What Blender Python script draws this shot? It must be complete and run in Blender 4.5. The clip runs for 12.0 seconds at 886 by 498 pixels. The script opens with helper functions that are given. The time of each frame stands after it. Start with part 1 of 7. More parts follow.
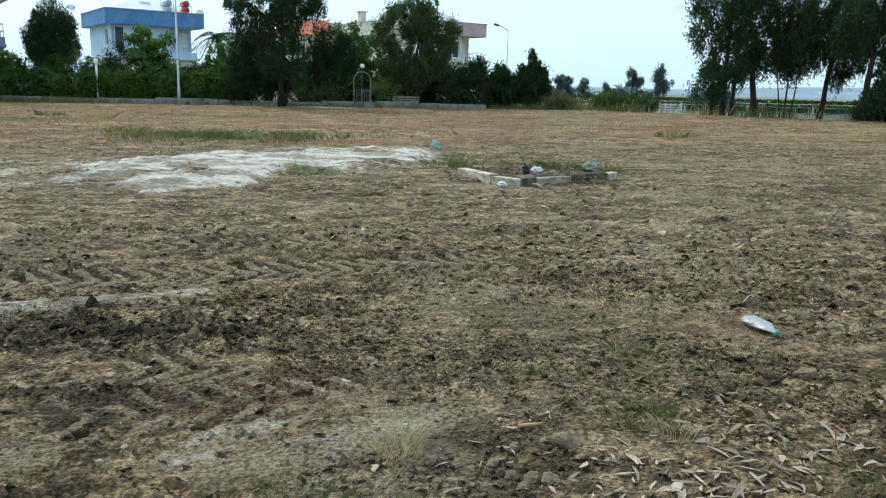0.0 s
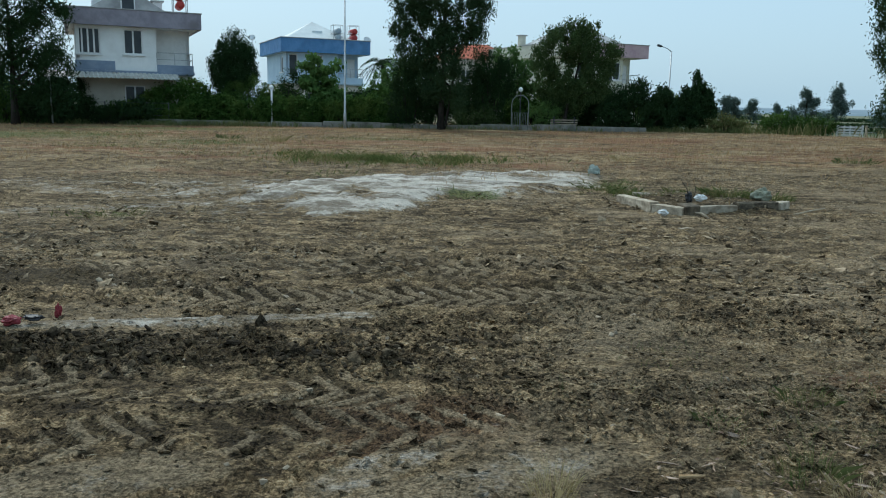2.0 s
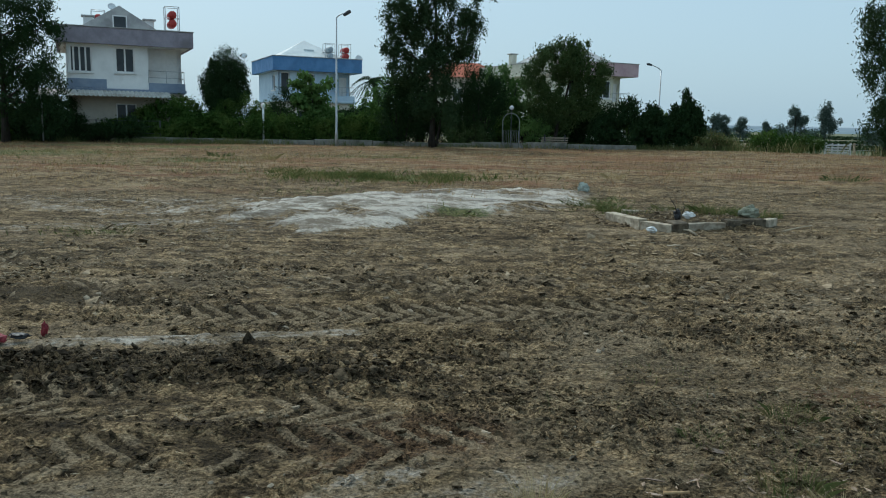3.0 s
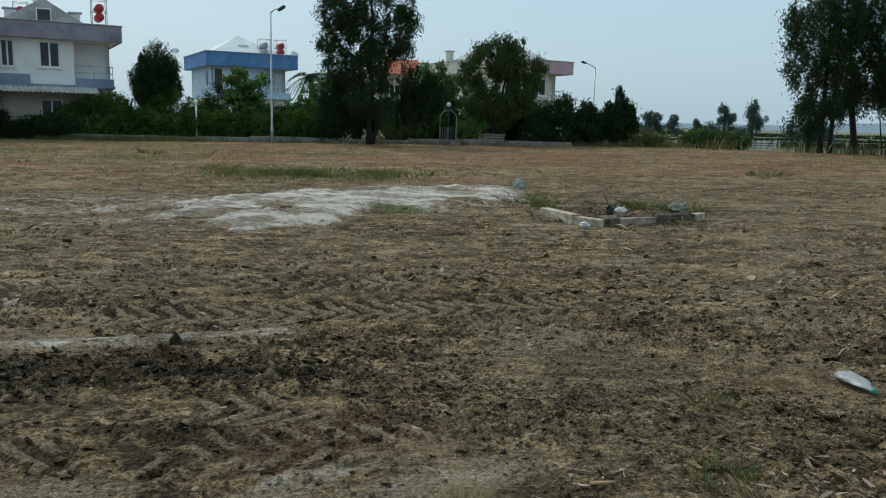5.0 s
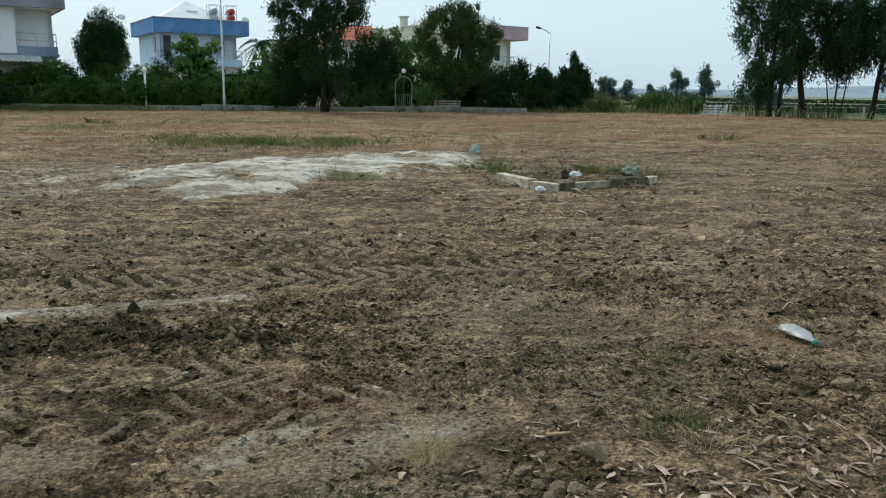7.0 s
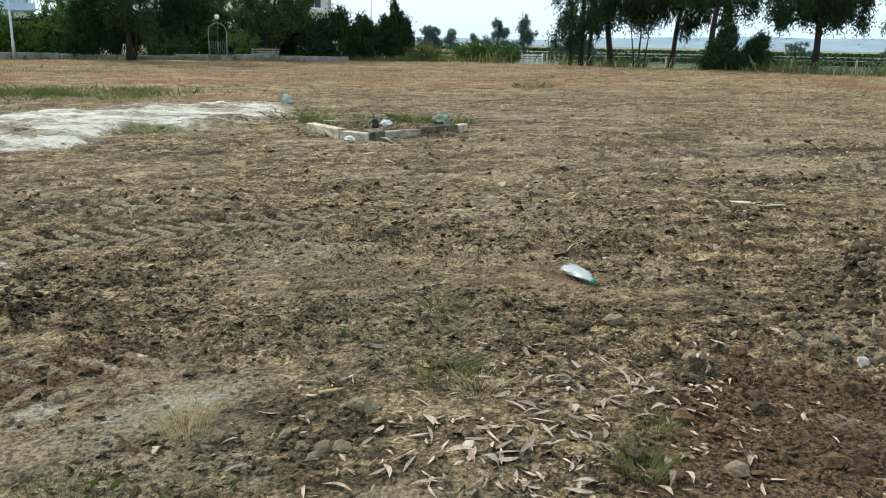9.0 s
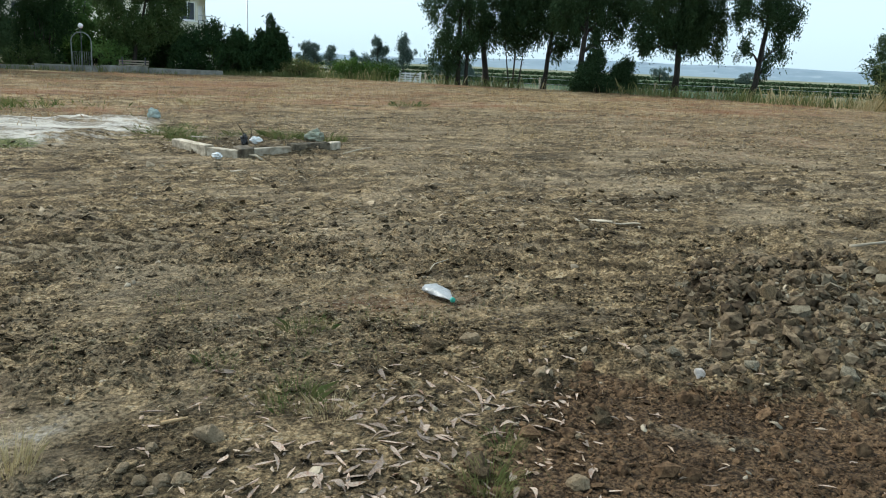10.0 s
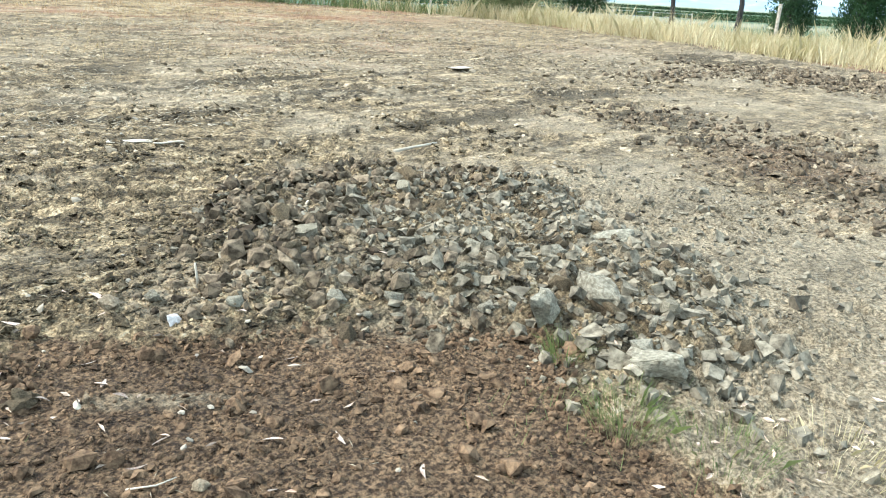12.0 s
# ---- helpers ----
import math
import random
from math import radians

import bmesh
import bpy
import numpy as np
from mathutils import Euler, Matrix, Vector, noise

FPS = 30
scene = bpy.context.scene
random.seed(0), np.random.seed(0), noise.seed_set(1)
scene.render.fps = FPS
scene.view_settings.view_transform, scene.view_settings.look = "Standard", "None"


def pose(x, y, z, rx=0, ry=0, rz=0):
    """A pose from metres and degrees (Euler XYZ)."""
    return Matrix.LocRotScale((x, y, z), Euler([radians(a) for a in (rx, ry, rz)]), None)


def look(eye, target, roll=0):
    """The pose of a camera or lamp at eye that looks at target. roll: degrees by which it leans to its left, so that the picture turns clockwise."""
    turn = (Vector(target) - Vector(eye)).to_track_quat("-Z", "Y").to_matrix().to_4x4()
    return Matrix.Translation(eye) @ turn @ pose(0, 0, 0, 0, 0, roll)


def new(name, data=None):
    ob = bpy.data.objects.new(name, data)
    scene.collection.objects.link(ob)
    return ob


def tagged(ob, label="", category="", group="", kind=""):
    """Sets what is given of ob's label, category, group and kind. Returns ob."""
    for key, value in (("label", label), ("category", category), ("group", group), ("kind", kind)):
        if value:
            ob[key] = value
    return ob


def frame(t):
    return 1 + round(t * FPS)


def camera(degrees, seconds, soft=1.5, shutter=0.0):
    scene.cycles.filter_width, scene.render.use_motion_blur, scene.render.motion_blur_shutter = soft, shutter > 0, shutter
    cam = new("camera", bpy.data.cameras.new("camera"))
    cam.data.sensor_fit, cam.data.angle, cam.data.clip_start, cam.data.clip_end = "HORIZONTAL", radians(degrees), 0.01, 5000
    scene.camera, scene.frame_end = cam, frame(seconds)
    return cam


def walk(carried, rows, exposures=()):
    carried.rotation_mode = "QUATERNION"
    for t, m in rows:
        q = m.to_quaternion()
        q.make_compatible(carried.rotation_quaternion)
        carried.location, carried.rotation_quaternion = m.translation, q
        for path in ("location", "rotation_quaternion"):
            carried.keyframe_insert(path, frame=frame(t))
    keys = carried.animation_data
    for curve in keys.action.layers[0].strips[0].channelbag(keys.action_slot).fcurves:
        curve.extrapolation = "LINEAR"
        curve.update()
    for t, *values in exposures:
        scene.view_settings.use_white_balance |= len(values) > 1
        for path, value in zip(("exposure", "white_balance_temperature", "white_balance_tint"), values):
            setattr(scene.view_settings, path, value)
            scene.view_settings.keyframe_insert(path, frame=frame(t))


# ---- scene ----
cam = camera(57.5, 12.0, soft=1.05)
PATH = [
    (0, (0.176, -0.23, 1.601), (0.348, 1.724, 1.212), 1.4),
    (0.5, (0.136, -0.141, 1.718), (0.04, 1.83, 1.395), 2.4),
    (1, (0.18, -0.117, 1.694), (0.045, 1.85, 1.356), 2.3),
    (1.5, (0.149, -0.141, 1.652), (-0.022, 1.82, 1.301), 1.5),
    (2, (0.146, -0.181, 1.661), (-0.06, 1.778, 1.316), 1.1),
    (2.5, (0.169, -0.188, 1.671), (-0.044, 1.773, 1.342), 1.2),
    (3, (0.184, -0.198, 1.664), (-0.004, 1.77, 1.362), 1.1),
    (3.5, (0.206, -0.212, 1.669), (0.095, 1.764, 1.384), 1.1),
    (5.5, (0.247, -0.173, 1.652), (0.223, 1.802, 1.334), 1.1),
    (6, (0.229, -0.188, 1.648), (0.233, 1.784, 1.318), 1.0),
    (6.5, (0.233, -0.209, 1.634), (0.274, 1.759, 1.284), 0.9),
    (6.7, (0.24, -0.228, 1.636), (0.305, 1.738, 1.273), 0.8),
    (8.3, (0.284, -0.331, 1.625), (0.35, 1.609, 1.141), 0.6),
    (8.5, (0.366, -0.275, 1.61), (0.514, 1.656, 1.109), 0.3),
    (9, (0.601, -0.133, 1.606), (1.07, 1.747, 1.112), 1.1),
    (9.5, (0.712, -0.097, 1.632), (1.411, 1.724, 1.19), 2.9),
    (10, (0.75, -0.168, 1.633), (1.497, 1.633, 1.188), 2.6),
    (10.5, (0.971, -0.319, 1.622), (1.855, 1.407, 1.13), 1.9),
    (11, (1.298, -0.433, 1.625), (2.446, 1.105, 1.061), 1.8),
    (11.5, (1.555, -0.322, 1.592), (2.893, 1.014, 0.941), 2.0),
    (12, (1.899, -0.122, 1.606), (3.327, 1.139, 0.997), 3.7),
]
# exposure and white balance: bright at first, then darker, and brighter again over the bare patch
EXPOSURE = [
    (0.0, 0.68, 5900, 2), (0.4, 0.06, 5750, 1), (1.0, -0.06, 5450, 2), (2.0, 0.04, 5750, 1), (2.5, -0.04, 5850, 1), (3.5, -0.14, 5900, 2), (5.5, -0.08, 6200, 4), (6.7, 0.18, 6300, 5), (8.5, 0.8, 6350, 5),
    (9.0, 0.88, 6350, 5), (9.5, 0.8, 6350, 5), (10.0, 0.67, 6150, 5), (10.5, 0.8, 6250, 5), (11.0, 0.98, 6250, 5), (11.5, 1.45, 6000, 5), (12.0, 2.0, 5700, 5),
]
walk(cam, [(t, look(eye, target, roll)) for t, eye, target, roll in PATH], EXPOSURE)

# ---- world and light: a bright, even, hazy overcast ----
world = bpy.data.worlds.new("overcast_sky")
scene.world = world
world.use_nodes = True
wn, wl = world.node_tree.nodes, world.node_tree.links
wn.clear()
sky = wn.new("ShaderNodeTexSky")
sky.sky_type = "NISHITA"
sky.sun_disc = False
sky.sun_elevation = radians(52)
sky.sun_rotation = radians(-50)
sky.air_density, sky.dust_density, sky.ozone_density = 1.0, 4.0, 1.5
sky_dim = wn.new("ShaderNodeMix")
sky_dim.data_type, sky_dim.blend_type = "RGBA", "MIX"
sky_dim.inputs["Factor"].default_value = 0.62
wl.new(sky.outputs["Color"], sky_dim.inputs["A"])
sky_dim.inputs["B"].default_value = (7.15, 9.0, 10.15, 1)
sky_out = wn.new("ShaderNodeBackground")
sky_out.inputs["Strength"].default_value = 0.1
wl.new(sky_dim.outputs["Result"], sky_out.inputs["Color"])
world_end = wn.new("ShaderNodeOutputWorld")
wl.new(sky_out.outputs["Background"], world_end.inputs["Surface"])

sun_data = bpy.data.lights.new("sun", "SUN")
sun_data.energy, sun_data.angle, sun_data.color = 2.1, radians(11), (1.0, 0.95, 0.87)
sun = new("sun", sun_data)
sun.matrix_world = look((-26, 34, 46), (0, 0, 0))


# ---- materials ----
def ramp_mix(nt, fac, a, b):
    m = nt.nodes.new("ShaderNodeMix")
    m.data_type = "RGBA"
    for key, v in (("Factor", fac), ("A", a), ("B", b)):
        if isinstance(v, (tuple, list)):
            m.inputs[key].default_value = (*v, 1)
        elif isinstance(v, (int, float)):
            m.inputs[key].default_value = v
        else:
            nt.links.new(v, m.inputs[key])
    return m.outputs["Result"]


def noise_tex(nt, scale, detail=4.0, rough=0.6, stretch=(1, 1, 1), turn=0.0, local=False):
    g = nt.nodes.new("ShaderNodeTexCoord" if local else "ShaderNodeNewGeometry")
    mp = nt.nodes.new("ShaderNodeMapping")
    mp.inputs["Scale"].default_value = stretch
    mp.inputs["Rotation"].default_value = (0, 0, turn)
    nt.links.new(g.outputs["Object" if local else "Position"], mp.inputs["Vector"])
    n = nt.nodes.new("ShaderNodeTexNoise")
    n.inputs["Scale"].default_value, n.inputs["Detail"].default_value, n.inputs["Roughness"].default_value = scale, detail, rough
    nt.links.new(mp.outputs["Vector"], n.inputs["Vector"])
    return n.outputs["Fac"]


def levels(nt, fac, lo, hi):
    r = nt.nodes.new("ShaderNodeMapRange")
    r.interpolation_type = "SMOOTHSTEP"
    r.inputs["From Min"].default_value, r.inputs["From Max"].default_value = lo, hi
    nt.links.new(fac, r.inputs["Value"])
    return r.outputs["Result"]


def calc(nt, op, a, b):
    m = nt.nodes.new("ShaderNodeMath")
    m.operation = op
    for i, v in enumerate((a, b)):
        if isinstance(v, (int, float)):
            m.inputs[i].default_value = v
        else:
            nt.links.new(v, m.inputs[i])
    return m.outputs[0]


def base_material(name, rough=0.85, metal=0.0, spec=0.3):
    m = bpy.data.materials.new(name)
    m.use_nodes = True
    nt = m.node_tree
    b = nt.nodes["Principled BSDF"]
    b.inputs["Roughness"].default_value, b.inputs["Metallic"].default_value = rough, metal
    b.inputs["Specular IOR Level"].default_value = spec
    return m, nt, b


def add_bump(nt, b, height, strength, dist):
    bp = nt.nodes.new("ShaderNodeBump")
    bp.inputs["Strength"].default_value, bp.inputs["Distance"].default_value = strength, dist
    nt.links.new(height, bp.inputs["Height"])
    nt.links.new(bp.outputs["Normal"], b.inputs["Normal"])


def surface(name, c1, c2, scale=6.0, stain=None, stain_scale=1.0, rough=0.85, metal=0.0, bump=0.3, bump_scale=40.0, dist=0.004,
            spec=0.3, vary=0.0, stretch=(1, 1, 1), local=False, islands=False):
    """Grain between two colours, a larger stain, and fine relief; vary lightens or darkens piece by piece."""
    m, nt, b = base_material(name, rough, metal, spec)
    col = ramp_mix(nt, levels(nt, noise_tex(nt, scale, 5, 0.65, stretch, local=local), 0.32, 0.68), c1, c2)
    if stain:
        col = ramp_mix(nt, levels(nt, noise_tex(nt, stain_scale, 4, 0.6, local=local), 0.5, 0.75), col, stain)
    if vary:
        src = nt.nodes.new("ShaderNodeNewGeometry").outputs["Random Per Island"] if islands else nt.nodes.new("ShaderNodeObjectInfo").outputs["Random"]
        hs = nt.nodes.new("ShaderNodeHueSaturation")
        nt.links.new(calc(nt, "MULTIPLY_ADD", src, 2 * vary), hs.inputs["Value"])
        hs.inputs["Value"].links[0].from_node.inputs[2].default_value = 1 - vary
        nt.links.new(col, hs.inputs["Color"])
        col = hs.outputs["Color"]
    nt.links.new(col, b.inputs["Base Color"])
    if bump:
        add_bump(nt, b, noise_tex(nt, bump_scale, 4, 0.7, local=local), bump, dist)
    return m


def foliage(name, c1, c2, c3, clear=0.28, scale=0.9, rough=0.75):
    """Leaves: three greens mixed leaf by leaf and clump by clump, and some light let through."""
    m, nt, b = base_material(name, rough, 0, 0.06)
    rnd = nt.nodes.new("ShaderNodeNewGeometry").outputs["Random Per Island"]
    col = ramp_mix(nt, rnd, c1, c2)
    col = ramp_mix(nt, levels(nt, noise_tex(nt, scale, 3, 0.6), 0.45, 0.72), col, c3)
    nt.links.new(col, b.inputs["Base Color"])
    tr = nt.nodes.new("ShaderNodeBsdfTranslucent")
    nt.links.new(col, tr.inputs["Color"])
    mx = nt.nodes.new("ShaderNodeMixShader")
    mx.inputs[0].default_value = clear
    nt.links.new(b.outputs[0], mx.inputs[1])
    nt.links.new(tr.outputs[0], mx.inputs[2])
    nt.links.new(mx.outputs[0], nt.nodes["Material Output"].inputs["Surface"])
    return m


def soil_material(name="worked_soil", vary=0.0):
    """Worked soil; the masks say where sand, moist earth, red-brown earth, straw, grass and grey gravel lie."""
    m, nt, b = base_material(name, 0.95, 0, 0.12)
    c1 = nt.nodes.new("ShaderNodeVertexColor")
    c1.layer_name = "cover_a"
    c2 = nt.nodes.new("ShaderNodeVertexColor")
    c2.layer_name = "cover_b"
    s1, s2 = nt.nodes.new("ShaderNodeSeparateColor"), nt.nodes.new("ShaderNodeSeparateColor")
    nt.links.new(c1.outputs["Color"], s1.inputs[0])
    nt.links.new(c2.outputs["Color"], s2.inputs[0])
    sand, moist, rust = s1.outputs
    straw, grass, gravel = s2.outputs
    far = c1.outputs["Alpha"]
    crop = c2.outputs["Alpha"]
    geo = nt.nodes.new("ShaderNodeNewGeometry").outputs["Position"]

    def cells(scale, key):
        v = nt.nodes.new("ShaderNodeTexVoronoi")
        v.inputs["Scale"].default_value = scale
        nt.links.new(geo, v.inputs["Vector"])
        if key == "Distance":
            return v.outputs["Distance"]
        sep = nt.nodes.new("ShaderNodeSeparateColor")
        nt.links.new(v.outputs["Color"], sep.inputs[0])
        return sep.outputs[0]

    fine = noise_tex(nt, 38, 6, 0.72)
    mid = noise_tex(nt, 5.5, 5, 0.62)
    crumbs = noise_tex(nt, 14, 4, 0.75)
    streak = noise_tex(nt, 2.6, 6, 0.7, (0.3, 1.7, 1), radians(-4))
    broad = noise_tex(nt, 0.45, 4, 0.6)
    grit = cells(34, "Color")
    bits = cells(15, "Color")
    def shade(fac, share, c, gain):
        # lightens or darkens the grain without flattening it
        k = nt.nodes.new("ShaderNodeVectorMath")
        k.operation = "SCALE"
        nt.links.new(c, k.inputs[0])
        k.inputs["Scale"].default_value = gain
        return ramp_mix(nt, calc(nt, "MULTIPLY", fac, share), c, k.outputs[0])

    specks = cells(70, "Color")
    col = ramp_mix(nt, levels(nt, fine, 0.38, 0.61), (0.08, 0.056, 0.029), (0.27, 0.194, 0.107))
    col = shade(levels(nt, specks, 0.45, 0.95), 0.2, col, 1.3)
    col = shade(levels(nt, specks, 0.35, 0.05), 0.4, col, 0.4)
    col = shade(levels(nt, grit, 0.6, 0.95), 0.3, col, 1.3)
    col = shade(levels(nt, bits, 0.3, 0.05), 0.4, col, 0.5)
    col = shade(levels(nt, mid, 0.52, 0.62), 0.55, col, 0.45)
    col = shade(levels(nt, streak, 0.51, 0.57), 0.85, col, 1.55)
    col = shade(levels(nt, streak, 0.46, 0.39), 0.6, col, 0.5)
    crust = noise_tex(nt, 4.4, 8, 0.68, (0.7, 1.0, 1), radians(-6))
    flake = noise_tex(nt, 13, 6, 0.7, (0.7, 1.0, 1), radians(-6))
    col = shade(levels(nt, crust, 0.49, 0.43), 0.75, col, 0.42)
    col = shade(levels(nt, crust, 0.52, 0.565), 0.8, col, 1.5)
    col = shade(levels(nt, flake, 0.48, 0.42), 0.75, col, 0.42)
    col = shade(levels(nt, flake, 0.53, 0.58), 0.8, col, 1.45)
    trodden = calc(nt, "MULTIPLY", levels(nt, broad, 0.5, 0.6), levels(nt, crumbs, 0.6, 0.45))
    col = ramp_mix(nt, calc(nt, "MULTIPLY", trodden, 0.55), col, (0.33, 0.255, 0.165))
    # long thin lines that the harrow left
    lines = noise_tex(nt, 6.0, 4, 0.7, (0.16, 1.3, 1), radians(-5))
    col = shade(levels(nt, lines, 0.47, 0.41), 0.5, col, 0.45)
    col = shade(levels(nt, lines, 0.53, 0.59), 0.6, col, 1.5)
    cap = nt.nodes.new("ShaderNodeVectorMath")
    cap.operation = "MINIMUM"
    nt.links.new(col, cap.inputs[0])
    cap.inputs[1].default_value = (0.42, 0.33, 0.225)
    col = cap.outputs[0]
    edge = calc(nt, "MULTIPLY", calc(nt, "ADD", calc(nt, "MULTIPLY", mid, 1.6), calc(nt, "ADD", crumbs, calc(nt, "MULTIPLY", broad, 1.2))), 0.263)

    def wear(mask, gain=1.0, hard=0.16):
        # a mask broken up by the grain of the soil
        return levels(nt, calc(nt, "ADD", calc(nt, "MULTIPLY", mask, gain), calc(nt, "MULTIPLY", calc(nt, "SUBTRACT", edge, 0.5), 2.6)), 0.5 - hard, 0.5 + hard)

    moist_col = ramp_mix(nt, levels(nt, fine, 0.38, 0.64), (0.012, 0.0088, 0.0048), (0.095, 0.07, 0.037))
    col = ramp_mix(nt, calc(nt, "MULTIPLY", wear(moist), 0.8), col, moist_col)
    rust_col = ramp_mix(nt, levels(nt, fine, 0.4, 0.61), (0.036, 0.0215, 0.0118), (0.19, 0.119, 0.064))
    rust_col = shade(levels(nt, mid, 0.48, 0.64), 0.6, rust_col, 1.5)
    rust_col = shade(levels(nt, specks, 0.5, 0.1), 0.35, rust_col, 0.55)
    col = ramp_mix(nt, wear(rust, 1.0, 0.3), col, rust_col)
    gravel_col = shade(levels(nt, specks, 0.4, 0.05), 0.35, ramp_mix(nt, levels(nt, fine, 0.38, 0.62), (0.125, 0.094, 0.057), (0.36, 0.28, 0.177)), 0.4)
    col = ramp_mix(nt, calc(nt, "MULTIPLY", wear(gravel, 1.0, 0.3), 0.8), col, gravel_col)
    sand_col = ramp_mix(nt, levels(nt, noise_tex(nt, 1.6, 8, 0.78, (0.75, 1.2, 1)), 0.4, 0.57), (0.24, 0.2, 0.15), (0.64, 0.585, 0.505))
    col = ramp_mix(nt, wear(sand, 1.0, 0.22), col, sand_col)
    straw_col = ramp_mix(nt, levels(nt, noise_tex(nt, 3.2, 8, 0.8, (0.7, 1.0, 1)), 0.42, 0.58), (0.075, 0.046, 0.025), (0.34, 0.245, 0.13))
    straw_col = ramp_mix(nt, calc(nt, "MULTIPLY", levels(nt, noise_tex(nt, 0.22, 6, 0.7, (0.4, 1.0, 1)), 0.47, 0.58), 0.72), straw_col, (0.23, 0.112, 0.062))
    straw_col = ramp_mix(nt, calc(nt, "MULTIPLY", levels(nt, noise_tex(nt, 0.7, 7, 0.76, (0.55, 1.0, 1)), 0.5, 0.6), 0.65), straw_col, (0.36, 0.28, 0.17))
    straw_col = ramp_mix(nt, calc(nt, "MULTIPLY", levels(nt, noise_tex(nt, 1.1, 7, 0.76, (0.55, 1.0, 1)), 0.47, 0.38), 0.7), straw_col, (0.07, 0.052, 0.028))
    col = ramp_mix(nt, wear(straw, 1.0, 0.28), col, straw_col)
    # broad drags of paler and darker earth
    drag = noise_tex(nt, 1.1, 7, 0.78, (0.55, 1.3, 1), radians(-6))
    col = shade(levels(nt, drag, 0.47, 0.4), 0.6, col, 0.52)
    col = shade(levels(nt, drag, 0.52, 0.6), 0.6, col, 1.3)
    grass_col = ramp_mix(nt, levels(nt, noise_tex(nt, 12, 4, 0.7), 0.4, 0.6), (0.05, 0.065, 0.02), (0.17, 0.175, 0.065))
    col = ramp_mix(nt, calc(nt, "MULTIPLY", wear(grass), 0.9), col, grass_col)
    far_col = ramp_mix(nt, levels(nt, noise_tex(nt, 0.035, 3, 0.5, (0.35, 1.0, 1)), 0.42, 0.58), (0.2, 0.185, 0.115), (0.13, 0.15, 0.085))
    col = ramp_mix(nt, far, col, far_col)
    crop_col = ramp_mix(nt, levels(nt, noise_tex(nt, 0.5, 3, 0.6), 0.4, 0.6), (0.055, 0.08, 0.042), (0.085, 0.115, 0.058))
    col = ramp_mix(nt, crop, col, crop_col)
    if vary:
        rnd = nt.nodes.new("ShaderNodeNewGeometry").outputs["Random Per Island"]
        col = shade(levels(nt, rnd, 0.5, 0.0), 1.0, col, 1 - vary)
        col = shade(levels(nt, rnd, 0.75, 1.0), 1.0, col, 1 + 0.7 * vary)
    nt.links.new(col, b.inputs["Base Color"])
    vor = nt.nodes.new("ShaderNodeTexVoronoi")
    vor.inputs["Scale"].default_value = 16
    nt.links.new(nt.nodes.new("ShaderNodeNewGeometry").outputs["Position"], vor.inputs["Vector"])
    lumps = calc(nt, "SUBTRACT", calc(nt, "ADD", calc(nt, "MULTIPLY", fine, 0.8), calc(nt, "MULTIPLY", crumbs, 1.4)), calc(nt, "MULTIPLY", vor.outputs["Distance"], 0.6))
    lumps = calc(nt, "SUBTRACT", lumps, calc(nt, "MULTIPLY", cells(48, "Distance"), 0.55))
    lumps = calc(nt, "ADD", lumps, calc(nt, "MULTIPLY", crust, 1.2))
    add_bump(nt, b, lumps, 1.0, 0.04)
    return m


M_SOIL = soil_material()
M_LOOSE = soil_material("loose_soil", 0.4)
M_CLOD = surface("soil_clod", (0.045, 0.032, 0.018), (0.2, 0.145, 0.085), 22, (0.045, 0.032, 0.02), 3, 0.95, bump=0.9, bump_scale=60, dist=0.009, spec=0.08, vary=0.35, local=True)
M_CLODS = surface("soil_clod_joined", (0.04, 0.028, 0.017), (0.19, 0.14, 0.087), 22, (0.045, 0.031, 0.02), 3, 0.95, bump=0.9, bump_scale=80, dist=0.009, spec=0.08, vary=0.45, islands=True)
M_RUSTCLOD = surface("red_brown_clod", (0.038, 0.022, 0.012), (0.185, 0.115, 0.063), 22, (0.034, 0.023, 0.014), 3, 0.95, bump=0.9, bump_scale=110, dist=0.009, spec=0.1, vary=0.25, islands=True)
M_CLODDARK = surface("dark_moist_clod", (0.014, 0.0105, 0.0065), (0.09, 0.068, 0.042), 22, (0.15, 0.115, 0.072), 5, 0.95, bump=0.9, bump_scale=80, dist=0.009, spec=0.1, vary=0.6, islands=True)
M_PEBBLE = surface("pale_pebble", (0.2, 0.16, 0.11), (0.36, 0.295, 0.21), 20, (0.2, 0.16, 0.11), 5, 0.88, bump=0.3, vary=0.3, islands=True)
M_RUBBLE = surface("grey_rubble", (0.08, 0.064, 0.041), (0.25, 0.212, 0.145), 18, (0.055, 0.042, 0.027), 2.2, 0.92, bump=0.9, bump_scale=45, dist=0.009, spec=0.08, vary=0.4, local=True)
M_RUBBLES = surface("grey_rubble_joined", (0.072, 0.057, 0.037), (0.25, 0.206, 0.14), 18, (0.06, 0.046, 0.03), 2.2, 0.92, bump=0.9, bump_scale=55, dist=0.009, spec=0.12, vary=0.25, islands=True)
M_PALE = surface("pale_limestone", (0.2, 0.168, 0.114), (0.42, 0.362, 0.258), 9, (0.13, 0.105, 0.068), 4, 0.92, bump=0.9, bump_scale=30, dist=0.025, spec=0.08, vary=0.15, local=True)
M_WHITESTONE = surface("white_stone", (0.48, 0.4, 0.34), (0.68, 0.6, 0.53), 14, (0.3, 0.26, 0.2), 6, 0.85, bump=0.6, bump_scale=40, dist=0.01, local=True)
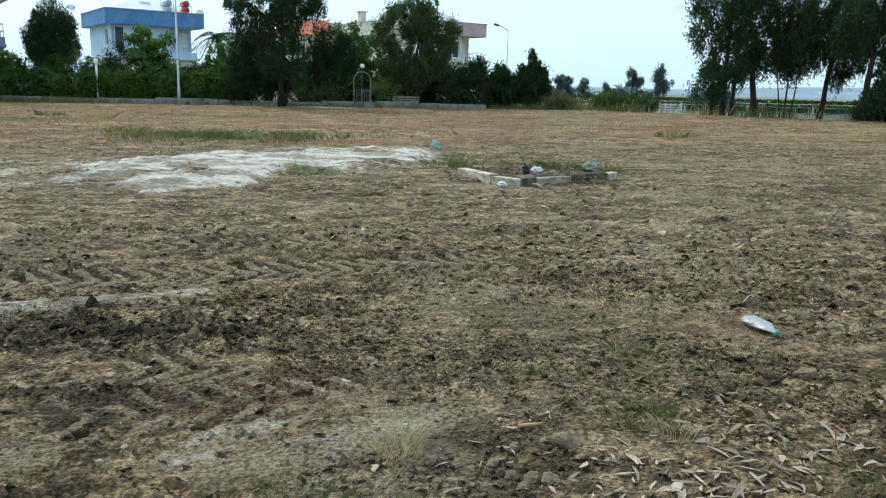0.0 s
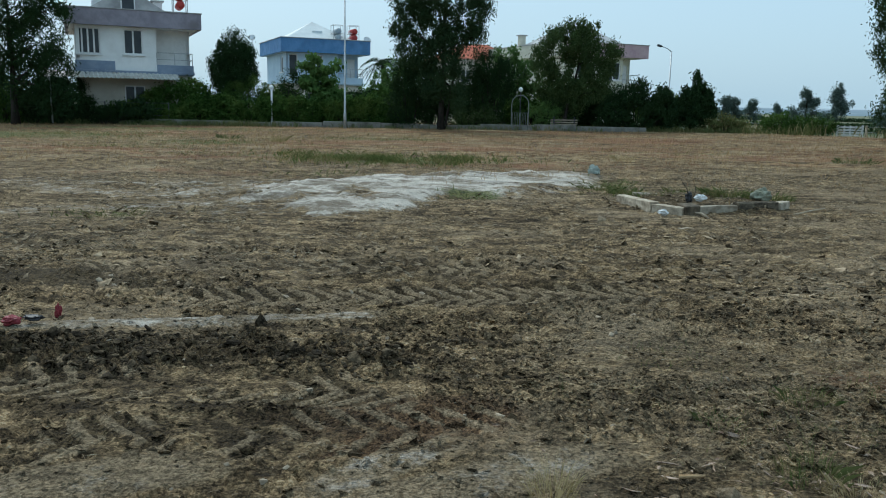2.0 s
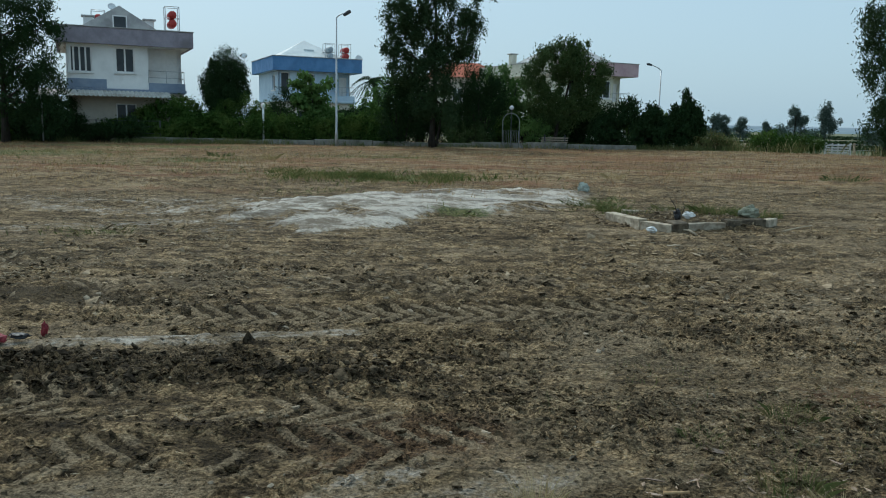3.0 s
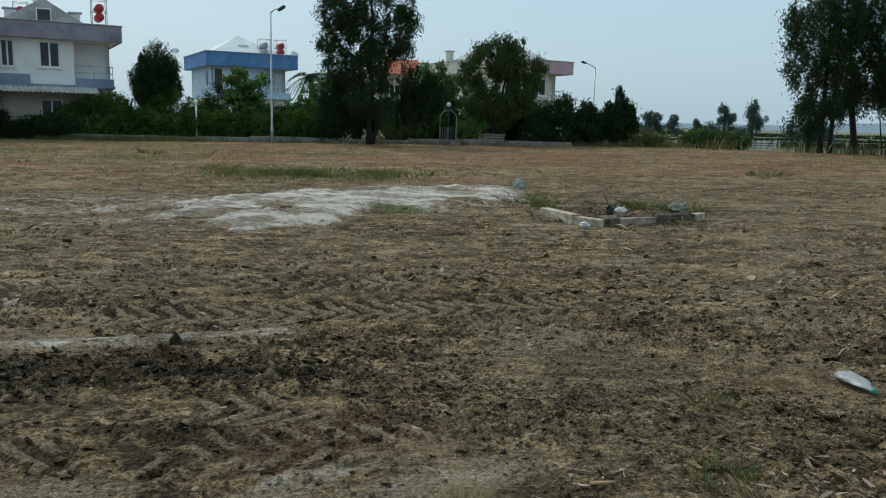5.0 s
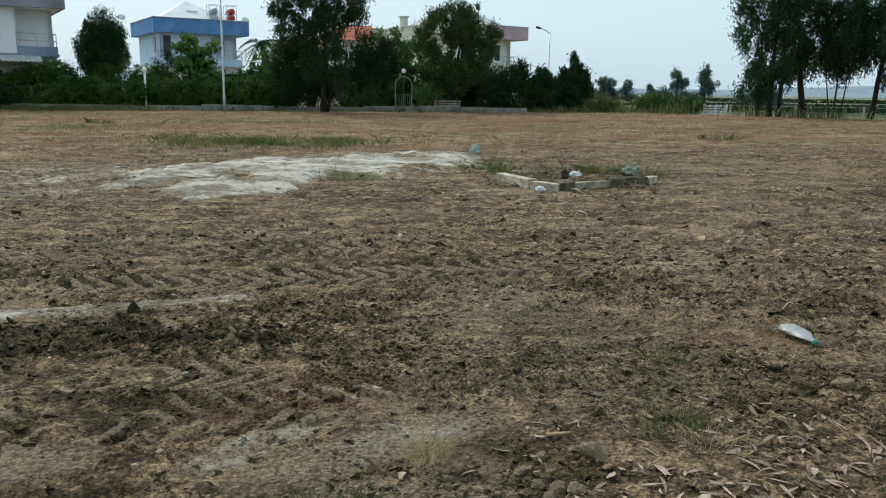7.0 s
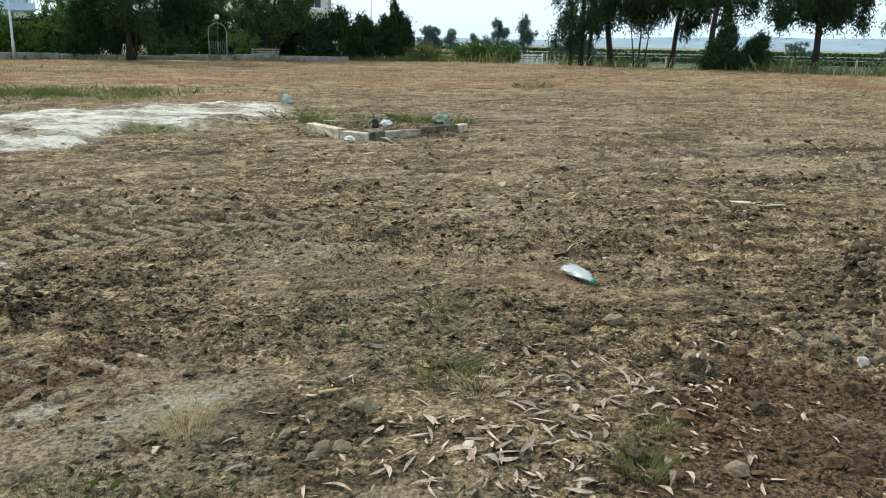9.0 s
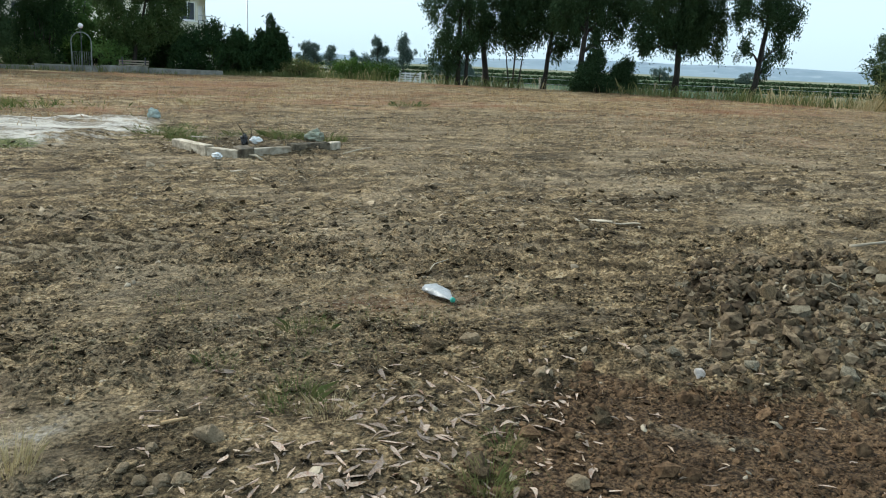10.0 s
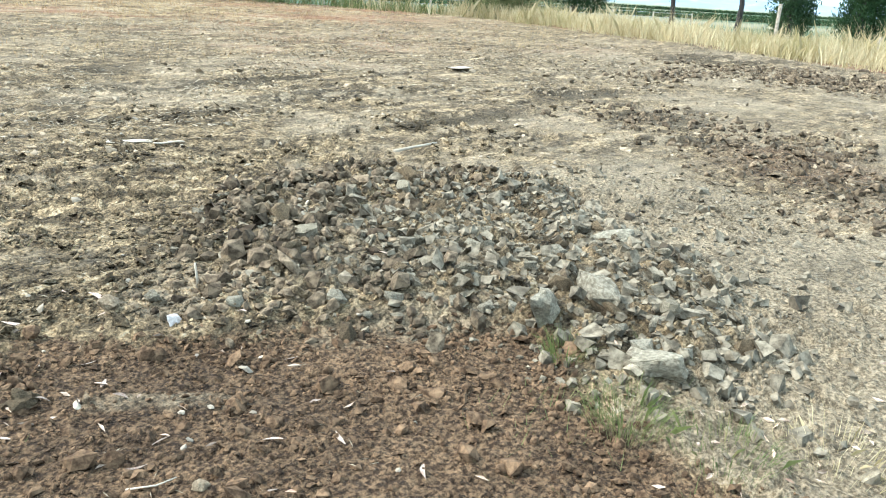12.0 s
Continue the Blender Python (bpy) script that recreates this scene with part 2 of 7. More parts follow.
M_TANSTONE = surface("tan_stone", (0.27, 0.195, 0.118), (0.46, 0.355, 0.226), 10, (0.15, 0.11, 0.066), 5, 0.92, bump=0.9, bump_scale=35, dist=0.02, spec=0.15, vary=0.2, local=True)
M_CONCRETE = surface("weathered_concrete", (0.24, 0.2, 0.145), (0.46, 0.395, 0.3), 9, (0.2, 0.155, 0.105), 3.5, 0.92, bump=0.7, bump_scale=45, dist=0.008, vary=0.15)
M_KERBDARK = surface("soil_stained_concrete", (0.05, 0.039, 0.026), (0.17, 0.138, 0.095), 9, (0.04, 0.03, 0.02), 3, 0.94, bump=0.8, bump_scale=35, dist=0.012)
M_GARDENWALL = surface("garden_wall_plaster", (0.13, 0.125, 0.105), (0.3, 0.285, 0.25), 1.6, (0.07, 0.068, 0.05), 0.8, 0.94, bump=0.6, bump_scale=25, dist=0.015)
M_DRYCLOD = surface("dry_pale_clod", (0.13, 0.097, 0.06), (0.36, 0.28, 0.185), 14, (0.09, 0.066, 0.04), 4, 0.95, bump=0.5, bump_scale=50, dist=0.005, spec=0.08, vary=0.35, islands=True)
M_STRAW = surface("dry_straw", (0.2, 0.155, 0.1), (0.4, 0.325, 0.22), 30, (0.2, 0.145, 0.08), 3, 0.85, bump=0, vary=0.45, islands=True)
M_LEAFDRY = surface("dry_leaf", (0.19, 0.132, 0.098), (0.4, 0.318, 0.245), 25, (0.2, 0.1, 0.06), 7, 0.8, bump=0.4, bump_scale=90, dist=0.002, vary=0.45, local=True)
M_LEAFDRYS = surface("dry_leaf_joined", (0.22, 0.145, 0.095), (0.46, 0.35, 0.25), 25, (0.2, 0.11, 0.07), 5, 0.8, bump=0.3, bump_scale=90, dist=0.002, vary=0.45, islands=True)
M_DRYGRASS = foliage("dry_grass", (0.36, 0.28, 0.14), (0.58, 0.48, 0.29), (0.3, 0.25, 0.11), 0.25, 0.5, 0.85)
M_STUBBLE = foliage("field_stubble", (0.33, 0.21, 0.1), (0.46, 0.34, 0.17), (0.3, 0.15, 0.08), 0.2, 0.25, 0.85)
M_GREENGRASS = foliage("green_grass", (0.065, 0.095, 0.026), (0.17, 0.185, 0.06), (0.28, 0.235, 0.11), 0.3, 0.8, 0.75)
M_WEED = foliage("weed", (0.07, 0.1, 0.03), (0.15, 0.17, 0.06), (0.26, 0.2, 0.1), 0.3, 6.0, 0.8)
M_EUC = foliage("eucalyptus_leaf", (0.02, 0.04, 0.017), (0.052, 0.085, 0.036), (0.05, 0.08, 0.032), 0.14, 0.5)
M_EUC2 = foliage("pale_willow_leaf", (0.035, 0.065, 0.02), (0.1, 0.14, 0.05), (0.055, 0.09, 0.034), 0.2, 0.6)
M_DARKLEAF = foliage("dark_evergreen_leaf", (0.013, 0.031, 0.012), (0.036, 0.068, 0.024), (0.028, 0.052, 0.018), 0.14, 0.7)
M_HEDGE = foliage("hedge_leaf", (0.026, 0.066, 0.013), (0.078, 0.138, 0.03), (0.125, 0.18, 0.042), 0.28, 0.55)
M_BRIGHT = foliage("bright_garden_leaf", (0.075, 0.15, 0.04), (0.13, 0.22, 0.065), (0.1, 0.17, 0.05), 0.3, 0.6)
# pale blue-green: the haze of distance is mixed into the leaf colours
M_HAZYLEAF = foliage("haze_tinted_far_leaf", (0.075, 0.11, 0.095), (0.12, 0.16, 0.135), (0.1, 0.14, 0.12), 0.3, 0.3)
M_REED = foliage("reed_leaf", (0.07, 0.1, 0.035), (0.16, 0.18, 0.07), (0.2, 0.19, 0.08), 0.3, 0.5)
M_BARK = surface("bark", (0.014, 0.012, 0.01), (0.045, 0.038, 0.03), 9, (0.036, 0.032, 0.026), 1.6, 0.95, bump=0.8, bump_scale=22, dist=0.03, stretch=(1, 1, 0.25))
M_WALLWHITE = surface("white_house_paint", (0.76, 0.76, 0.75), (0.85, 0.85, 0.84), 1.2, (0.58, 0.57, 0.54), 0.35, 0.85, bump=0.25, bump_scale=30, dist=0.006)
M_WALLBEIGE = surface("beige_house_paint", (0.5, 0.46, 0.39), (0.6, 0.56, 0.48), 1.2, (0.4, 0.36, 0.3), 0.35, 0.88, bump=0.25, bump_scale=30, dist=0.006)
M_WALLBLUE = surface("pale_blue_paint", (0.44, 0.57, 0.7), (0.54, 0.66, 0.77), 1.0, (0.36, 0.48, 0.6), 0.3, 0.85, bump=0.25, bump_scale=30, dist=0.006)
M_WALLCREAM = surface("cream_paint", (0.6, 0.57, 0.46), (0.7, 0.67, 0.56), 1.0, (0.5, 0.46, 0.37), 0.3, 0.86, bump=0.25, bump_scale=30, dist=0.006)
M_BANDGREY = surface("grey_violet_paint", (0.25, 0.23, 0.27), (0.34, 0.31, 0.36), 1.6, (0.2, 0.18, 0.2), 0.5, 0.85, bump=0.3, bump_scale=30, dist=0.006)
M_BANDBLUE = surface("strong_blue_paint", (0.09, 0.21, 0.42), (0.14, 0.28, 0.52), 1.2, (0.09, 0.17, 0.33), 0.4, 0.8, bump=0.25, bump_scale=30, dist=0.006)
M_BANDPINK = surface("faded_pink_paint", (0.46, 0.31, 0.34), (0.56, 0.4, 0.42), 1.2, (0.4, 0.33, 0.31), 0.4, 0.85, bump=0.25, bump_scale=30, dist=0.006)
M_BLUEGREY = surface("blue_grey_paint", (0.2, 0.25, 0.34), (0.27, 0.32, 0.41), 1.5, (0.2, 0.22, 0.27), 0.5, 0.85, bump=0.25, bump_scale=30, dist=0.006)
M_ROOFGREY = surface("grey_roof_plaster", (0.33, 0.33, 0.33), (0.5, 0.5, 0.49), 1.0, (0.22, 0.21, 0.2), 0.6, 0.9, bump=0.4, bump_scale=20, dist=0.01)
M_ROOFPALE = surface("pale_roof_sheet", (0.56, 0.6, 0.6), (0.7, 0.73, 0.72), 1.0, (0.44, 0.46, 0.45), 0.5, 0.6, bump=0.25, bump_scale=20, dist=0.01)
M_ROOFRED = surface("red_roof_tile", (0.33, 0.085, 0.045), (0.46, 0.14, 0.075), 5, (0.2, 0.07, 0.045), 1, 0.85, bump=0.5, bump_scale=12, dist=0.02)
M_AWNING = surface("corrugated_sheet", (0.4, 0.4, 0.37), (0.56, 0.55, 0.51), 2, (0.28, 0.25, 0.2), 0.9, 0.6, bump=0.2, bump_scale=30, dist=0.005)
M_FRAME = surface("white_window_frame", (0.72, 0.72, 0.71), (0.8, 0.8, 0.79), 5, rough=0.5, bump=0)
M_METAL = surface("galvanised_metal", (0.42, 0.43, 0.44), (0.56, 0.57, 0.58), 8, (0.33, 0.33, 0.32), 2, 0.5, metal=0.6, bump=0.1)
M_DARKMETAL = surface("dark_metal", (0.05, 0.055, 0.06), (0.1, 0.1, 0.11), 8, rough=0.6, metal=0.4, bump=0.1)
M_GATE = surface("grey_green_gate_paint", (0.16, 0.18, 0.16), (0.26, 0.28, 0.25), 8, rough=0.7, bump=0.1)
M_REDTANK = surface("red_tank_paint", (0.33, 0.03, 0.028), (0.44, 0.055, 0.045), 4, (0.24, 0.035, 0.03), 2, 0.5, bump=0.1)
M_GREYTANK = surface("grey_tank_metal", (0.3, 0.34, 0.36), (0.42, 0.46, 0.48), 4, (0.22, 0.24, 0.25), 2, 0.45, metal=0.3, bump=0.1)
M_WHITEPAINT = surface("white_metal_paint", (0.68, 0.7, 0.72), (0.8, 0.82, 0.83), 6, (0.5, 0.5, 0.48), 3, 0.6, bump=0.1)
M_WOOD = surface("grey_wood", (0.2, 0.165, 0.12), (0.33, 0.28, 0.21), 12, (0.13, 0.1, 0.07), 3, 0.9, bump=0.6, bump_scale=40, dist=0.006, stretch=(0.2, 1, 1), local=True)
M_PALEWOOD = surface("bleached_wood", (0.32, 0.26, 0.185), (0.46, 0.385, 0.28), 12, (0.3, 0.24, 0.17), 5, 0.85, bump=0.5, bump_scale=50, dist=0.004, stretch=(0.2, 1, 1), local=True)
M_PALETEAL = surface("faded_teal_plastic", (0.23, 0.27, 0.235), (0.42, 0.46, 0.41), 9, (0.13, 0.17, 0.12), 5, 0.7, bump=0.3, bump_scale=30, dist=0.01)
M_REDPLASTIC = surface("faded_red_plastic", (0.13, 0.015, 0.02), (0.27, 0.04, 0.05), 14, (0.12, 0.02, 0.025), 5, 0.6, bump=0.3, bump_scale=40, dist=0.006)
M_TWIG = surface("orange_brown_wood", (0.3, 0.19, 0.09), (0.48, 0.33, 0.18), 20, (0.2, 0.12, 0.06), 6, 0.9, bump=0.5, bump_scale=50, dist=0.003, local=True)
M_BLACKPLASTIC = surface("black_plastic", (0.015, 0.015, 0.017), (0.03, 0.03, 0.032), 9, rough=0.5, bump=0.3, bump_scale=20, dist=0.01)
M_WHITEPLASTIC = surface("dirty_white_plastic", (0.58, 0.58, 0.56), (0.76, 0.77, 0.76), 9, (0.4, 0.36, 0.3), 12, 0.5, bump=0.3, bump_scale=30, dist=0.006, local=True)
M_GREENPLASTIC = surface("green_plastic", (0.02, 0.22, 0.16), (0.05, 0.34, 0.25), 9, rough=0.45, bump=0.2)
M_NET = surface("faded_green_net", (0.16, 0.168, 0.12), (0.31, 0.318, 0.24), 9, (0.11, 0.125, 0.08), 7, 0.8, bump=0.5, bump_scale=50, dist=0.01)
# the blue-grey stands in for haze in front of the hills
M_HAZEHILL = surface("haze_tinted_hill", (0.15, 0.205, 0.245), (0.2, 0.255, 0.295), 0.006, (0.26, 0.31, 0.34), 0.02, 0.95, bump=0)


def clear_plastic():
    m, nt, b = base_material("scuffed_clear_plastic", 0.32, 0, 0.5)
    b.inputs["Base Color"].default_value = (0.74, 0.8, 0.8, 1)
    nt.links.new(ramp_mix(nt, levels(nt, noise_tex(nt, 40, 4, 0.7, local=True), 0.4, 0.7), (0.32, 0.315, 0.305), (0.49, 0.485, 0.47)), b.inputs["Base Color"])
    b.inputs["Transmission Weight"].default_value = 0.22
    add_bump(nt, b, noise_tex(nt, 45, 4, 0.7, local=True), 0.5, 0.006)
    return m


def glass_pane():
    m, nt, b = base_material("dark_window_glass", 0.08, 0, 0.25)
    nt.links.new(ramp_mix(nt, noise_tex(nt, 1.5, 2, 0.5), (0.02, 0.025, 0.03), (0.06, 0.07, 0.08)), b.inputs["Base Color"])
    return m


def globe_glass():
    m, nt, b = base_material("opal_globe", 0.3, 0, 0.5)
    nt.links.new(ramp_mix(nt, noise_tex(nt, 6, 2, 0.5), (0.82, 0.82, 0.8), (0.9, 0.9, 0.88)), b.inputs["Base Color"])
    b.inputs["Subsurface Weight"].default_value = 0.2
    return m


M_BOTTLE, M_GLASS, M_GLOBE = clear_plastic(), glass_pane(), globe_glass()


# ---- mesh helpers ----
rng = np.random.default_rng(7)


def mesh_of(name, verts, faces, material, smooth=False):
    me = bpy.data.meshes.new(name)
    me.from_pydata([tuple(v) for v in verts], [], [tuple(f) for f in faces])
    me.materials.append(material)
    if smooth:
        me.polygons.foreach_set("use_smooth", np.ones(len(me.polygons), dtype=bool))
    me.update()
    return me


def quick_mesh(name, verts, corners, material, smooth=False):
    """A mesh from arrays: verts (n, 3) and faces (m, k) with k corners each."""
    me = bpy.data.meshes.new(name)
    n, (m, k) = len(verts), corners.shape
    me.vertices.add(n)
    me.vertices.foreach_set("co", np.ascontiguousarray(verts, dtype=np.float32).ravel())
    me.loops.add(m * k)
    me.loops.foreach_set("vertex_index", np.ascontiguousarray(corners, dtype=np.int32).ravel())
    me.polygons.add(m)
    me.polygons.foreach_set("loop_start", np.arange(0, m * k, k, dtype=np.int32))
    me.polygons.foreach_set("loop_total", np.full(m, k, dtype=np.int32))
    me.polygons.foreach_set("use_smooth", np.full(m, smooth, dtype=bool))
    me.materials.append(material)
    me.update(calc_edges=True)
    return me


def part(name, me, parent, label="", m=None):
    ob = new(name, me)
    ob.parent = parent
    if m is not None:
        ob.matrix_basis = m
    return tagged(ob, label)


def thing(name, label, category, m=None, group="", kind="", me=None):
    ob = new(name, me)
    if m is not None:
        ob.matrix_basis = m
    return tagged(ob, label, category, group, kind)


def finish(name, bm, material, bevel=0.0, smooth=False):
    if bevel:
        bmesh.ops.bevel(bm, geom=list(bm.edges), offset=bevel, segments=1, affect="EDGES", profile=0.5)
    me = bpy.data.meshes.new(name)
    bm.to_mesh(me)
    bm.free()
    me.materials.append(material)
    if smooth:
        me.polygons.foreach_set("use_smooth", np.ones(len(me.polygons), dtype=bool))
    return me


def add_box(bm, x0, y0, z0, x1, y1, z1, m=None):
    r = bmesh.ops.create_cube(bm, size=1.0)
    mat = Matrix.Translation(((x0 + x1) / 2, (y0 + y1) / 2, (z0 + z1) / 2)) @ Matrix.Diagonal((x1 - x0, y1 - y0, z1 - z0, 1))
    bmesh.ops.transform(bm, matrix=(m @ mat) if m else mat, verts=r["verts"])
    return r["verts"]


def box_mesh(name, size, material, bevel=0.01):
    """A box with its corner at the origin."""
    bm = bmesh.new()
    for b in (size if isinstance(size, list) else [(0, 0, 0, *size)]):
        add_box(bm, *b)
    return finish(name, bm, material, bevel)


def tube(verts, faces, pts, radii, n=7):
    """Adds a bent, tapered tube through pts to the lists."""
    start = len(verts)
    pts = [Vector(p) for p in pts]
    for i, p in enumerate(pts):
        d = (pts[min(i + 1, len(pts) - 1)] - pts[max(i - 1, 0)])
        d = d.normalized() if d.length > 1e-6 else Vector((0, 0, 1))
        a = d.orthogonal().normalized()
        if i:
            a = (last - d * last.dot(d))
            a = a.normalized() if a.length > 1e-4 else d.orthogonal().normalized()
        last = a
        b = d.cross(a)
        for k in range(n):
            w = 2 * math.pi * k / n
            verts.append(p + (a * math.cos(w) + b * math.sin(w)) * radii[i])
    for i in range(len(pts) - 1):
        for k in range(n):
            q = start + i * n
            faces.append((q + k, q + (k + 1) % n, q + n + (k + 1) % n, q + n + k))
    faces.append(tuple(range(start + n - 1, start - 1, -1)))
    faces.append(tuple(range(start + (len(pts) - 1) * n, start + len(pts) * n)))


def tube_mesh(name, runs, material, n=7, smooth=True):
    v, f = [], []
    for pts, radii in runs:
        tube(v, f, pts, radii if isinstance(radii, (list, tuple)) else [radii] * len(pts), n)
    return mesh_of(name, v, f, material, smooth)


def lathe(name, profile, material, n=16, smooth=True):
    """A turned shape from (radius, height) pairs."""
    v, f = [], []
    for r, z in profile:
        v += [(r * math.cos(2 * math.pi * k / n), r * math.sin(2 * math.pi * k / n), z) for k in range(n)]
    for i in range(len(profile) - 1):
        f += [(i * n + k, i * n + (k + 1) % n, (i + 1) * n + (k + 1) % n, (i + 1) * n + k) for k in range(n)]
    f.append(tuple(range(n - 1, -1, -1)))
    f.append(tuple(range((len(profile) - 1) * n, len(profile) * n)))
    return mesh_of(name, v, f, material, smooth)


# ---- the lie of the land ----
def hash2(ix, iy, seed):
    h = (ix.astype(np.int64) * 374761393 + iy.astype(np.int64) * 668265263 + seed * 974711) & 0xFFFFFFFF
    h = ((h ^ (h >> 13)) * 1274126177) & 0xFFFFFFFF
    return ((h ^ (h >> 16)) & 0xFFFF) / 65535.0


def vnoise(x, y, seed=0):
    ix, iy = np.floor(x), np.floor(y)
    fx, fy = x - ix, y - iy
    fx, fy = fx * fx * (3 - 2 * fx), fy * fy * (3 - 2 * fy)
    a, b = hash2(ix, iy, seed), hash2(ix + 1, iy, seed)
    c, d = hash2(ix, iy + 1, seed), hash2(ix + 1, iy + 1, seed)
    return (a * (1 - fx) + b * fx) * (1 - fy) + (c * (1 - fx) + d * fx) * fy


def fbm(x, y, octaves=4, seed=0):
    s, a, t = 0.0, 1.0, 0.0
    for o in range(octaves):
        s, t = s + a * vnoise(x, y, seed + o), t + a
        x, y, a = x * 2.03 + 17.3, y * 2.03 + 5.1, a * 0.55
    return s / t


def grains(x, y, seed=0):
    """Rounded crumbs side by side with gaps between: the nearest of scattered points."""
    ix, iy = np.floor(x), np.floor(y)
    best = np.full(np.shape(x), 9.0)
    for dx in (-1, 0, 1):
        for dy in (-1, 0, 1):
            cx, cy = ix + dx, iy + dy
            best = np.minimum(best, (cx + hash2(cx, cy, seed) - x) ** 2 + (cy + hash2(cx, cy, seed + 1) - y) ** 2)
    return 1 - np.minimum(1, 1.2 * np.sqrt(best))


def plates(x, y, seed=0):
    """Broken crust: cells at odd heights and tilts with sunken joints, about 0 to 1."""
    wx, wy = x + 0.5 * (vnoise(x * 1.3, y * 1.3, seed + 5) - 0.5), y + 0.5 * (vnoise(x * 1.3, y * 1.3, seed + 6) - 0.5)
    ix, iy = np.floor(wx), np.floor(wy)
    d1, d2 = np.full(np.shape(x), 9.0), np.full(np.shape(x), 9.0)
    top = np.zeros(np.shape(x))
    for dx in (-1, 0, 1):
        for dy in (-1, 0, 1):
            cx, cy = ix + dx, iy + dy
            ox, oy = wx - cx - hash2(cx, cy, seed), wy - cy - hash2(cx, cy, seed + 1)
            d = np.sqrt(ox * ox + oy * oy)
            near = d < d1
            d2 = np.where(near, d1, np.minimum(d2, d))
            h = hash2(cx, cy, seed + 2) ** 1.6 + 0.9 * ox * (hash2(cx, cy, seed + 3) - 0.5) + 0.9 * oy * (hash2(cx, cy, seed + 4) - 0.5)
            top = np.where(near, h, top)
            d1 = np.where(near, d, d1)
    return top * step(0.02, 0.22, d2 - d1)


def lugs(s, c, x, y):
    """Chevron bars that a tractor tyre pressed, 0 in the gaps and 1 on the bars."""
    w = np.sin((s + 0.13 * (fbm(x * 2.6, y * 2.6, 3, 27) - 0.5) + np.abs(c) * 0.85) * 2 * math.pi / 0.21)
    return step(-0.05, 0.55, w)


def rut_share(s, c, n, wide, deep, x, y):
    """Where a tyre track holds its print: deep at full depth, 0 where it is broken up."""
    least = 0.8 if deep > 1.2 else 0.12 if deep > 0.9 else 0.0
    worn = least + (1 - least) * step(0.34, 0.52, fbm(x * 2.1, y * 2.6, 3, 23))
    return step(wide * 0.62, wide * 0.45, np.abs(c)) * step(0, 0.4, s) * step(n, n - 0.4, s) * deep * worn


def step(lo, hi, v):
    t = np.clip((v - lo) / (hi - lo), 0, 1)
    return t * t * (3 - 2 * t)


def inside(poly, x, y):
    """Signed distance to a polygon's outline, positive inside."""
    dist, odd = np.full(np.shape(x), 1e9), np.zeros(np.shape(x), dtype=bool)
    for (ax, ay), (bx, by) in zip(poly, poly[1:] + poly[:1]):
        ex, ey = bx - ax, by - ay
        t = np.clip(((x - ax) * ex + (y - ay) * ey) / (ex * ex + ey * ey), 0, 1)
        dist = np.minimum(dist, np.hypot(x - ax - t * ex, y - ay - t * ey))
        if by != ay:
            odd ^= ((ay > y) != (by > y)) & (x < (bx - ax) * (y - ay) / (by - ay) + ax)
    return np.where(odd, dist, -dist)


def along(a, b, x, y):
    """Metres along and across the line from a to b, and its length."""
    ex, ey = b[0] - a[0], b[1] - a[1]
    n = math.hypot(ex, ey)
    return ((x - a[0]) * ex + (y - a[1]) * ey) / n, (-(x - a[0]) * ey + (y - a[1]) * ex) / n, n


EDGE_Y = (-60.0, 5.8, 12.0, 18.6, 24.0, 26.5, 33.0, 36.0, 42.6, 45.3, 46.6)
EDGE_X = (14.0, 25.6, 28.0, 29.5, 30.8, 30.6, 26.0, 23.8, 15.3, 11.8, 9.0)
SAND = [(1.74, 18.9), (1.55, 16.9), (0.6, 15.6), (0.05, 14.5), (-0.5, 14.4), (-1.1, 15.0), (-1.45, 13.7), (-1.75, 12.8), (-2.5, 12.3), (-3.1, 11.8), (-3.5, 12.1), (-4.2, 12.9), (-4.85, 12.6), (-5.2, 13.3), (-4.7, 13.9), (-5.2, 15.2), (-4.8, 16.0), (-3.9, 16.4), (-3.2, 17.4), (-2.3, 17.8), (-1.75, 19.6), (-0.7, 18.9), (0.6, 19.2)]
SAND_THIN = [(-13.5, 17.5), (-9.5, 11.2), (-6.4, 11.2), (-5.6, 10.9), (-4.0, 11.2), (-2.6, 11.7), (-3.5, 16.0), (-4.6, 17.4), (-8.5, 16.6), (-12.0, 19.5)]
BROWN = [(1.9, 2.5), (2.75, 3.15), (3.2, 3.45), (4.0, 2.95), (4.75, 2.55), (5.15, 1.95), (4.75, 1.45), (4.6, 0.6), (4.4, -0.8), (1.8, -0.8), (1.6, 1.2)]
RUBBLE = [(4.15, 3.2), (4.3, 4.0), (4.9, 4.6), (5.6, 5.1), (7.0, 4.9), (7.6, 4.0), (7.0, 2.8), (6.6, 1.7), (5.6, 1.2), (5.0, 1.5), (5.1, 2.2), (4.6, 2.7)]
GRAVEL = [(4.6, 3.0), (5.2, 4.6), (7.0, 5.2), (9.5, 3.8), (8.5, 1.8), (7.0, 0.2), (5.5, -0.6), (4.7, -0.4), (4.8, 1.2), (5.2, 2.0)]
RIDGE = [(-6.5, 4.4), (-3.1, 4.4), (-2.35, 4.5), (-1.6, 4.68), (-0.75, 4.72), (-0.6, 5.1), (-1.4, 5.25), (-2.0, 5.5), (-3.2, 5.3), (-6.5, 5.1)]
BED = [(1.8, 14.3), (2.15, 13.3), (2.75, 12.7), (3.5, 12.9), (4.2, 13.25), (4.45, 13.8), (3.6, 15.3), (2.2, 15.1)]
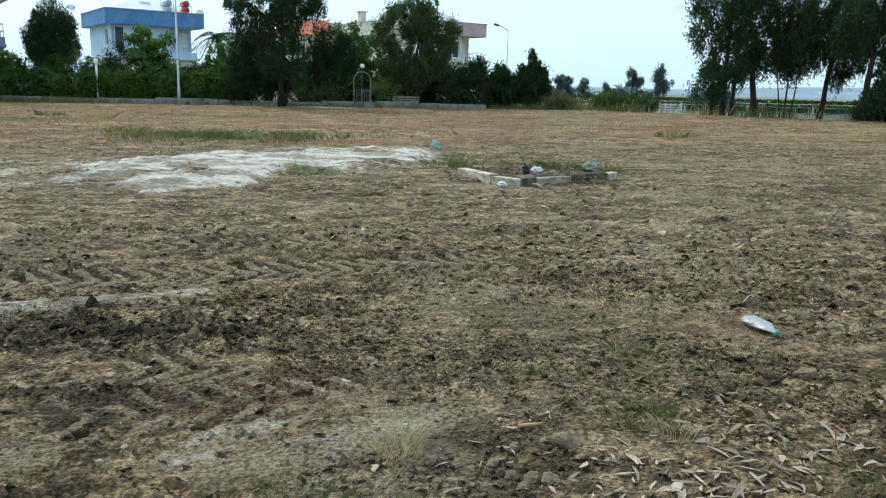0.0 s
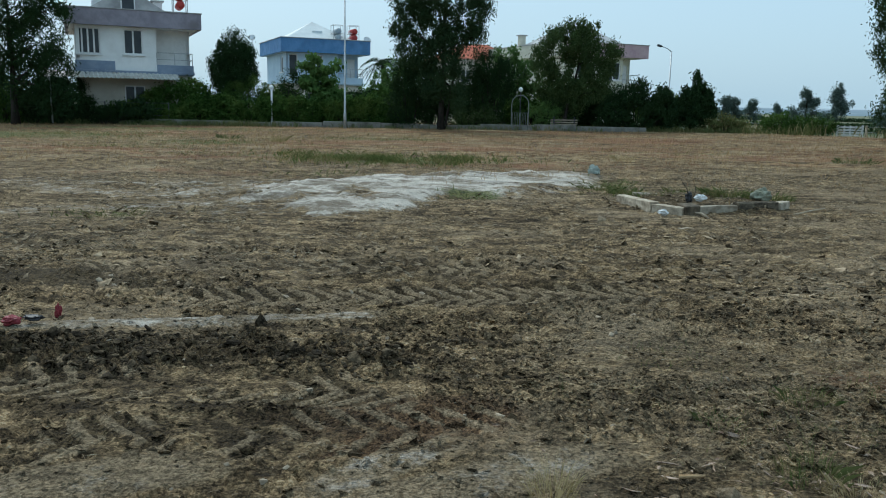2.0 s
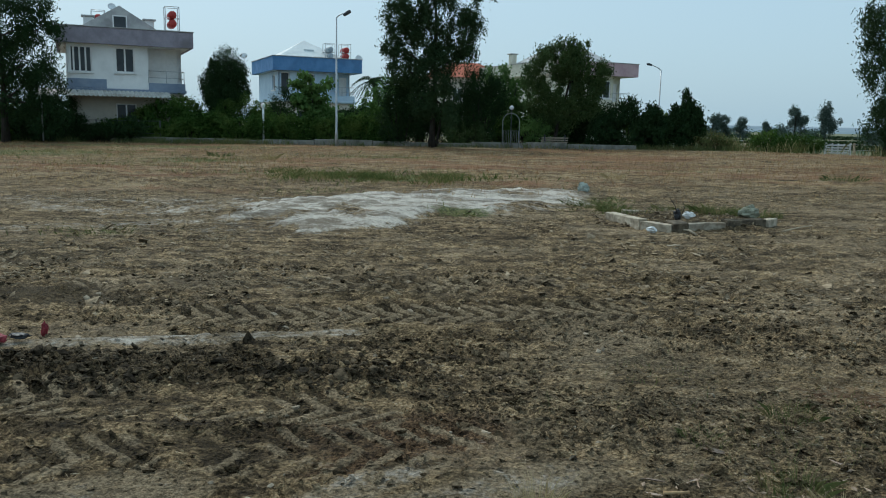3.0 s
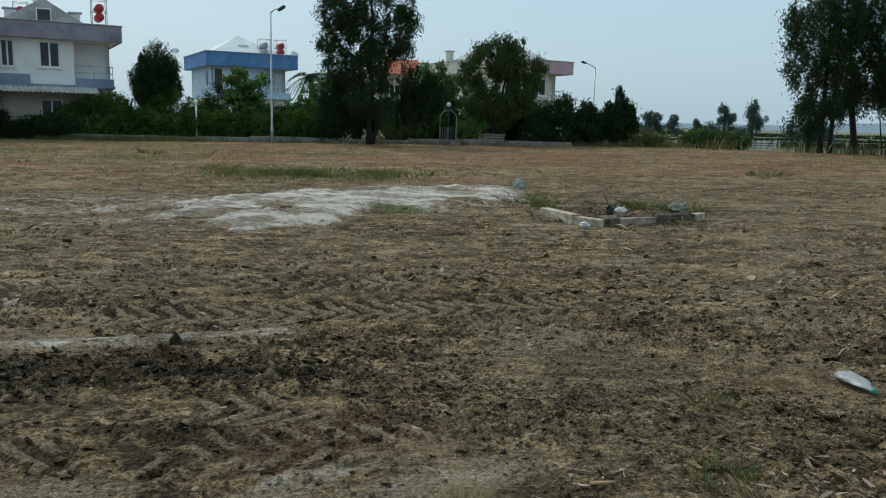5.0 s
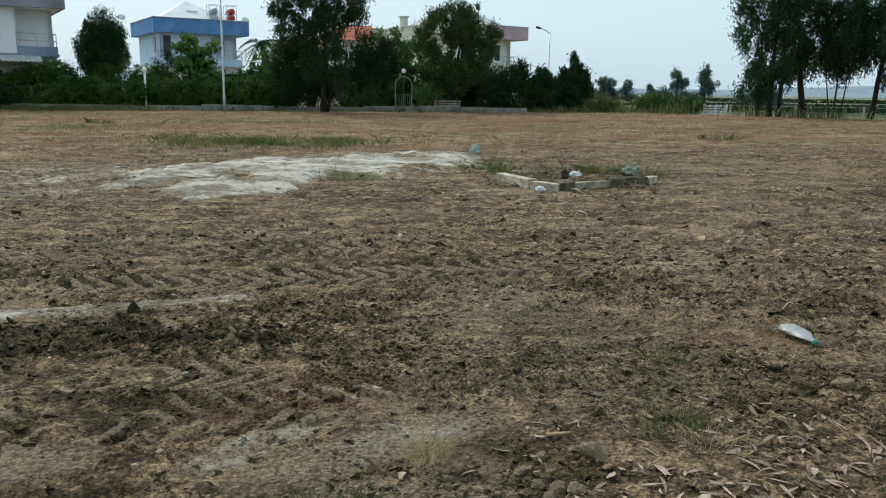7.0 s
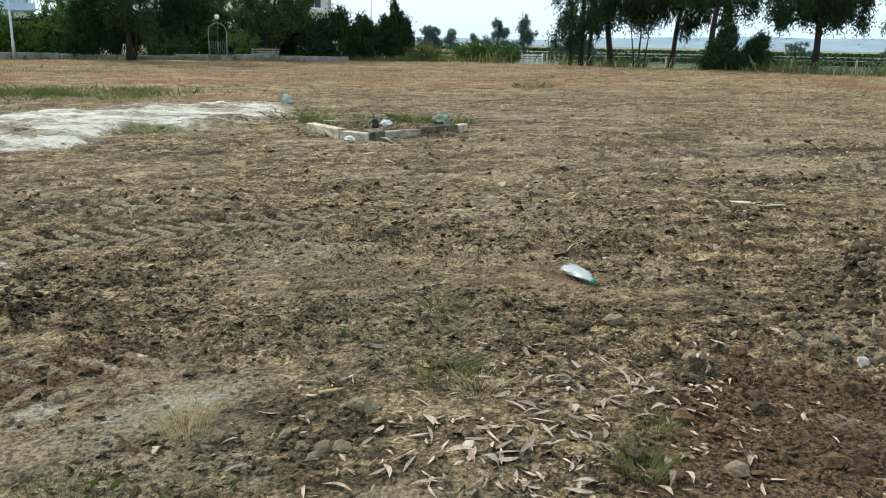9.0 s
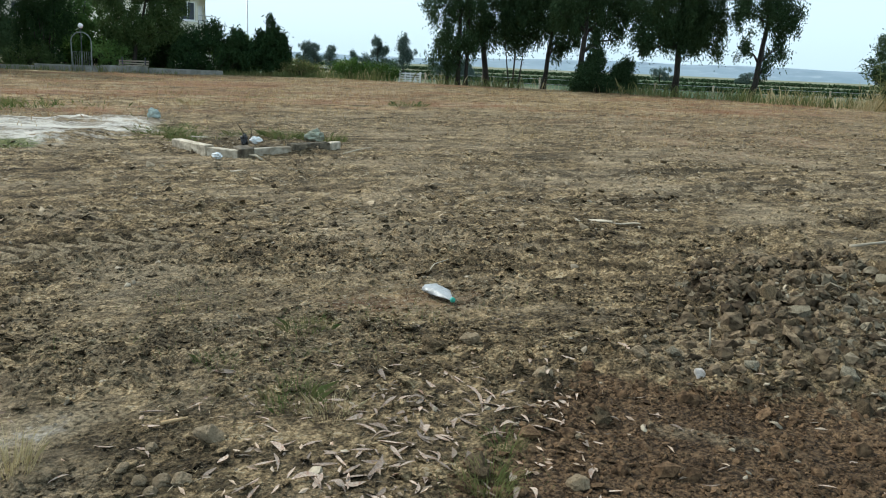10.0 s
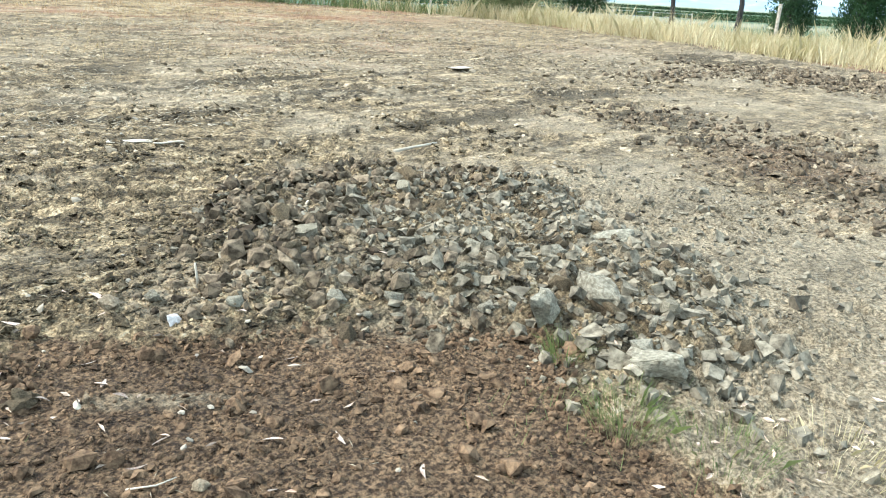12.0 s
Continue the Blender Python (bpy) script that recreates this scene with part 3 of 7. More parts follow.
RUTS = [((-3.0, 6.5), (1.5, 7.2), 0.62, 1.3), ((-3.3, 4.36), (-0.3, 4.44), 0.58, 0.95), ((-2.5, 3.45), (0.3, 4.05), 0.55, 0.92), ((-5.0, 7.55), (3.0, 8.5), 0.5, 0.7), ((-6.0, 8.9), (0.0, 9.6), 0.5, 0.5),
        ((8.5, 6.2), (13.5, 2.2), 0.5, 0.9), ((5.0, 9.5), (14.0, 8.2), 0.5, 0.6), ((6.3, 6.6), (12.5, 7.2), 0.4, 0.5)]
FLAT = [((-2.4, 2.9), (-1.45, 3.32), 0.17), ((-0.85, 3.1), (-0.15, 3.82), 0.2), ((-5.0, 5.15), (-0.9, 6.25), 0.2), ((-3.2, 2.5), (-1.2, 3.45), 0.36), ((0.6, 5.2), (1.2, 6.4), 0.35), ((6.2, 2.6), (9.5, 0.6), 0.6), ((-0.6, 3.0), (0.7, 3.8), 0.28), ((3.0, 2.95), (3.75, 2.35), 0.13), ((3.9, 2.8), (4.6, 2.4), 0.12)]


def beyond(x, y):
    """Metres past the edge of the worked field."""
    return np.maximum(x - np.interp(y, EDGE_Y, EDGE_X), y - 46.8)


def base_z(x, y):
    x, y = np.asarray(x, dtype=float), np.asarray(y, dtype=float)
    slope = 0.0081 * np.clip(x, -45, 40) + 0.0128 * np.clip(y, -30, 50) - 0.1045
    right = step(6, 20, x)
    out = (1 - right) * np.minimum(slope, 0.55) + right * -0.05
    w = step(1.5, 14, beyond(x, y))
    return slope * (1 - w) + out * w


def roughness(x, y):
    ridge = step(-0.3, 0.3, inside(RIDGE, x, y) + 0.9 * (fbm(x * 1.5, y * 2.0, 4, 41) - 0.5))
    rub = step(-0.25, 0.3, inside(RUBBLE, x, y) + 0.6 * (fbm(x * 1.6, y * 1.6, 3, 42) - 0.5))
    brown = step(-0.15, 0.2, inside(BROWN, x, y) + 0.35 * (fbm(x * 2.2, y * 2.2, 3, 43) - 0.5))
    return ridge, rub, brown


def relief(x, y):
    """Height of the worked soil over the lie of the land."""
    x, y = np.asarray(x, dtype=float), np.asarray(y, dtype=float)
    ridge, rub, brown = roughness(x, y)
    field = 1 - step(-1, 3, beyond(x, y))
    h = 0.045 * (fbm(x * 0.5, y * 0.5, 3, 1) - 0.5)
    clods = np.abs(fbm(x * 5.5, y * 5.5, 3, 2) - 0.5) * 2
    crumbs = fbm(x * 15, y * 15, 3, 3)
    patchy = step(0.4, 0.62, fbm(x * 0.55, y * 0.9, 3, 4))
    away = np.hypot(x, y)
    near = 1 - 0.6 * step(7, 15, away)
    h = h + step(4.5, 8, away) * step(40, 22, away) * (0.015 + 0.03 * patchy) * (plates(x * 3.4, y * 4.4, 90) - 0.35)
    h = h + (0.01 + 0.02 * patchy + 0.03 * ridge + 0.02 * rub) * (clods - 0.22) + (0.01 + 0.014 * patchy + 0.02 * ridge) * (crumbs - 0.5)
    h = h + near * ((0.006 + 0.022 * patchy + 0.045 * ridge + 0.03 * rub) * (plates(x * 7, y * 9, 60) - 0.35) + (0.005 + 0.01 * patchy + 0.015 * ridge) * (plates(x * 19, y * 24, 70) - 0.35))
    loose = (0.35 + 0.65 * step(0.35, 0.6, fbm(x * 1.7, y * 2.3, 3, 14)) + 0.5 * ridge) * (1 - 0.5 * step(5, 11, np.hypot(x, y)))
    h = h + loose * ((0.01 + 0.02 * ridge) * (grains(x * 15, y * 19, 15) - 0.45) + 0.006 * (grains(x * 37, y * 37, 17) - 0.45))
    far = step(4.6, 6.5, y) * (1 - 0.6 * brown)
    rows = np.sin((y + 0.06 * x + 0.25 * fbm(x * 0.35, y * 0.7, 2, 5)) * 2 * math.pi / 0.42)
    h = h + 0.02 * rows * far * step(0.35, 0.6, fbm(x * 0.3, y * 0.5, 2, 6))
    for a, b, wide, deep in RUTS:
        s, c, n = along(a, b, x, y)
        c = c + 0.12 * (fbm(s * 0.9, s * 0, 2, 8) - 0.5)
        m = rut_share(s, c, n, wide, deep, x, y)
        lug = lugs(s, c, x, y)
        h = h * (1 - np.minimum(m, 1) * (0.2 + 0.5 * lug)) + m * (0.02 * lug - 0.018)
        h = h + deep * 0.018 * np.exp(-((np.abs(c) - wide * 0.65) / 0.09) ** 2) * step(0, 0.4, s) * step(n, n - 0.4, s)
    for a, b, wide in FLAT:
        s, c, n = along(a, b, x, y)
        m = step(wide * 0.8, wide * 0.35, np.abs(c)) * step(-0.2, 0.4, s) * step(n + 0.2, n - 0.4, s)
        h = h * (1 - 0.8 * m) + 0.01 * m
    h = h + 0.05 * ridge + rub * (0.03 + 0.12 * fbm(x * 2.2, y * 2.2, 3, 9) + 0.05 * grains(x * 6, y * 6, 19)) - 0.05 * brown + 0.05 * np.exp(-(((x - 4.65) / 0.25) ** 2 + ((y - 1.85) / 0.45) ** 2)) + 0.03 * np.exp(-(inside(BROWN, x, y) / 0.2) ** 2)
    h = h * (1 - 0.5 * brown * (1 - rub))
    h = h + 0.1 * step(0.0, 0.35, inside(BED, x, y))
    sand = step(-0.2, 0.5, inside(SAND, x, y) + 1.3 * (fbm(x * 0.7, y * 0.8, 5, 24) - 0.5))
    h = h * (1 - 0.35 * sand) + sand * (0.05 + 0.09 * fbm(x * 0.9, y * 0.9, 3, 10) + 0.05 * plates(x * 1.6, y * 1.9, 80))
    bank = np.exp(-((beyond(x, y) + 1.0) / 0.9) ** 2) * step(28, 12, y) * step(15, 22, x)
    h = h * (0.5 + 0.5 * field) + bank * 0.22 * fbm(x * 0.8, y * 0.8, 4, 12)
    return h


def ground_z(x, y):
    return base_z(x, y) + relief(x, y)


def gz(x, y):
    return float(ground_z(np.array([x]), np.array([y]))[0])


def covers(x, y):
    ridge, rub, brown = roughness(x, y)
    field = 1 - step(-0.5, 2.5, beyond(x, y) + 2 * (fbm(x * 0.4, y * 0.4, 3, 20) - 0.5))
    wob = 2.4 * (fbm(x * 0.8, y * 1.6, 5, 21) - 0.5)
    ragged = 1.3 * (fbm(x * 0.7, y * 0.8, 5, 24) - 0.5)
    edge = inside(SAND, x, y) + ragged
    bare = np.exp(-(((x - 0.1) / 0.75) ** 2 + ((y - 17.8) / 0.4) ** 2)) + 0.8 * np.exp(-(((x + 1.2) / 0.5) ** 2 + ((y - 14.8) / 0.5) ** 2)) + 0.6 * np.exp(-(((x + 2.9) / 0.9) ** 2 + ((y - 13.1) / 0.3) ** 2))
    sand = (0.35 * step(-0.6, 0.1, edge) + 0.65 * step(-0.15, 0.45, edge) * step(0.24, 0.42, fbm(x * 0.7, y * 1.2, 5, 25))) * (1 - 0.75 * np.clip(bare, 0, 1))
    sand = np.maximum(sand, 0.38 * step(-0.8, 1.0, inside(SAND_THIN, x, y) + 1.6 * wob) * step(0.4, 0.58, fbm(x * 0.5, y * 1.2, 5, 22)))
    for a, b, wide in FLAT[:4] + FLAT[6:7]:
        s, c, n = along(a, b, x, y)
        sand = np.maximum(sand, (0.4 if wide == 0.2 else 0.27) * step(wide * 1.1, wide * 0.3, np.abs(c)) * step(-0.2, 0.4, s) * step(n + 0.2, n - 0.4, s))
    rust2 = np.exp(-(((x - 11.0) / 1.3) ** 2 + ((y - 2.9) / 1.0) ** 2)) + np.exp(-(((x + 0.3) / 0.5) ** 2 + ((y - 4.25) / 0.25) ** 2)) * 0.8
    s, c, n = along((-0.9, 3.5), (0.0, 4.25), x, y)
    rust2 = rust2 + 0.75 * np.exp(-(c / 0.2) ** 2) * step(-0.3, 0.2, s) * step(n + 0.3, n - 0.2, s)
    rust = np.maximum(brown, np.clip(rust2, 0, 0.75))
    moist = np.maximum(np.maximum(0.8 * ridge, 0.5 * rub), 0.6 * step(0.0, 0.3, inside(BED, x, y)))
    for px, py, rx, ry, a in ((-4.5, 6.9, 1.8, 0.7, 0.8), (9.5, 10.5, 4.0, 0.6, 0.6), (13.0, 7.4, 3.0, 0.7, 0.6), (-2.5, 8.6, 2.5, 0.5, 0.55), (1.0, 5.2, 0.6, 0.4, 0.35), (3.2, 5.2, 0.5, 0.3, 0.4), (6.5, 8.6, 2.5, 0.7, 0.5), (9.5, 6.6, 2.2, 0.6, 0.6),
                              (12.4, 5.0, 0.8, 1.2, 0.7), (11.6, 3.4, 1.1, 0.9, 0.9), (10.4, 2.3, 1.0, 0.7, 0.9), (9.4, 1.5, 0.8, 0.4, 0.8), (24, 9.5, 2.5, 2.0, 0.9), (9.5, 9.0, 2.5, 0.5, 0.7), (-6.0, 9.2, 2.2, 0.6, 0.5), (3.0, 10.3, 3.2, 0.5, 0.45), (0.9, 2.95, 0.4, 0.3, 0.5), (8, 12.5, 4.5, 0.8, 0.45), (-3.5, 3.4, 2.0, 0.7, 0.75), (-1.2, 3.9, 1.0, 0.5, 0.5), (-2.2, 7.6, 3.0, 0.35, 0.5), (5.2, 4.6, 0.9, 0.6, 0.6)):
        moist = np.maximum(moist, 1.45 * a * np.exp(-(((x - px) / rx) ** 2 + ((y - py) / ry) ** 2)) * step(0.3, 0.58, fbm(x * 0.9, y * 1.8, 4, 26)))
    for a, b, wide in FLAT:
        s, c, n = along(a, b, x, y)
        moist = moist * (1 - 0.9 * step(wide * 0.9, wide * 0.4, np.abs(c)) * step(-0.2, 0.4, s) * step(n + 0.2, n - 0.4, s))
    gravel = step(-0.5, 0.5, inside(GRAVEL, x, y) + wob * 0.5) * (1 - 0.5 * ridge) * (1 - 0.6 * rub)
    for a, b, wide in FLAT[:4] + FLAT[5:]:
        s, c, n = along(a, b, x, y)
        gravel = np.maximum(gravel, (1.2 if wide > 0.15 else 0.55) * step(wide * 0.9, wide * 0.3, np.abs(c)) * step(-0.2, 0.4, s) * step(n + 0.2, n - 0.4, s))
    gravel = np.maximum(gravel, 0.26 * step(-1, 4, x + 2 * wob) * step(5.5, 9.5, y + wob) * step(18, 12, y))
    gravel = np.maximum(gravel, 0.46 * step(5.5, 8.5, x + wob) * step(9, 3, y - 0.35 * x))
    for a, b, wide, deep in RUTS:
        s, c, n = along(a, b, x, y)
        c = c + 0.12 * (fbm(s * 0.9, s * 0, 2, 8) - 0.5)
        m = rut_share(s, c, n, wide, deep, x, y)
        lug = lugs(s, c, x, y)
        gravel = np.maximum(gravel, 1.4 * m * lug)
        moist = np.maximum(moist, 1.2 * m * (1 - lug)) * (1 - 0.85 * np.clip(m * lug, 0, 1))
    gravel = np.maximum(gravel, 0.85 * step(3.1, 2.4, y + 0.25 * np.abs(x) + 0.8 * wob) * (1 - brown))
    gravel = np.maximum(gravel, 0.62 * np.exp(-(((x - 1.1 - 0.12 * (y - 5)) / 1.5) ** 2 + ((y - 5.2) / 2.6) ** 2)) * (1 - brown))
    gravel = gravel * (1 - 0.75 * np.clip(moist, 0, 1))
    straw = step(15, 27, y + 3.5 * wob + 0.16 * np.maximum(-x, 0) - 0.35 * np.maximum(x - 3, 0) + 6 * step(8, 20, x)) * field
    straw = np.maximum(straw, 0.36 * step(0, 14, x + 2 * wob) * step(7.5, 14, y + wob) * field)
    straw = np.maximum(straw, 0.6 * np.exp(-(((x - 2.6) / 0.8) ** 2 + ((y - 5.1) / 0.45) ** 2)))
    verge = step(0.0, 1.5, beyond(x, y)) * (1 - step(14, 24, beyond(x, y)))
    straw = np.maximum(straw, 0.9 * verge)
    grass = 0.95 * np.exp(-(((x + 3.7) / 2.3) ** 2 + ((y - 22.6) / 1.4) ** 2)) + 0.6 * np.exp(-(((x - 2.0) / 0.7) ** 2 + ((y - 17.2) / 1.3) ** 2)) + 0.5 * np.exp(-(((x + 4.9) / 1.5) ** 2 + ((y - 18.2) / 0.8) ** 2))
    for px, py, rx, ry, a in ((-12, 30, 4, 2.0, 0.65), (-6, 34, 4, 1.5, 0.6), (-17, 36, 5, 1.6, 0.5), (-0.9, 14.5, 0.7, 0.5, 0.8), (-6.2, 11.3, 1.0, 0.4, 0.5), (5, 28, 3, 1, 0.4), (1.7, 4.2, 0.5, 0.5, 0.35), (-9, 24, 3, 1.2, 0.5), (-24, 34, 9, 5, 0.72), (-20, 42, 12, 2.5, 0.72), (-14, 27, 4, 1.5, 0.45)):
        grass = np.maximum(grass, a * np.exp(-(((x - px) / rx) ** 2 + ((y - py) / ry) ** 2)))
    out = step(10, 22, beyond(x, y))
    d = beyond(x, y)
    crop = out * (step(26, 30, d) * step(58, 54, d) + step(90, 95, d) * step(150, 140, d) + step(240, 260, d) * step(420, 400, d)) * step(2, 16, x)
    rust = np.maximum(rust, 0.55 * np.exp(-(((x + 0.7) / 1.1) ** 2 + ((y - 3.95) / 0.35) ** 2)))
    return sand, moist, rust, out, straw, np.clip(grass, 0, 1), gravel, crop


def put_covers(me, x, y, times=1):
    """Writes what lies on the ground at each point, for the soil material; times: corners that share a point."""
    c = covers(x, y)
    for name, chans in (("cover_a", c[:4]), ("cover_b", c[4:])):
        at = me.color_attributes.new(name, "FLOAT_COLOR", "POINT")
        at.data.foreach_set("color", np.repeat(np.column_stack(chans), times, axis=0).astype(np.float32).ravel())


def build_ground():
    """One sheet out to the horizon, in rings that widen outwards."""
    rings, r = [0.0, 0.3, 0.6, 0.85, 1.05, 1.2], 1.3
    while r < 3600:
        rings.append(r)
        r *= 1.006 if r < 9 else 1.013 if r < 60 else 1.06
    turns = np.radians(np.concatenate((np.arange(9, 130, 0.18), np.arange(130, 369, 3.0))))
    rr, aa = np.meshgrid(np.array(rings), turns, indexing="ij")
    x, y = (0.6 + rr * np.cos(aa)).ravel(), (-0.2 + rr * np.sin(aa)).ravel()
    v = np.column_stack((x, y, ground_z(x, y)))
    na = len(turns)
    k = np.arange(na)
    a, b = (np.arange(len(rings) - 1)[:, None] * na + k).ravel(), (np.arange(len(rings) - 1)[:, None] * na + (k + 1) % na).ravel()
    me = quick_mesh("ground", v, np.column_stack((a, a + na, b + na, b)), M_SOIL, smooth=True)
    put_covers(me, x, y)
    return tagged(new("ground", me), "dry brown worked soil of a bare field with tyre ruts", "ground", kind="structure")


ground = build_ground()


# ---- plants ----
def leaf_blades(centres, dirs, length, width, sag=0.25, seed=0):
    """Pointed leaves, two triangles folded along the midrib: verts and faces."""
    r = np.random.default_rng(seed)
    n = len(centres)
    side = np.cross(dirs, r.normal(size=(n, 3)))
    side /= np.linalg.norm(side, axis=1)[:, None] + 1e-9
    up = np.cross(side, dirs)
    ln = (length * r.uniform(0.65, 1.3, n))[:, None]
    wd = (width * r.uniform(0.7, 1.3, n))[:, None]
    base = centres - dirs * ln * 0.5
    tip = centres + dirs * ln * 0.5 - np.array([0, 0, 1.0]) * ln * sag
    mid = centres + up * wd * 0.25
    v = np.stack((base, mid - side * wd * 0.5, tip, mid + side * wd * 0.5), axis=1).reshape(-1, 3)
    return v, np.arange(4 * n).reshape(-1, 4)


def crown_points(lobes, per_lobe, spray, r, hollow=0.35):
    """Centres of leaf sprays in the outer part of the lobes, and leaf centres round them."""
    tips, leaves = [], []
    for (cx, cy, cz, rx, ry, rz), n in zip(lobes, per_lobe):
        d = r.normal(size=(n, 3))
        d /= np.linalg.norm(d, axis=1)[:, None]
        rad = r.uniform(hollow, 1.0, n) ** 0.6
        p = np.column_stack((cx + d[:, 0] * rad * rx, cy + d[:, 1] * rad * ry, cz + d[:, 2] * rad * rz))
        tips.append(p)
    tips = np.concatenate(tips)
    return tips


def crown_mesh(name, lobes, material, sprays=10, leaves=40, leaf=(0.24, 0.06), spray=(0.35, 0.35, 0.45), droop=0.6, seed=1, hollow=0.35, sag=0.25):
    r = np.random.default_rng(seed)
    vol = np.array([(a[3] * a[4] * a[5]) ** (2 / 3) for a in lobes])
    per = np.maximum(3, (sprays * vol / vol.mean()).astype(int))
    tips = crown_points(lobes, per, spray, r, hollow)
    k = np.repeat(np.arange(len(tips)), leaves)
    size = r.uniform(0.6, 1.35, len(tips))[k][:, None]
    c = tips[k] + r.normal(size=(len(k), 3)) * np.array(spray) * 0.55 * size
    d = r.normal(size=(len(k), 3))
    d[:, 2] = d[:, 2] * (1 - droop) - droop * 1.1
    d /= np.linalg.norm(d, axis=1)[:, None]
    v, f = leaf_blades(c, d, leaf[0], leaf[1], sag, seed + 1)
    return quick_mesh(name, v, f, material), tips


def limb_runs(base, top, radius, lobes, r, kink=0.25, twigs=None, bend=None, fork=0.35):
    """A trunk from base to top, a limb to each lobe, and thin twigs to some leaf sprays."""
    base, top = Vector(base), Vector(top)
    n = 7
    path = []
    for i in range(n + 1):
        t = i / n
        p = base.lerp(top, t)
        if bend:
            p += Vector(bend) * math.sin(math.pi * t)
        p += Vector((r.uniform(-1, 1), r.uniform(-1, 1), 0)) * kink * radius * 2 * (0 < i < n)
        path.append(p)
    rad = [radius * (1.25 if i == 0 else 1.0 - 0.72 * i / n) for i in range(n + 1)]
    runs = [(path, rad)]
    hubs = []
    for cx, cy, cz, rx, ry, rz in lobes:
        c = Vector((cx, cy, cz))
        best = None
        for i in range(1, n + 1):
            if path[i].z < c.z - 0.15 * abs(rz) or i == 1:
                best = i
        best = max(int(fork * n), min(best, n - 1))
        s = path[best]
        mid = s.lerp(c, 0.5) + Vector((r.uniform(-0.15, 0.15), r.uniform(-0.15, 0.15), 0.12 * (c - s).length))
        rr = rad[best] * 0.6
        runs.append(([s, s.lerp(mid, 0.5), mid, c], [rr, rr * 0.75, rr * 0.55, rr * 0.3]))
        hubs.append((c, rr * 0.3))
    if twigs is not None:
        for p in twigs:
            p = Vector(p)
            h, rr = min(hubs, key=lambda q: (q[0] - p).length)
            m = h.lerp(p, 0.55) + Vector((0, 0, 0.1))
            runs.append(([h, m, p], [rr * 0.8, rr * 0.5, rr * 0.2]))
    return runs


def tree(label, base, height, lobes, radius, leaf_mat, bark=None, sprays=10, leaves=40, leaf=(0.24, 0.06), spray=(0.4, 0.4, 0.5), droop=0.6, seed=1,
         top=None, bend=None, category="tree", group="", hollow=0.35, twigs=40, more_trunks=(), name="tree", fork=0.35, sag=0.25):
    """A tree at base (x, y); lobes are given from its foot as (x, y, z, rx, ry, rz)."""
    r = np.random.default_rng(seed)
    x, y = base
    z = float(base_z(x, y)) - 0.05
    t = thing(name, label, category, pose(x, y, z), group)
    crown, tips = crown_mesh("crown", lobes, leaf_mat, sprays, leaves, leaf, spray, droop, seed, hollow, sag)
    pick = tips[r.permutation(len(tips))[:twigs]]
    end = top or (0, 0, height)
    runs = limb_runs((0, 0, 0), end, radius, lobes, r, twigs=pick, bend=bend, fork=fork)
    part("trunk", tube_mesh("trunk", runs, bark or M_BARK, 7), t)
    for foot, tip, rad in more_trunks:
        part("trunk", tube_mesh("trunk", limb_runs(foot, tip, rad, [], r), bark or M_BARK, 6), t)
    part("crown", crown, t)
    return t


def shrub(label, base, lobes, leaf_mat, sprays=14, leaves=45, leaf=(0.13, 0.06), spray=(0.25, 0.25, 0.25), droop=0.2, seed=1, category="shrub", group="", name="shrub", hollow=0.45, sag=0.1):
    r = np.random.default_rng(seed)
    x, y = base
    t = thing(name, label, category, pose(x, y, float(base_z(x, y)) - 0.03), group)
    crown, tips = crown_mesh("foliage", lobes, leaf_mat, sprays, leaves, leaf, spray, droop, seed, hollow, sag)
    runs = []
    for p in tips[r.permutation(len(tips))[:18]]:
        f = Vector((p[0] * 0.25 + r.uniform(-0.1, 0.1), p[1] * 0.25, 0))
        m = f.lerp(Vector(p), 0.5) + Vector((r.uniform(-0.1, 0.1), 0, 0.1))
        runs.append(([f, m, Vector(p)], [0.035, 0.022, 0.008]))
    part("branchwork", tube_mesh("branchwork", runs, M_BARK, 5), t)
    part("foliage", crown, t)
    return t


def blade_field(n, xs, ys, height, width, r, lean=0.35, keep=None, fade=None):
    """Upright grass blades (single bent strips) standing on the ground."""
    x, y = r.uniform(*xs, n), r.uniform(*ys, n)
    if keep is not None:
        k = keep(x, y) > r.uniform(0, 1, n)
        x, y = x[k], y[k]
    n = len(x)
    z = ground_z(x, y) - 0.01
    h = height * r.uniform(0.45, 1.25, n) * (0.45 + 1.1 * fbm(x * 0.55, y * 0.55, 3, 15))
    a = r.uniform(0, 2 * math.pi, n)
    l = lean * h * r.uniform(0.2, 1.6, n)
    b = r.uniform(0, 2 * math.pi, n)
    w = width * r.uniform(0.7, 1.3, n)
    foot = np.column_stack((x, y, z))
    s = np.column_stack((np.cos(b) * w, np.sin(b) * w, np.zeros(n)))
    mid = foot + np.column_stack((np.cos(a) * l * 0.35, np.sin(a) * l * 0.35, h * 0.6))
    tip = foot + np.column_stack((np.cos(a) * l, np.sin(a) * l, h))
    v = np.stack((foot - s, foot + s, mid + s * 0.7, tip, mid - s * 0.7), axis=1).reshape(-1, 3)
    return v, np.arange(5 * n).reshape(-1, 5)


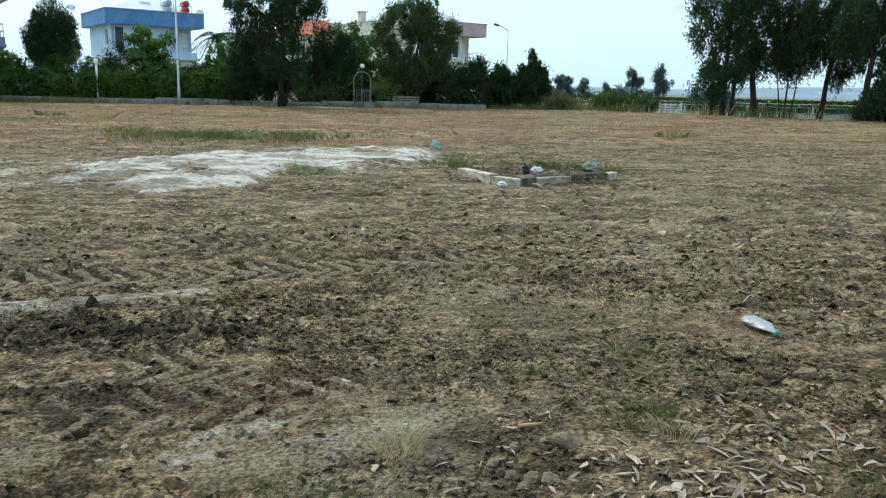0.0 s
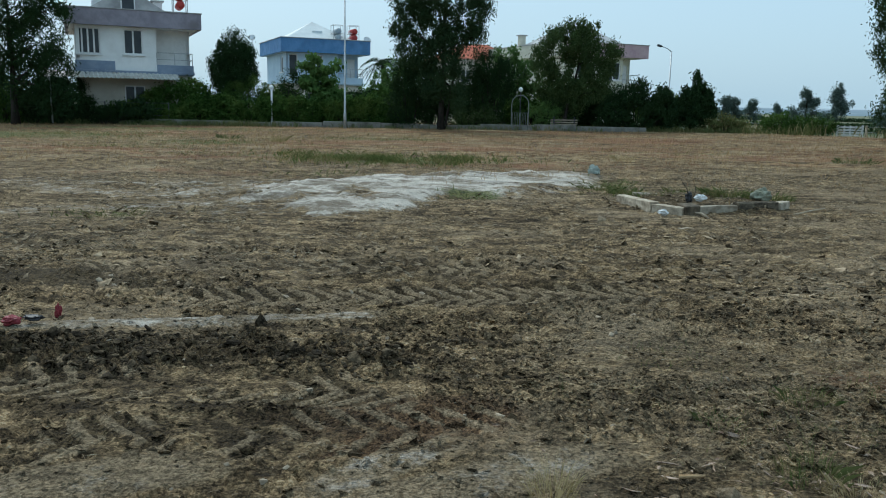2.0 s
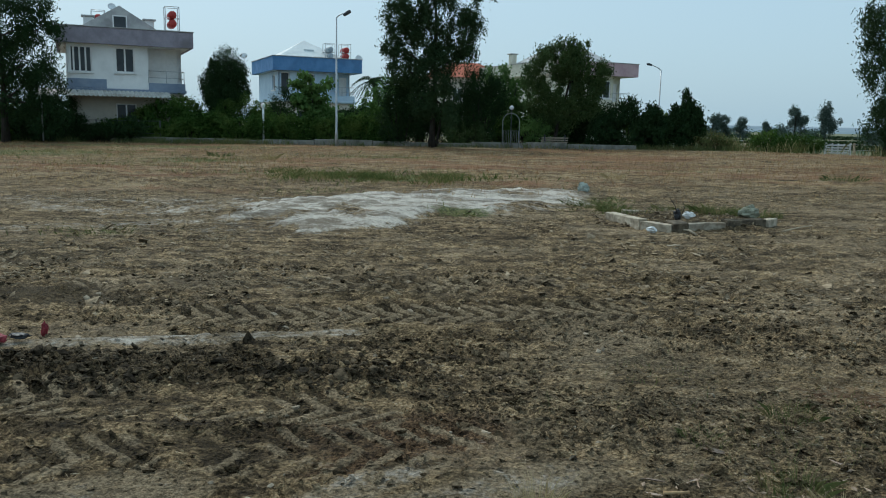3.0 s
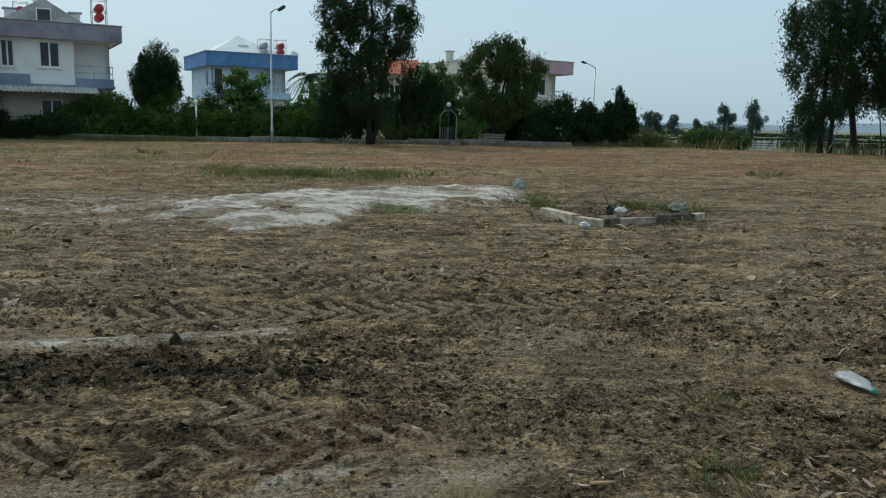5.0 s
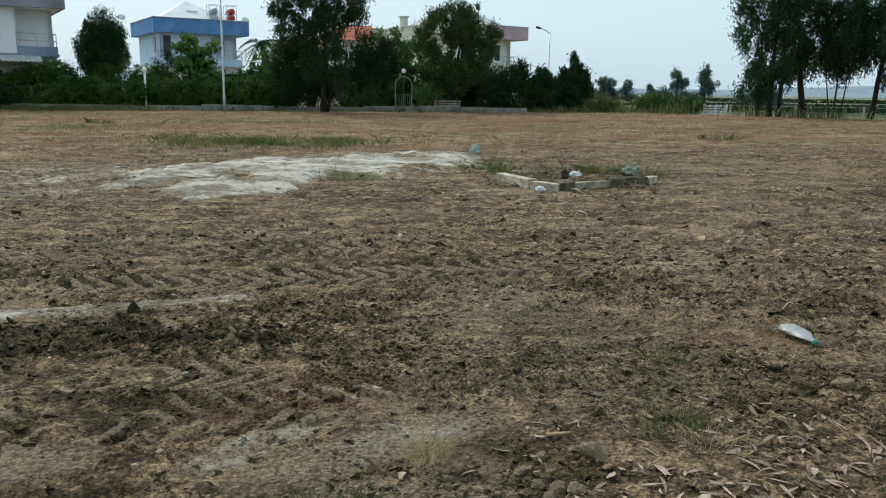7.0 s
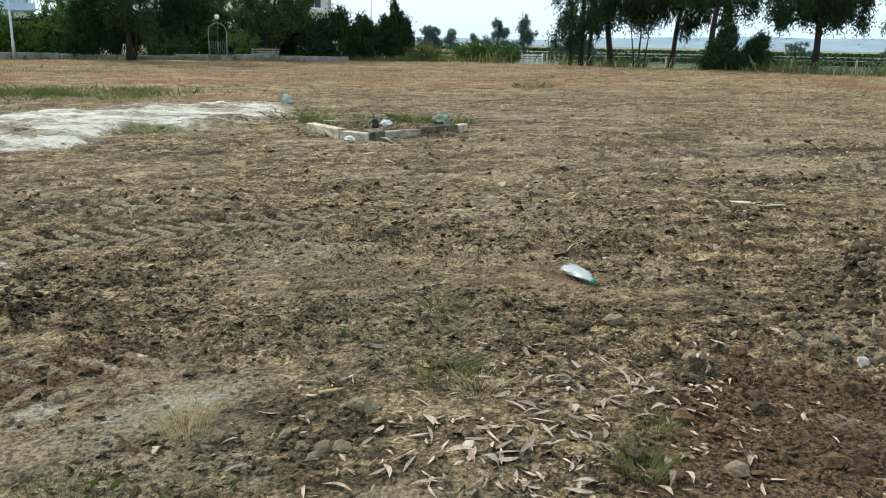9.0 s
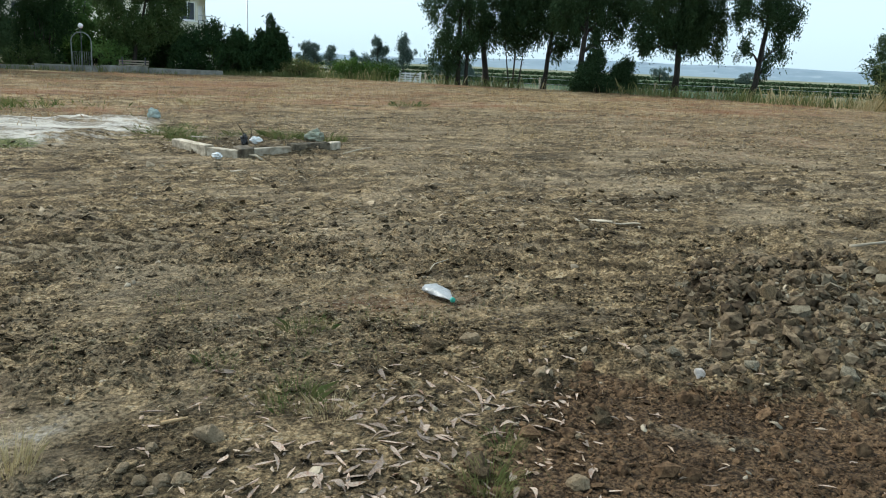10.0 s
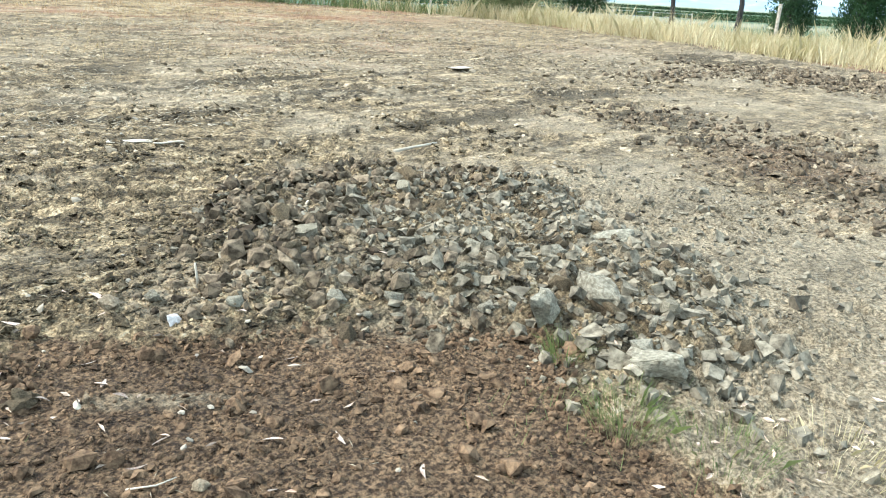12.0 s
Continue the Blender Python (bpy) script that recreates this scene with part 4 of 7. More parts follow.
def tuft_mesh(name, n, height, spread, material, seed, width=0.004, lean=0.6):
    r = np.random.default_rng(seed)
    a, b = r.uniform(0, 2 * math.pi, n), r.uniform(0, 2 * math.pi, n)
    q = spread * np.sqrt(r.uniform(0, 1, n))
    foot = np.column_stack((np.cos(a) * q, np.sin(a) * q, np.full(n, -0.02)))
    h = height * r.uniform(0.35, 1.2, n)
    l = lean * h * r.uniform(0.2, 1.5, n)
    s = np.column_stack((np.cos(b), np.sin(b), np.zeros(n))) * (width * r.uniform(0.6, 1.3, n))[:, None]
    mid = foot + np.column_stack((np.cos(a) * l * 0.4, np.sin(a) * l * 0.4, h * 0.62))
    tip = foot + np.column_stack((np.cos(a) * l, np.sin(a) * l, h * r.uniform(0.7, 1.0, n)))
    v = np.stack((foot - s, foot + s, mid + s * 0.7, tip, mid - s * 0.7), axis=1).reshape(-1, 3)
    return quick_mesh(name, v, np.arange(5 * n).reshape(-1, 5), material)


# ---- houses behind the field ----
def panel(name, width, height, thick, holes, material):
    """An upright wall slab along x, from y = 0 back to thick, with real openings (x0, z0, x1, z1)."""
    xs = sorted({0.0, width, *[h[0] for h in holes], *[h[2] for h in holes]})
    zs = sorted({0.0, height, *[h[1] for h in holes], *[h[3] for h in holes]})
    bm = bmesh.new()
    for x0, x1 in zip(xs, xs[1:]):
        for z0, z1 in zip(zs, zs[1:]):
            cx, cz = (x0 + x1) / 2, (z0 + z1) / 2
            if not any(h[0] < cx < h[2] and h[1] < cz < h[3] for h in holes):
                add_box(bm, x0, 0, z0, x1, thick, z1)
    bmesh.ops.remove_doubles(bm, verts=bm.verts, dist=0.0005)
    seen, inner = {}, []
    for f in bm.faces:
        key = tuple(sorted(v.index for v in f.verts))
        seen.setdefault(key, []).append(f)
    bm.verts.index_update()
    centre = {}
    for f in bm.faces:
        c = f.calc_center_median()
        centre.setdefault((round(c.x, 3), round(c.y, 3), round(c.z, 3)), []).append(f)
    for fs in centre.values():
        if len(fs) > 1:
            inner += fs
    bmesh.ops.delete(bm, geom=inner, context="FACES")
    return finish(name, bm, material)


def window(parent, x, z, w, h, y, leaves=2, sill=True, m=None, curtain=False):
    """A recessed window with frame bars and dark panes; x, z is its lower left corner and y the wall's face."""
    bm = bmesh.new()
    rings = [[bm.verts.new((px, py, pz)) for px, pz in ((e, e), (w - e, e), (w - e, h - e), (e, h - e))] for e, py in ((0, 0), (0.07, 0), (0.07, 0.08), (0, 0.08))]
    for k in range(4):
        p, q = rings[k], rings[(k + 1) % 4]
        for i in range(4):
            bm.faces.new((p[i], p[(i + 1) % 4], q[(i + 1) % 4], q[i]))
    bmesh.ops.recalc_face_normals(bm, faces=bm.faces)
    frame_me = finish("window_frame", bm, M_FRAME)
    at = (m or Matrix()) @ pose(x, y + 0.08, z)
    win = part("window", frame_me, parent, "white framed window", at)
    for i in range(1, leaves):
        part("mullion", box_mesh("mullion", [(w * i / leaves - 0.05, 0.002, 0.07, w * i / leaves + 0.05, 0.078, h - 0.07)], M_FRAME, 0), win)
    for i in range(leaves):
        part("pane", box_mesh("pane", [(w * i / leaves + 0.05, 0.03, 0.07, w * (i + 1) / leaves - 0.05, 0.045, h - 0.07)], M_GLASS, 0), win, "dark glass pane")
    if sill:
        part("sill", box_mesh("sill", [(-0.12, -0.2, -0.1, w + 0.12, 0.0, 0.0)], M_FRAME, 0.01), win)
    return win


def railing(parent, runs, height=0.9, m=None):
    """Thin metal rails with posts along straight runs ((x0, y0), (x1, y1)) at z."""
    lines = []
    for (x0, y0), (x1, y1), z in runs:
        n = max(1, int(math.hypot(x1 - x0, y1 - y0) / 0.8))
        for k in (0.45, 1.0):
            lines.append(([(x0, y0, z + height * k), (x1, y1, z + height * k)], 0.022))
        for i in range(n + 1):
            t = i / n
            p = (x0 + (x1 - x0) * t, y0 + (y1 - y0) * t)
            lines.append(([(*p, z), (*p, z + height)], 0.02))
    part("railing", tube_mesh("railing", lines, M_METAL, 6), parent, "thin metal balcony railing", m)


def house(label, corner, angle, z0, front, side, z_floor, z_band, z_top, wall, wall_low, band, roof, over=0.55, gable=None, hip=None, bays=(), low_windows=(), side_windows=(), recess=None, awning=False,
          strip=None, chimneys=(), band_side=None):
    """A two-storey villa: set-back walls under a deep roof band. Local x runs along the front, y back from it."""
    h = thing("house", label, "house", pose(corner[0], corner[1], z0, 0, 0, angle))
    zf, zb, zt = z_floor - z0, z_band - z0, z_top - z0
    fw, sd, o = front - 2 * over, side - 2 * over, over
    rec = recess or front
    # upper front wall up to the recess, and the set-back wall behind the balcony
    holes = [(a, b, a + w, b + hh) for a, b, w, hh, n in bays]
    split = (rec - o) if recess else fw
    part("upper_wall", panel("upper_wall", split, zb - zf, 0.25, [q for q in holes if q[2] < split], wall), h, "", pose(o, o, zf))
    for a, b, w, hh, n in bays:
        window(h, a + o, b + zf, w, hh, o, n)
    if recess:
        w2 = fw - split
        part("upper_wall", panel("upper_wall", w2, zb - zf, 0.25, [(w2 * 0.55, 0.05, w2 * 0.9, 2.05)], wall), h, "", pose(o + split, o + 1.3, zf))
        part("upper_wall", panel("upper_wall", 1.05, zb - zf, 0.2, [], wall), h, "", pose(o + split, o + 0.25, zf, 0, 0, 90))
        part("balcony_door", box_mesh("balcony_door", [(w2 * 0.55, 0.1, 0.05, w2 * 0.9, 0.16, 2.05)], M_FRAME, 0.01), h, "", pose(o + split, o + 1.3, zf))
        part("balcony", box_mesh("balcony", [(0.0, 0, -0.2, w2, 1.3, 0.0)], wall, 0.01), h, "", pose(o + split, o, zf))
        part("parapet", box_mesh("parapet", [(0.0, -0.06, -0.22, w2 + 0.06, 0.1, 0.42), (w2 - 0.1, 0.1, -0.22, w2 + 0.06, 1.3, 0.42)], strip or wall, 0.01), h, "", pose(o + split, o, zf))
        railing(h, [((o + split, o), (o + fw, o), zf + 0.42), ((o + fw, o), (o + fw, o + 1.3), zf + 0.42)], 0.75)
    # side walls, back and ground floor
    sh = [(a, b, a + w, b + hh) for a, b, w, hh, n in side_windows]
    part("upper_wall", panel("upper_wall", sd, zb - zf, 0.25, [(sd - q[2], q[1], sd - q[0], q[3]) for q in sh], wall), h, "", pose(o, o + sd, zf, 0, 0, -90))
    for a, b, w, hh, n in side_windows:
        window(h, sd - a - w, b, w, hh, 0, n, m=pose(o, o + sd, zf, 0, 0, -90))
    part("upper_wall", panel("upper_wall", sd - (1.3 if recess else 0), zb - zf, 0.25, [], wall), h, "", pose(o + fw, o + (1.3 if recess else 0), zf, 0, 0, 90))
    part("upper_wall", panel("upper_wall", fw, zb - zf, 0.25, [], wall), h, "", pose(o + fw, o + sd, zf, 0, 0, 180))
    lw = [(a, b, a + w, b + hh) for a, b, w, hh, n in low_windows]
    part("lower_wall", panel("lower_wall", fw, zf, 0.25, lw, wall_low), h, "", pose(o, o + 0.15, 0))
    for a, b, w, hh, n in low_windows:
        window(h, a + o, b, w, hh, o + 0.15, n)
    part("lower_wall", panel("lower_wall", sd - 0.15, zf, 0.25, [], wall_low), h, "", pose(o, o + sd, 0, 0, 0, -90))
    part("lower_wall", panel("lower_wall", sd - 0.15, zf, 0.25, [], wall_low), h, "", pose(o + fw, o + 0.15, 0, 0, 0, 90))
    part("floor_slab", box_mesh("floor_slab", [(o - 0.12, o - 0.12, zf - 0.16, o + fw + 0.12, o + sd + 0.1, zf - 0.01)], strip or wall, 0.01), h)
    if strip:
        part("blue_strip", box_mesh("blue_strip", [(o - 0.06, o - 0.06, zf + 0.0, o + 2.2, o - 0.003, zf + 0.55)], strip, 0.01), h, "blue-grey painted strip")
    # roof band and deck
    part("roof_band", box_mesh("roof_band", [(0, 0, zb, front, 0.2, zt), (0, side - 0.2, zb, front, side, zt), (front - 0.2, 0.2, zb, front, side - 0.2, zt)], band, 0.012), h)
    part("roof_band", box_mesh("roof_band", [(-0.003, 0.2, zb, 0.2, side - 0.2, zt)], band_side or band, 0.012), h)
    part("band_cap", box_mesh("band_cap", [(-0.05, -0.05, zt + 0.002, front + 0.05, 0.25, zt + 0.06), (-0.05, 0.25, zt + 0.002, 0.25, side + 0.05, zt + 0.06), (front - 0.25, 0.25, zt + 0.002, front + 0.05, side + 0.05, zt + 0.06)], M_ROOFGREY, 0.01), h)
    part("soffit", box_mesh("soffit", [(0.2, 0.2, zb + 0.01, front - 0.2, side - 0.2, zb + 0.2)], wall, 0), h)
    if gable:
        gx, gy, gw, gl, gh = gable
        v = [(gx - gw, gy, zt - 0.6), (gx + gw, gy, zt - 0.6), (gx + gw, gy, zt + 0.15), (gx, gy, zt + gh), (gx - gw, gy, zt + 0.15)]
        v += [(a, b + gl, c) for a, b, c in v]
        part("gable", mesh_of("gable", v, [(0, 1, 2, 3, 4), (9, 8, 7, 6, 5), (0, 5, 6, 1), (1, 6, 7, 2), (2, 7, 8, 3), (3, 8, 9, 4), (4, 9, 5, 0)], M_ROOFGREY), h)
        window(h, gx - 0.42, zt + 0.05, 0.85, 0.9, gy - 0.14, 1, False)
    if hip:
        hx, hy, hw, hl, hh = hip
        v = [(hx - hw, hy - hl, zt - 0.5), (hx + hw, hy - hl, zt - 0.5), (hx + hw, hy + hl, zt - 0.5), (hx - hw, hy + hl, zt - 0.5),
             (hx - hw, hy - hl, zt - 0.1), (hx + hw, hy - hl, zt - 0.1), (hx + hw, hy + hl, zt - 0.1), (hx - hw, hy + hl, zt - 0.1), (hx, hy, zt + hh)]
        part("roof", mesh_of("roof", v, [(0, 1, 5, 4), (1, 2, 6, 5), (2, 3, 7, 6), (3, 0, 4, 7), (4, 5, 8), (5, 6, 8), (6, 7, 8), (7, 4, 8), (3, 2, 1, 0)], roof), h)
        part("dormer", box_mesh("dormer", [(hx - 0.45, hy - hl * 0.55, zt - 0.1, hx + 0.45, hy - 0.1, zt + hh * 0.5)], roof, 0.02), h)
    for cx, cy, ch in chimneys:
        c = part("chimney", box_mesh("chimney", [(-0.28, -0.28, 0, 0.28, 0.28, ch)], wall, 0.02), h, "", pose(cx, cy, zt - 0.4))
        part("chimney_cap", box_mesh("chimney_cap", [(-0.4, -0.4, ch + 0.002, 0.4, 0.4, ch + 0.1)], M_ROOFGREY, 0.02), c)
    if awning:
        n = 90
        v, f = [], []
        for i in range(n + 1):
            x = -1.2 + (rec + 2.4) * i / n
            zz = 0.035 * math.sin(i * math.pi / 1.5)
            v += [(x, o - 1.7, zf - 0.5 + zz), (x, o + 0.1, zf - 0.08 + zz), (x, o - 1.7, zf - 0.53 + zz), (x, o + 0.1, zf - 0.11 + zz)]
        for i in range(n):
            a = 4 * i
            f += [(a, a + 4, a + 5, a + 1), (a + 2, a + 3, a + 7, a + 6), (a, a + 2, a + 6, a + 4), (a + 1, a + 5, a + 7, a + 3)]
        f += [(0, 1, 3, 2), (4 * n, 4 * n + 2, 4 * n + 3, 4 * n + 1)]
        part("awning", mesh_of("awning", v, f, M_AWNING), h, "corrugated grey porch awning")
        for x in (-0.9, rec + 1.0):
            part("awning_post", tube_mesh("awning_post", [([(x, o - 1.6, 0), (x, o - 1.6, zf - 0.5)], 0.045)], M_METAL, 8), h)
    return h


house("white villa with a grey-violet roof band and porch awning", (-27.6, 46.5), 30.5, 0.35, 7.9, 9.5, 3.55, 6.18, 7.15, M_WALLWHITE, M_WALLBEIGE, M_BANDGREY, M_ROOFGREY,
      gable=(3.7, 1.6, 2.3, 5, 1.55), bays=((0.05, 0.95, 1.35, 1.55, 4), (2.75, 1.0, 1.1, 1.5, 2)), low_windows=((2.7, 1.0, 1.2, 1.3, 2),), recess=5.2, awning=True, strip=M_BLUEGREY, chimneys=((1.9, 2.3, 1.2), (5.5, 2.3, 1.2)))
house("pale blue villa with a strong blue roof band", (-20.5, 66.1), 29.7, 0.5, 7.7, 9.0, 3.6, 5.96, 7.1, M_WALLBLUE, M_WALLBEIGE, M_BANDBLUE, M_ROOFPALE,
      hip=(3.75, 4.5, 3.3, 3.3, 1.8), bays=((0.15, 0.35, 0.8, 1.9, 1), (2.0, 0.9, 1.1, 1.3, 2)), low_windows=((1.6, 0.9, 1.2, 1.3, 2),), side_windows=((1.2, 0.8, 1.1, 1.3, 2),), recess=5.0, strip=M_WALLBLUE)
house("cream villa with a faded pink roof band", (2.9, 69.5), 31.5, 0.5, 8.5, 13.7, 3.6, 6.2, 7.3, M_WALLCREAM, M_WALLCREAM, M_BANDPINK, M_ROOFGREY,
      hip=(4.2, 5.5, 3.4, 4.2, 2.3), bays=((3.9, 0.7, 1.5, 1.5, 2), (1.0, 0.8, 1.2, 1.4, 2)), low_windows=((1.6, 0.9, 1.2, 1.3, 2),), side_windows=((2.0, 0.8, 1.2, 1.4, 2), (7.0, 0.8, 1.2, 1.4, 2)), recess=6.2, chimneys=((1.2, 9.5, 1.5),), band_side=M_WALLCREAM)


def red_roof_house():
    h = thing("house", "far house with a red tiled hip roof", "house", pose(-9.0, 92, 0.5, 0, 0, 28))
    part("wall", panel("wall", 9, 6.6, 0.3, [(1.2, 4.0, 2.4, 5.4), (5, 4.0, 6.2, 5.4)], M_WALLBEIGE), h)
    part("wall", panel("wall", 8, 6.6, 0.3, [], M_WALLBEIGE), h, "", pose(0, 8, 0, 0, 0, -90))
    part("wall", panel("wall", 8, 6.6, 0.3, [], M_WALLBEIGE), h, "", pose(9, 0, 0, 0, 0, 90))
    for x in (1.2, 5):
        window(h, x, 4.0, 1.2, 1.4, 0, 2)
    v = [(-0.6, -0.6, 6.6), (9.6, -0.6, 6.6), (9.6, 8.6, 6.6), (-0.6, 8.6, 6.6), (3, 4, 8.6), (6, 4, 8.6)]
    part("roof", mesh_of("roof", v, [(0, 1, 5, 4), (1, 2, 5), (2, 3, 4, 5), (3, 0, 4), (3, 2, 1, 0)], M_ROOFRED), h)


red_roof_house()


def water_tank(x, y, z, mat, label, turn=30):
    """Two stacked drums on a thin stand, a solar heater's tanks."""
    t = thing("water_tank", label, "water tank", pose(x, y, z, 0, 0, turn))
    drum = lathe("tank", [(0.05, -0.62), (0.21, -0.6), (0.255, -0.52), (0.255, 0.52), (0.21, 0.6), (0.05, 0.62)], mat, 18)
    part("tank", drum, t, "", pose(0, 0, 1.15, 90, 0, 0))
    part("tank", drum, t, "", pose(0, 0, 1.68, 90, 0, 0))
    legs = []
    for sx in (-0.42, 0.42):
        for sy in (-0.4, 0.4):
            legs.append(([(sx, sy, 0), (sx, sy, 2.2)], 0.025))
        legs += [([(sx, -0.4, k), (sx, 0.4, k)], 0.02) for k in (0.75, 1.5, 2.2)]
    for sy in (-0.4, 0.4):
        legs += [([(-0.42, sy, k), (0.42, sy, k)], 0.02) for k in (0.72, 1.5, 2.2)]
    part("stand", tube_mesh("stand", legs, M_METAL, 6), t, "thin metal stand")
    return t


def roof_dish(x, y, z, turn, size=0.42):
    t = thing("satellite_dish", "pale round satellite dish on a roof mast", "dish", pose(x, y, z, 0, 0, turn))
    prof = [(0.02, 0.0), (size * 0.5, 0.03), (size, 0.13), (size, 0.15), (size * 0.5, 0.05), (0.02, 0.02)]
    part("dish", lathe("dish", prof, M_WHITEPAINT, 18), t, "", pose(0, 0, 0.95, 62, 0, 0))
    part("mast", tube_mesh("mast", [([(0, 0.05, 0), (0, 0.05, 0.98)], 0.025), ([(0, 0.02, 0.95), (0, -0.4, 0.75)], 0.012)], M_METAL, 6), t)


water_tank(-22.3, 50.8, 6.55, M_REDTANK, "two stacked red drums on a roof stand")
water_tank(-28.7, 53.6, 6.7, M_REDTANK, "red drum behind the gable on a stand")
water_tank(-16.9, 70.6, 6.3, M_GREYTANK, "two stacked grey drums on a roof stand")
water_tank(-15.6, 71.1, 6.3, M_REDTANK, "two stacked red drums beside grey ones")
roof_dish(-14.4, 71.2, 6.3, 35, 0.34)
roof_dish(-25.4, 73.2, 6.6, 20, 0.28)
roof_dish(-27.2, 52.6, 8.0, 40, 0.26)


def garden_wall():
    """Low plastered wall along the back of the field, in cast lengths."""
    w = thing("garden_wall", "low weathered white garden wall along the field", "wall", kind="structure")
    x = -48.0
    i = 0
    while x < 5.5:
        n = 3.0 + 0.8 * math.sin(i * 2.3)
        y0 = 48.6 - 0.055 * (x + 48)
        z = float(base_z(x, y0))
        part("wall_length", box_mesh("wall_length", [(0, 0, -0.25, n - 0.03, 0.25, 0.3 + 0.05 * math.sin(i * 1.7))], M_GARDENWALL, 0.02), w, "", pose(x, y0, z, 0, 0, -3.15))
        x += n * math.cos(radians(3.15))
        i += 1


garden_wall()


def street_lamp(x, y, height, reach, label, radius=0.075, turn=0):
    z = float(base_z(x, y)) - 0.05
    t = thing("street_lamp", label, "street lamp", pose(x, y, z, 0, 0, turn))
    part("pole", tube_mesh("pole", [([(0, 0, 0), (0, 0, 0.9), (0, 0, 0.95), (0, 0, height)], [radius * 1.3, radius * 1.3, radius, radius * 0.6])], M_METAL, 12), t)
    part("arm", tube_mesh("arm", [([(0, 0, height - 0.05), (reach * 0.35, 0, height + 0.22 * abs(reach)), (reach, 0, height + 0.5 * abs(reach))], radius * 0.5)], M_METAL, 8), t)
    head = lathe("lamp_head", [(0.02, -0.26), (0.08, -0.23), (0.11, 0.0), (0.1, 0.18), (0.03, 0.24)], M_DARKMETAL, 12)
    part("lamp_head", head, t, "", pose(reach + 0.22 * (1 if reach > 0 else -1), 0, height + 0.55 * abs(reach), 0, 58 if reach > 0 else -75, 0))


street_lamp(-10.5, 45.9, 7.25, 0.4, "tall galvanised street lamp at the garden wall", 0.065)
street_lamp(12.25, 75.0, 6.7, -0.85, "grey street lamp beyond the cream villa", 0.08)


def globe_lamp(x, y, z, height, label, metal=None, thick=0.06):
    t = thing("garden_lamp", label, "garden lamp", pose(x, y, z))
    part("post", tube_mesh("post", [([(0, 0, 0), (0, 0, height - 0.16)], thick), ([(0, 0, height - 0.18), (0, 0, height - 0.12)], thick * 1.5)], metal or M_WHITEPAINT, 10), t)
    bm = bmesh.new()
    bmesh.ops.create_uvsphere(bm, u_segments=18, v_segments=12, radius=0.13)
    part("globe", finish("globe", bm, M_GLOBE, smooth=True), t, "white opal globe", pose(0, 0, height))


globe_lamp(-15.3, 47.4, 0.45, 2.2, "white globe lamp on a post in the hedge")
globe_lamp(-0.52, 46.6, 0.5, 2.25, "white globe lamp on a dark post behind the gate", M_DARKMETAL, 0.025)


def arched_gate():
    t = thing("garden_gate", "arched metal garden gate in the low wall", "gate", pose(-0.98, 46.0, 0.5, 0, 0, -3))
    arch = [(0, 0, 0), (0, 0, 1.45)] + [(0.47 - 0.47 * math.cos(a), 0, 1.45 + 0.47 * math.sin(a)) for a in np.linspace(0.2, math.pi - 0.2, 11)] + [(0.94, 0, 1.45), (0.94, 0, 0)]
    part("arch", tube_mesh("arch", [(arch, 0.026)], M_GATE, 8), t)
    for x0 in (0.05, 0.5):
        g = part("gate_leaf", tube_mesh("gate_leaf", [([(x0, 0, 0.08), (x0, 0, 0.95), (x0 + 0.4, 0, 0.95), (x0 + 0.4, 0, 0.08), (x0, 0, 0.08)], 0.016)], M_GATE, 6), t)
        for k in range(1, 4):
            part("bar", tube_mesh("bar", [([(x0 + 0.1 * k, 0, 0.08), (x0 + 0.1 * k, 0, 0.95)], 0.009)], M_GATE, 6), g)


arched_gate()


def garden_bench():
    t = thing("garden_bench", "weathered slatted bench behind the wall", "bench", pose(1.2, 46.1, 0.42, 0, 0, -4))
    for k in range(3):
        part("seat_slat", box_mesh("seat_slat", [(0, 0.14 * k, 0.42, 1.5, 0.14 * k + 0.11, 0.46)], M_WOOD, 0.008), t)
    for k in range(2):
        part("back_slat", box_mesh("back_slat", [(0, 0.45, 0.5 + 0.13 * k, 1.5, 0.49, 0.58 + 0.13 * k)], M_WOOD, 0.008), t)
    for x in (0.15, 1.29):
        part("leg", box_mesh("leg", [(x, 0.02, 0, x + 0.06, 0.08, 0.42), (x, 0.38, 0, x + 0.06, 0.44, 0.86)], M_DARKMETAL, 0.006), t)


garden_bench()


def wire_fence():
    """Dark posts and wires before the white villa."""
    t = thing("garden_fence", "dark wire fence on thin posts before the hedge", "fence", pose(-33, 48.2, 0.3, 0, 0, -3.15))
    for i in range(9):
        part("fence_post", tube_mesh("fence_post", [([(1.4 * i, 0, 0), (1.4 * i, 0, 1.35)], 0.035)], M_DARKMETAL, 6), t)
    for k in (0.55, 0.95, 1.3):
        part("rail", tube_mesh("rail", [([(0, 0, k), (11.2, 0, k)], 0.014)], M_DARKMETAL, 6), t)


wire_fence()

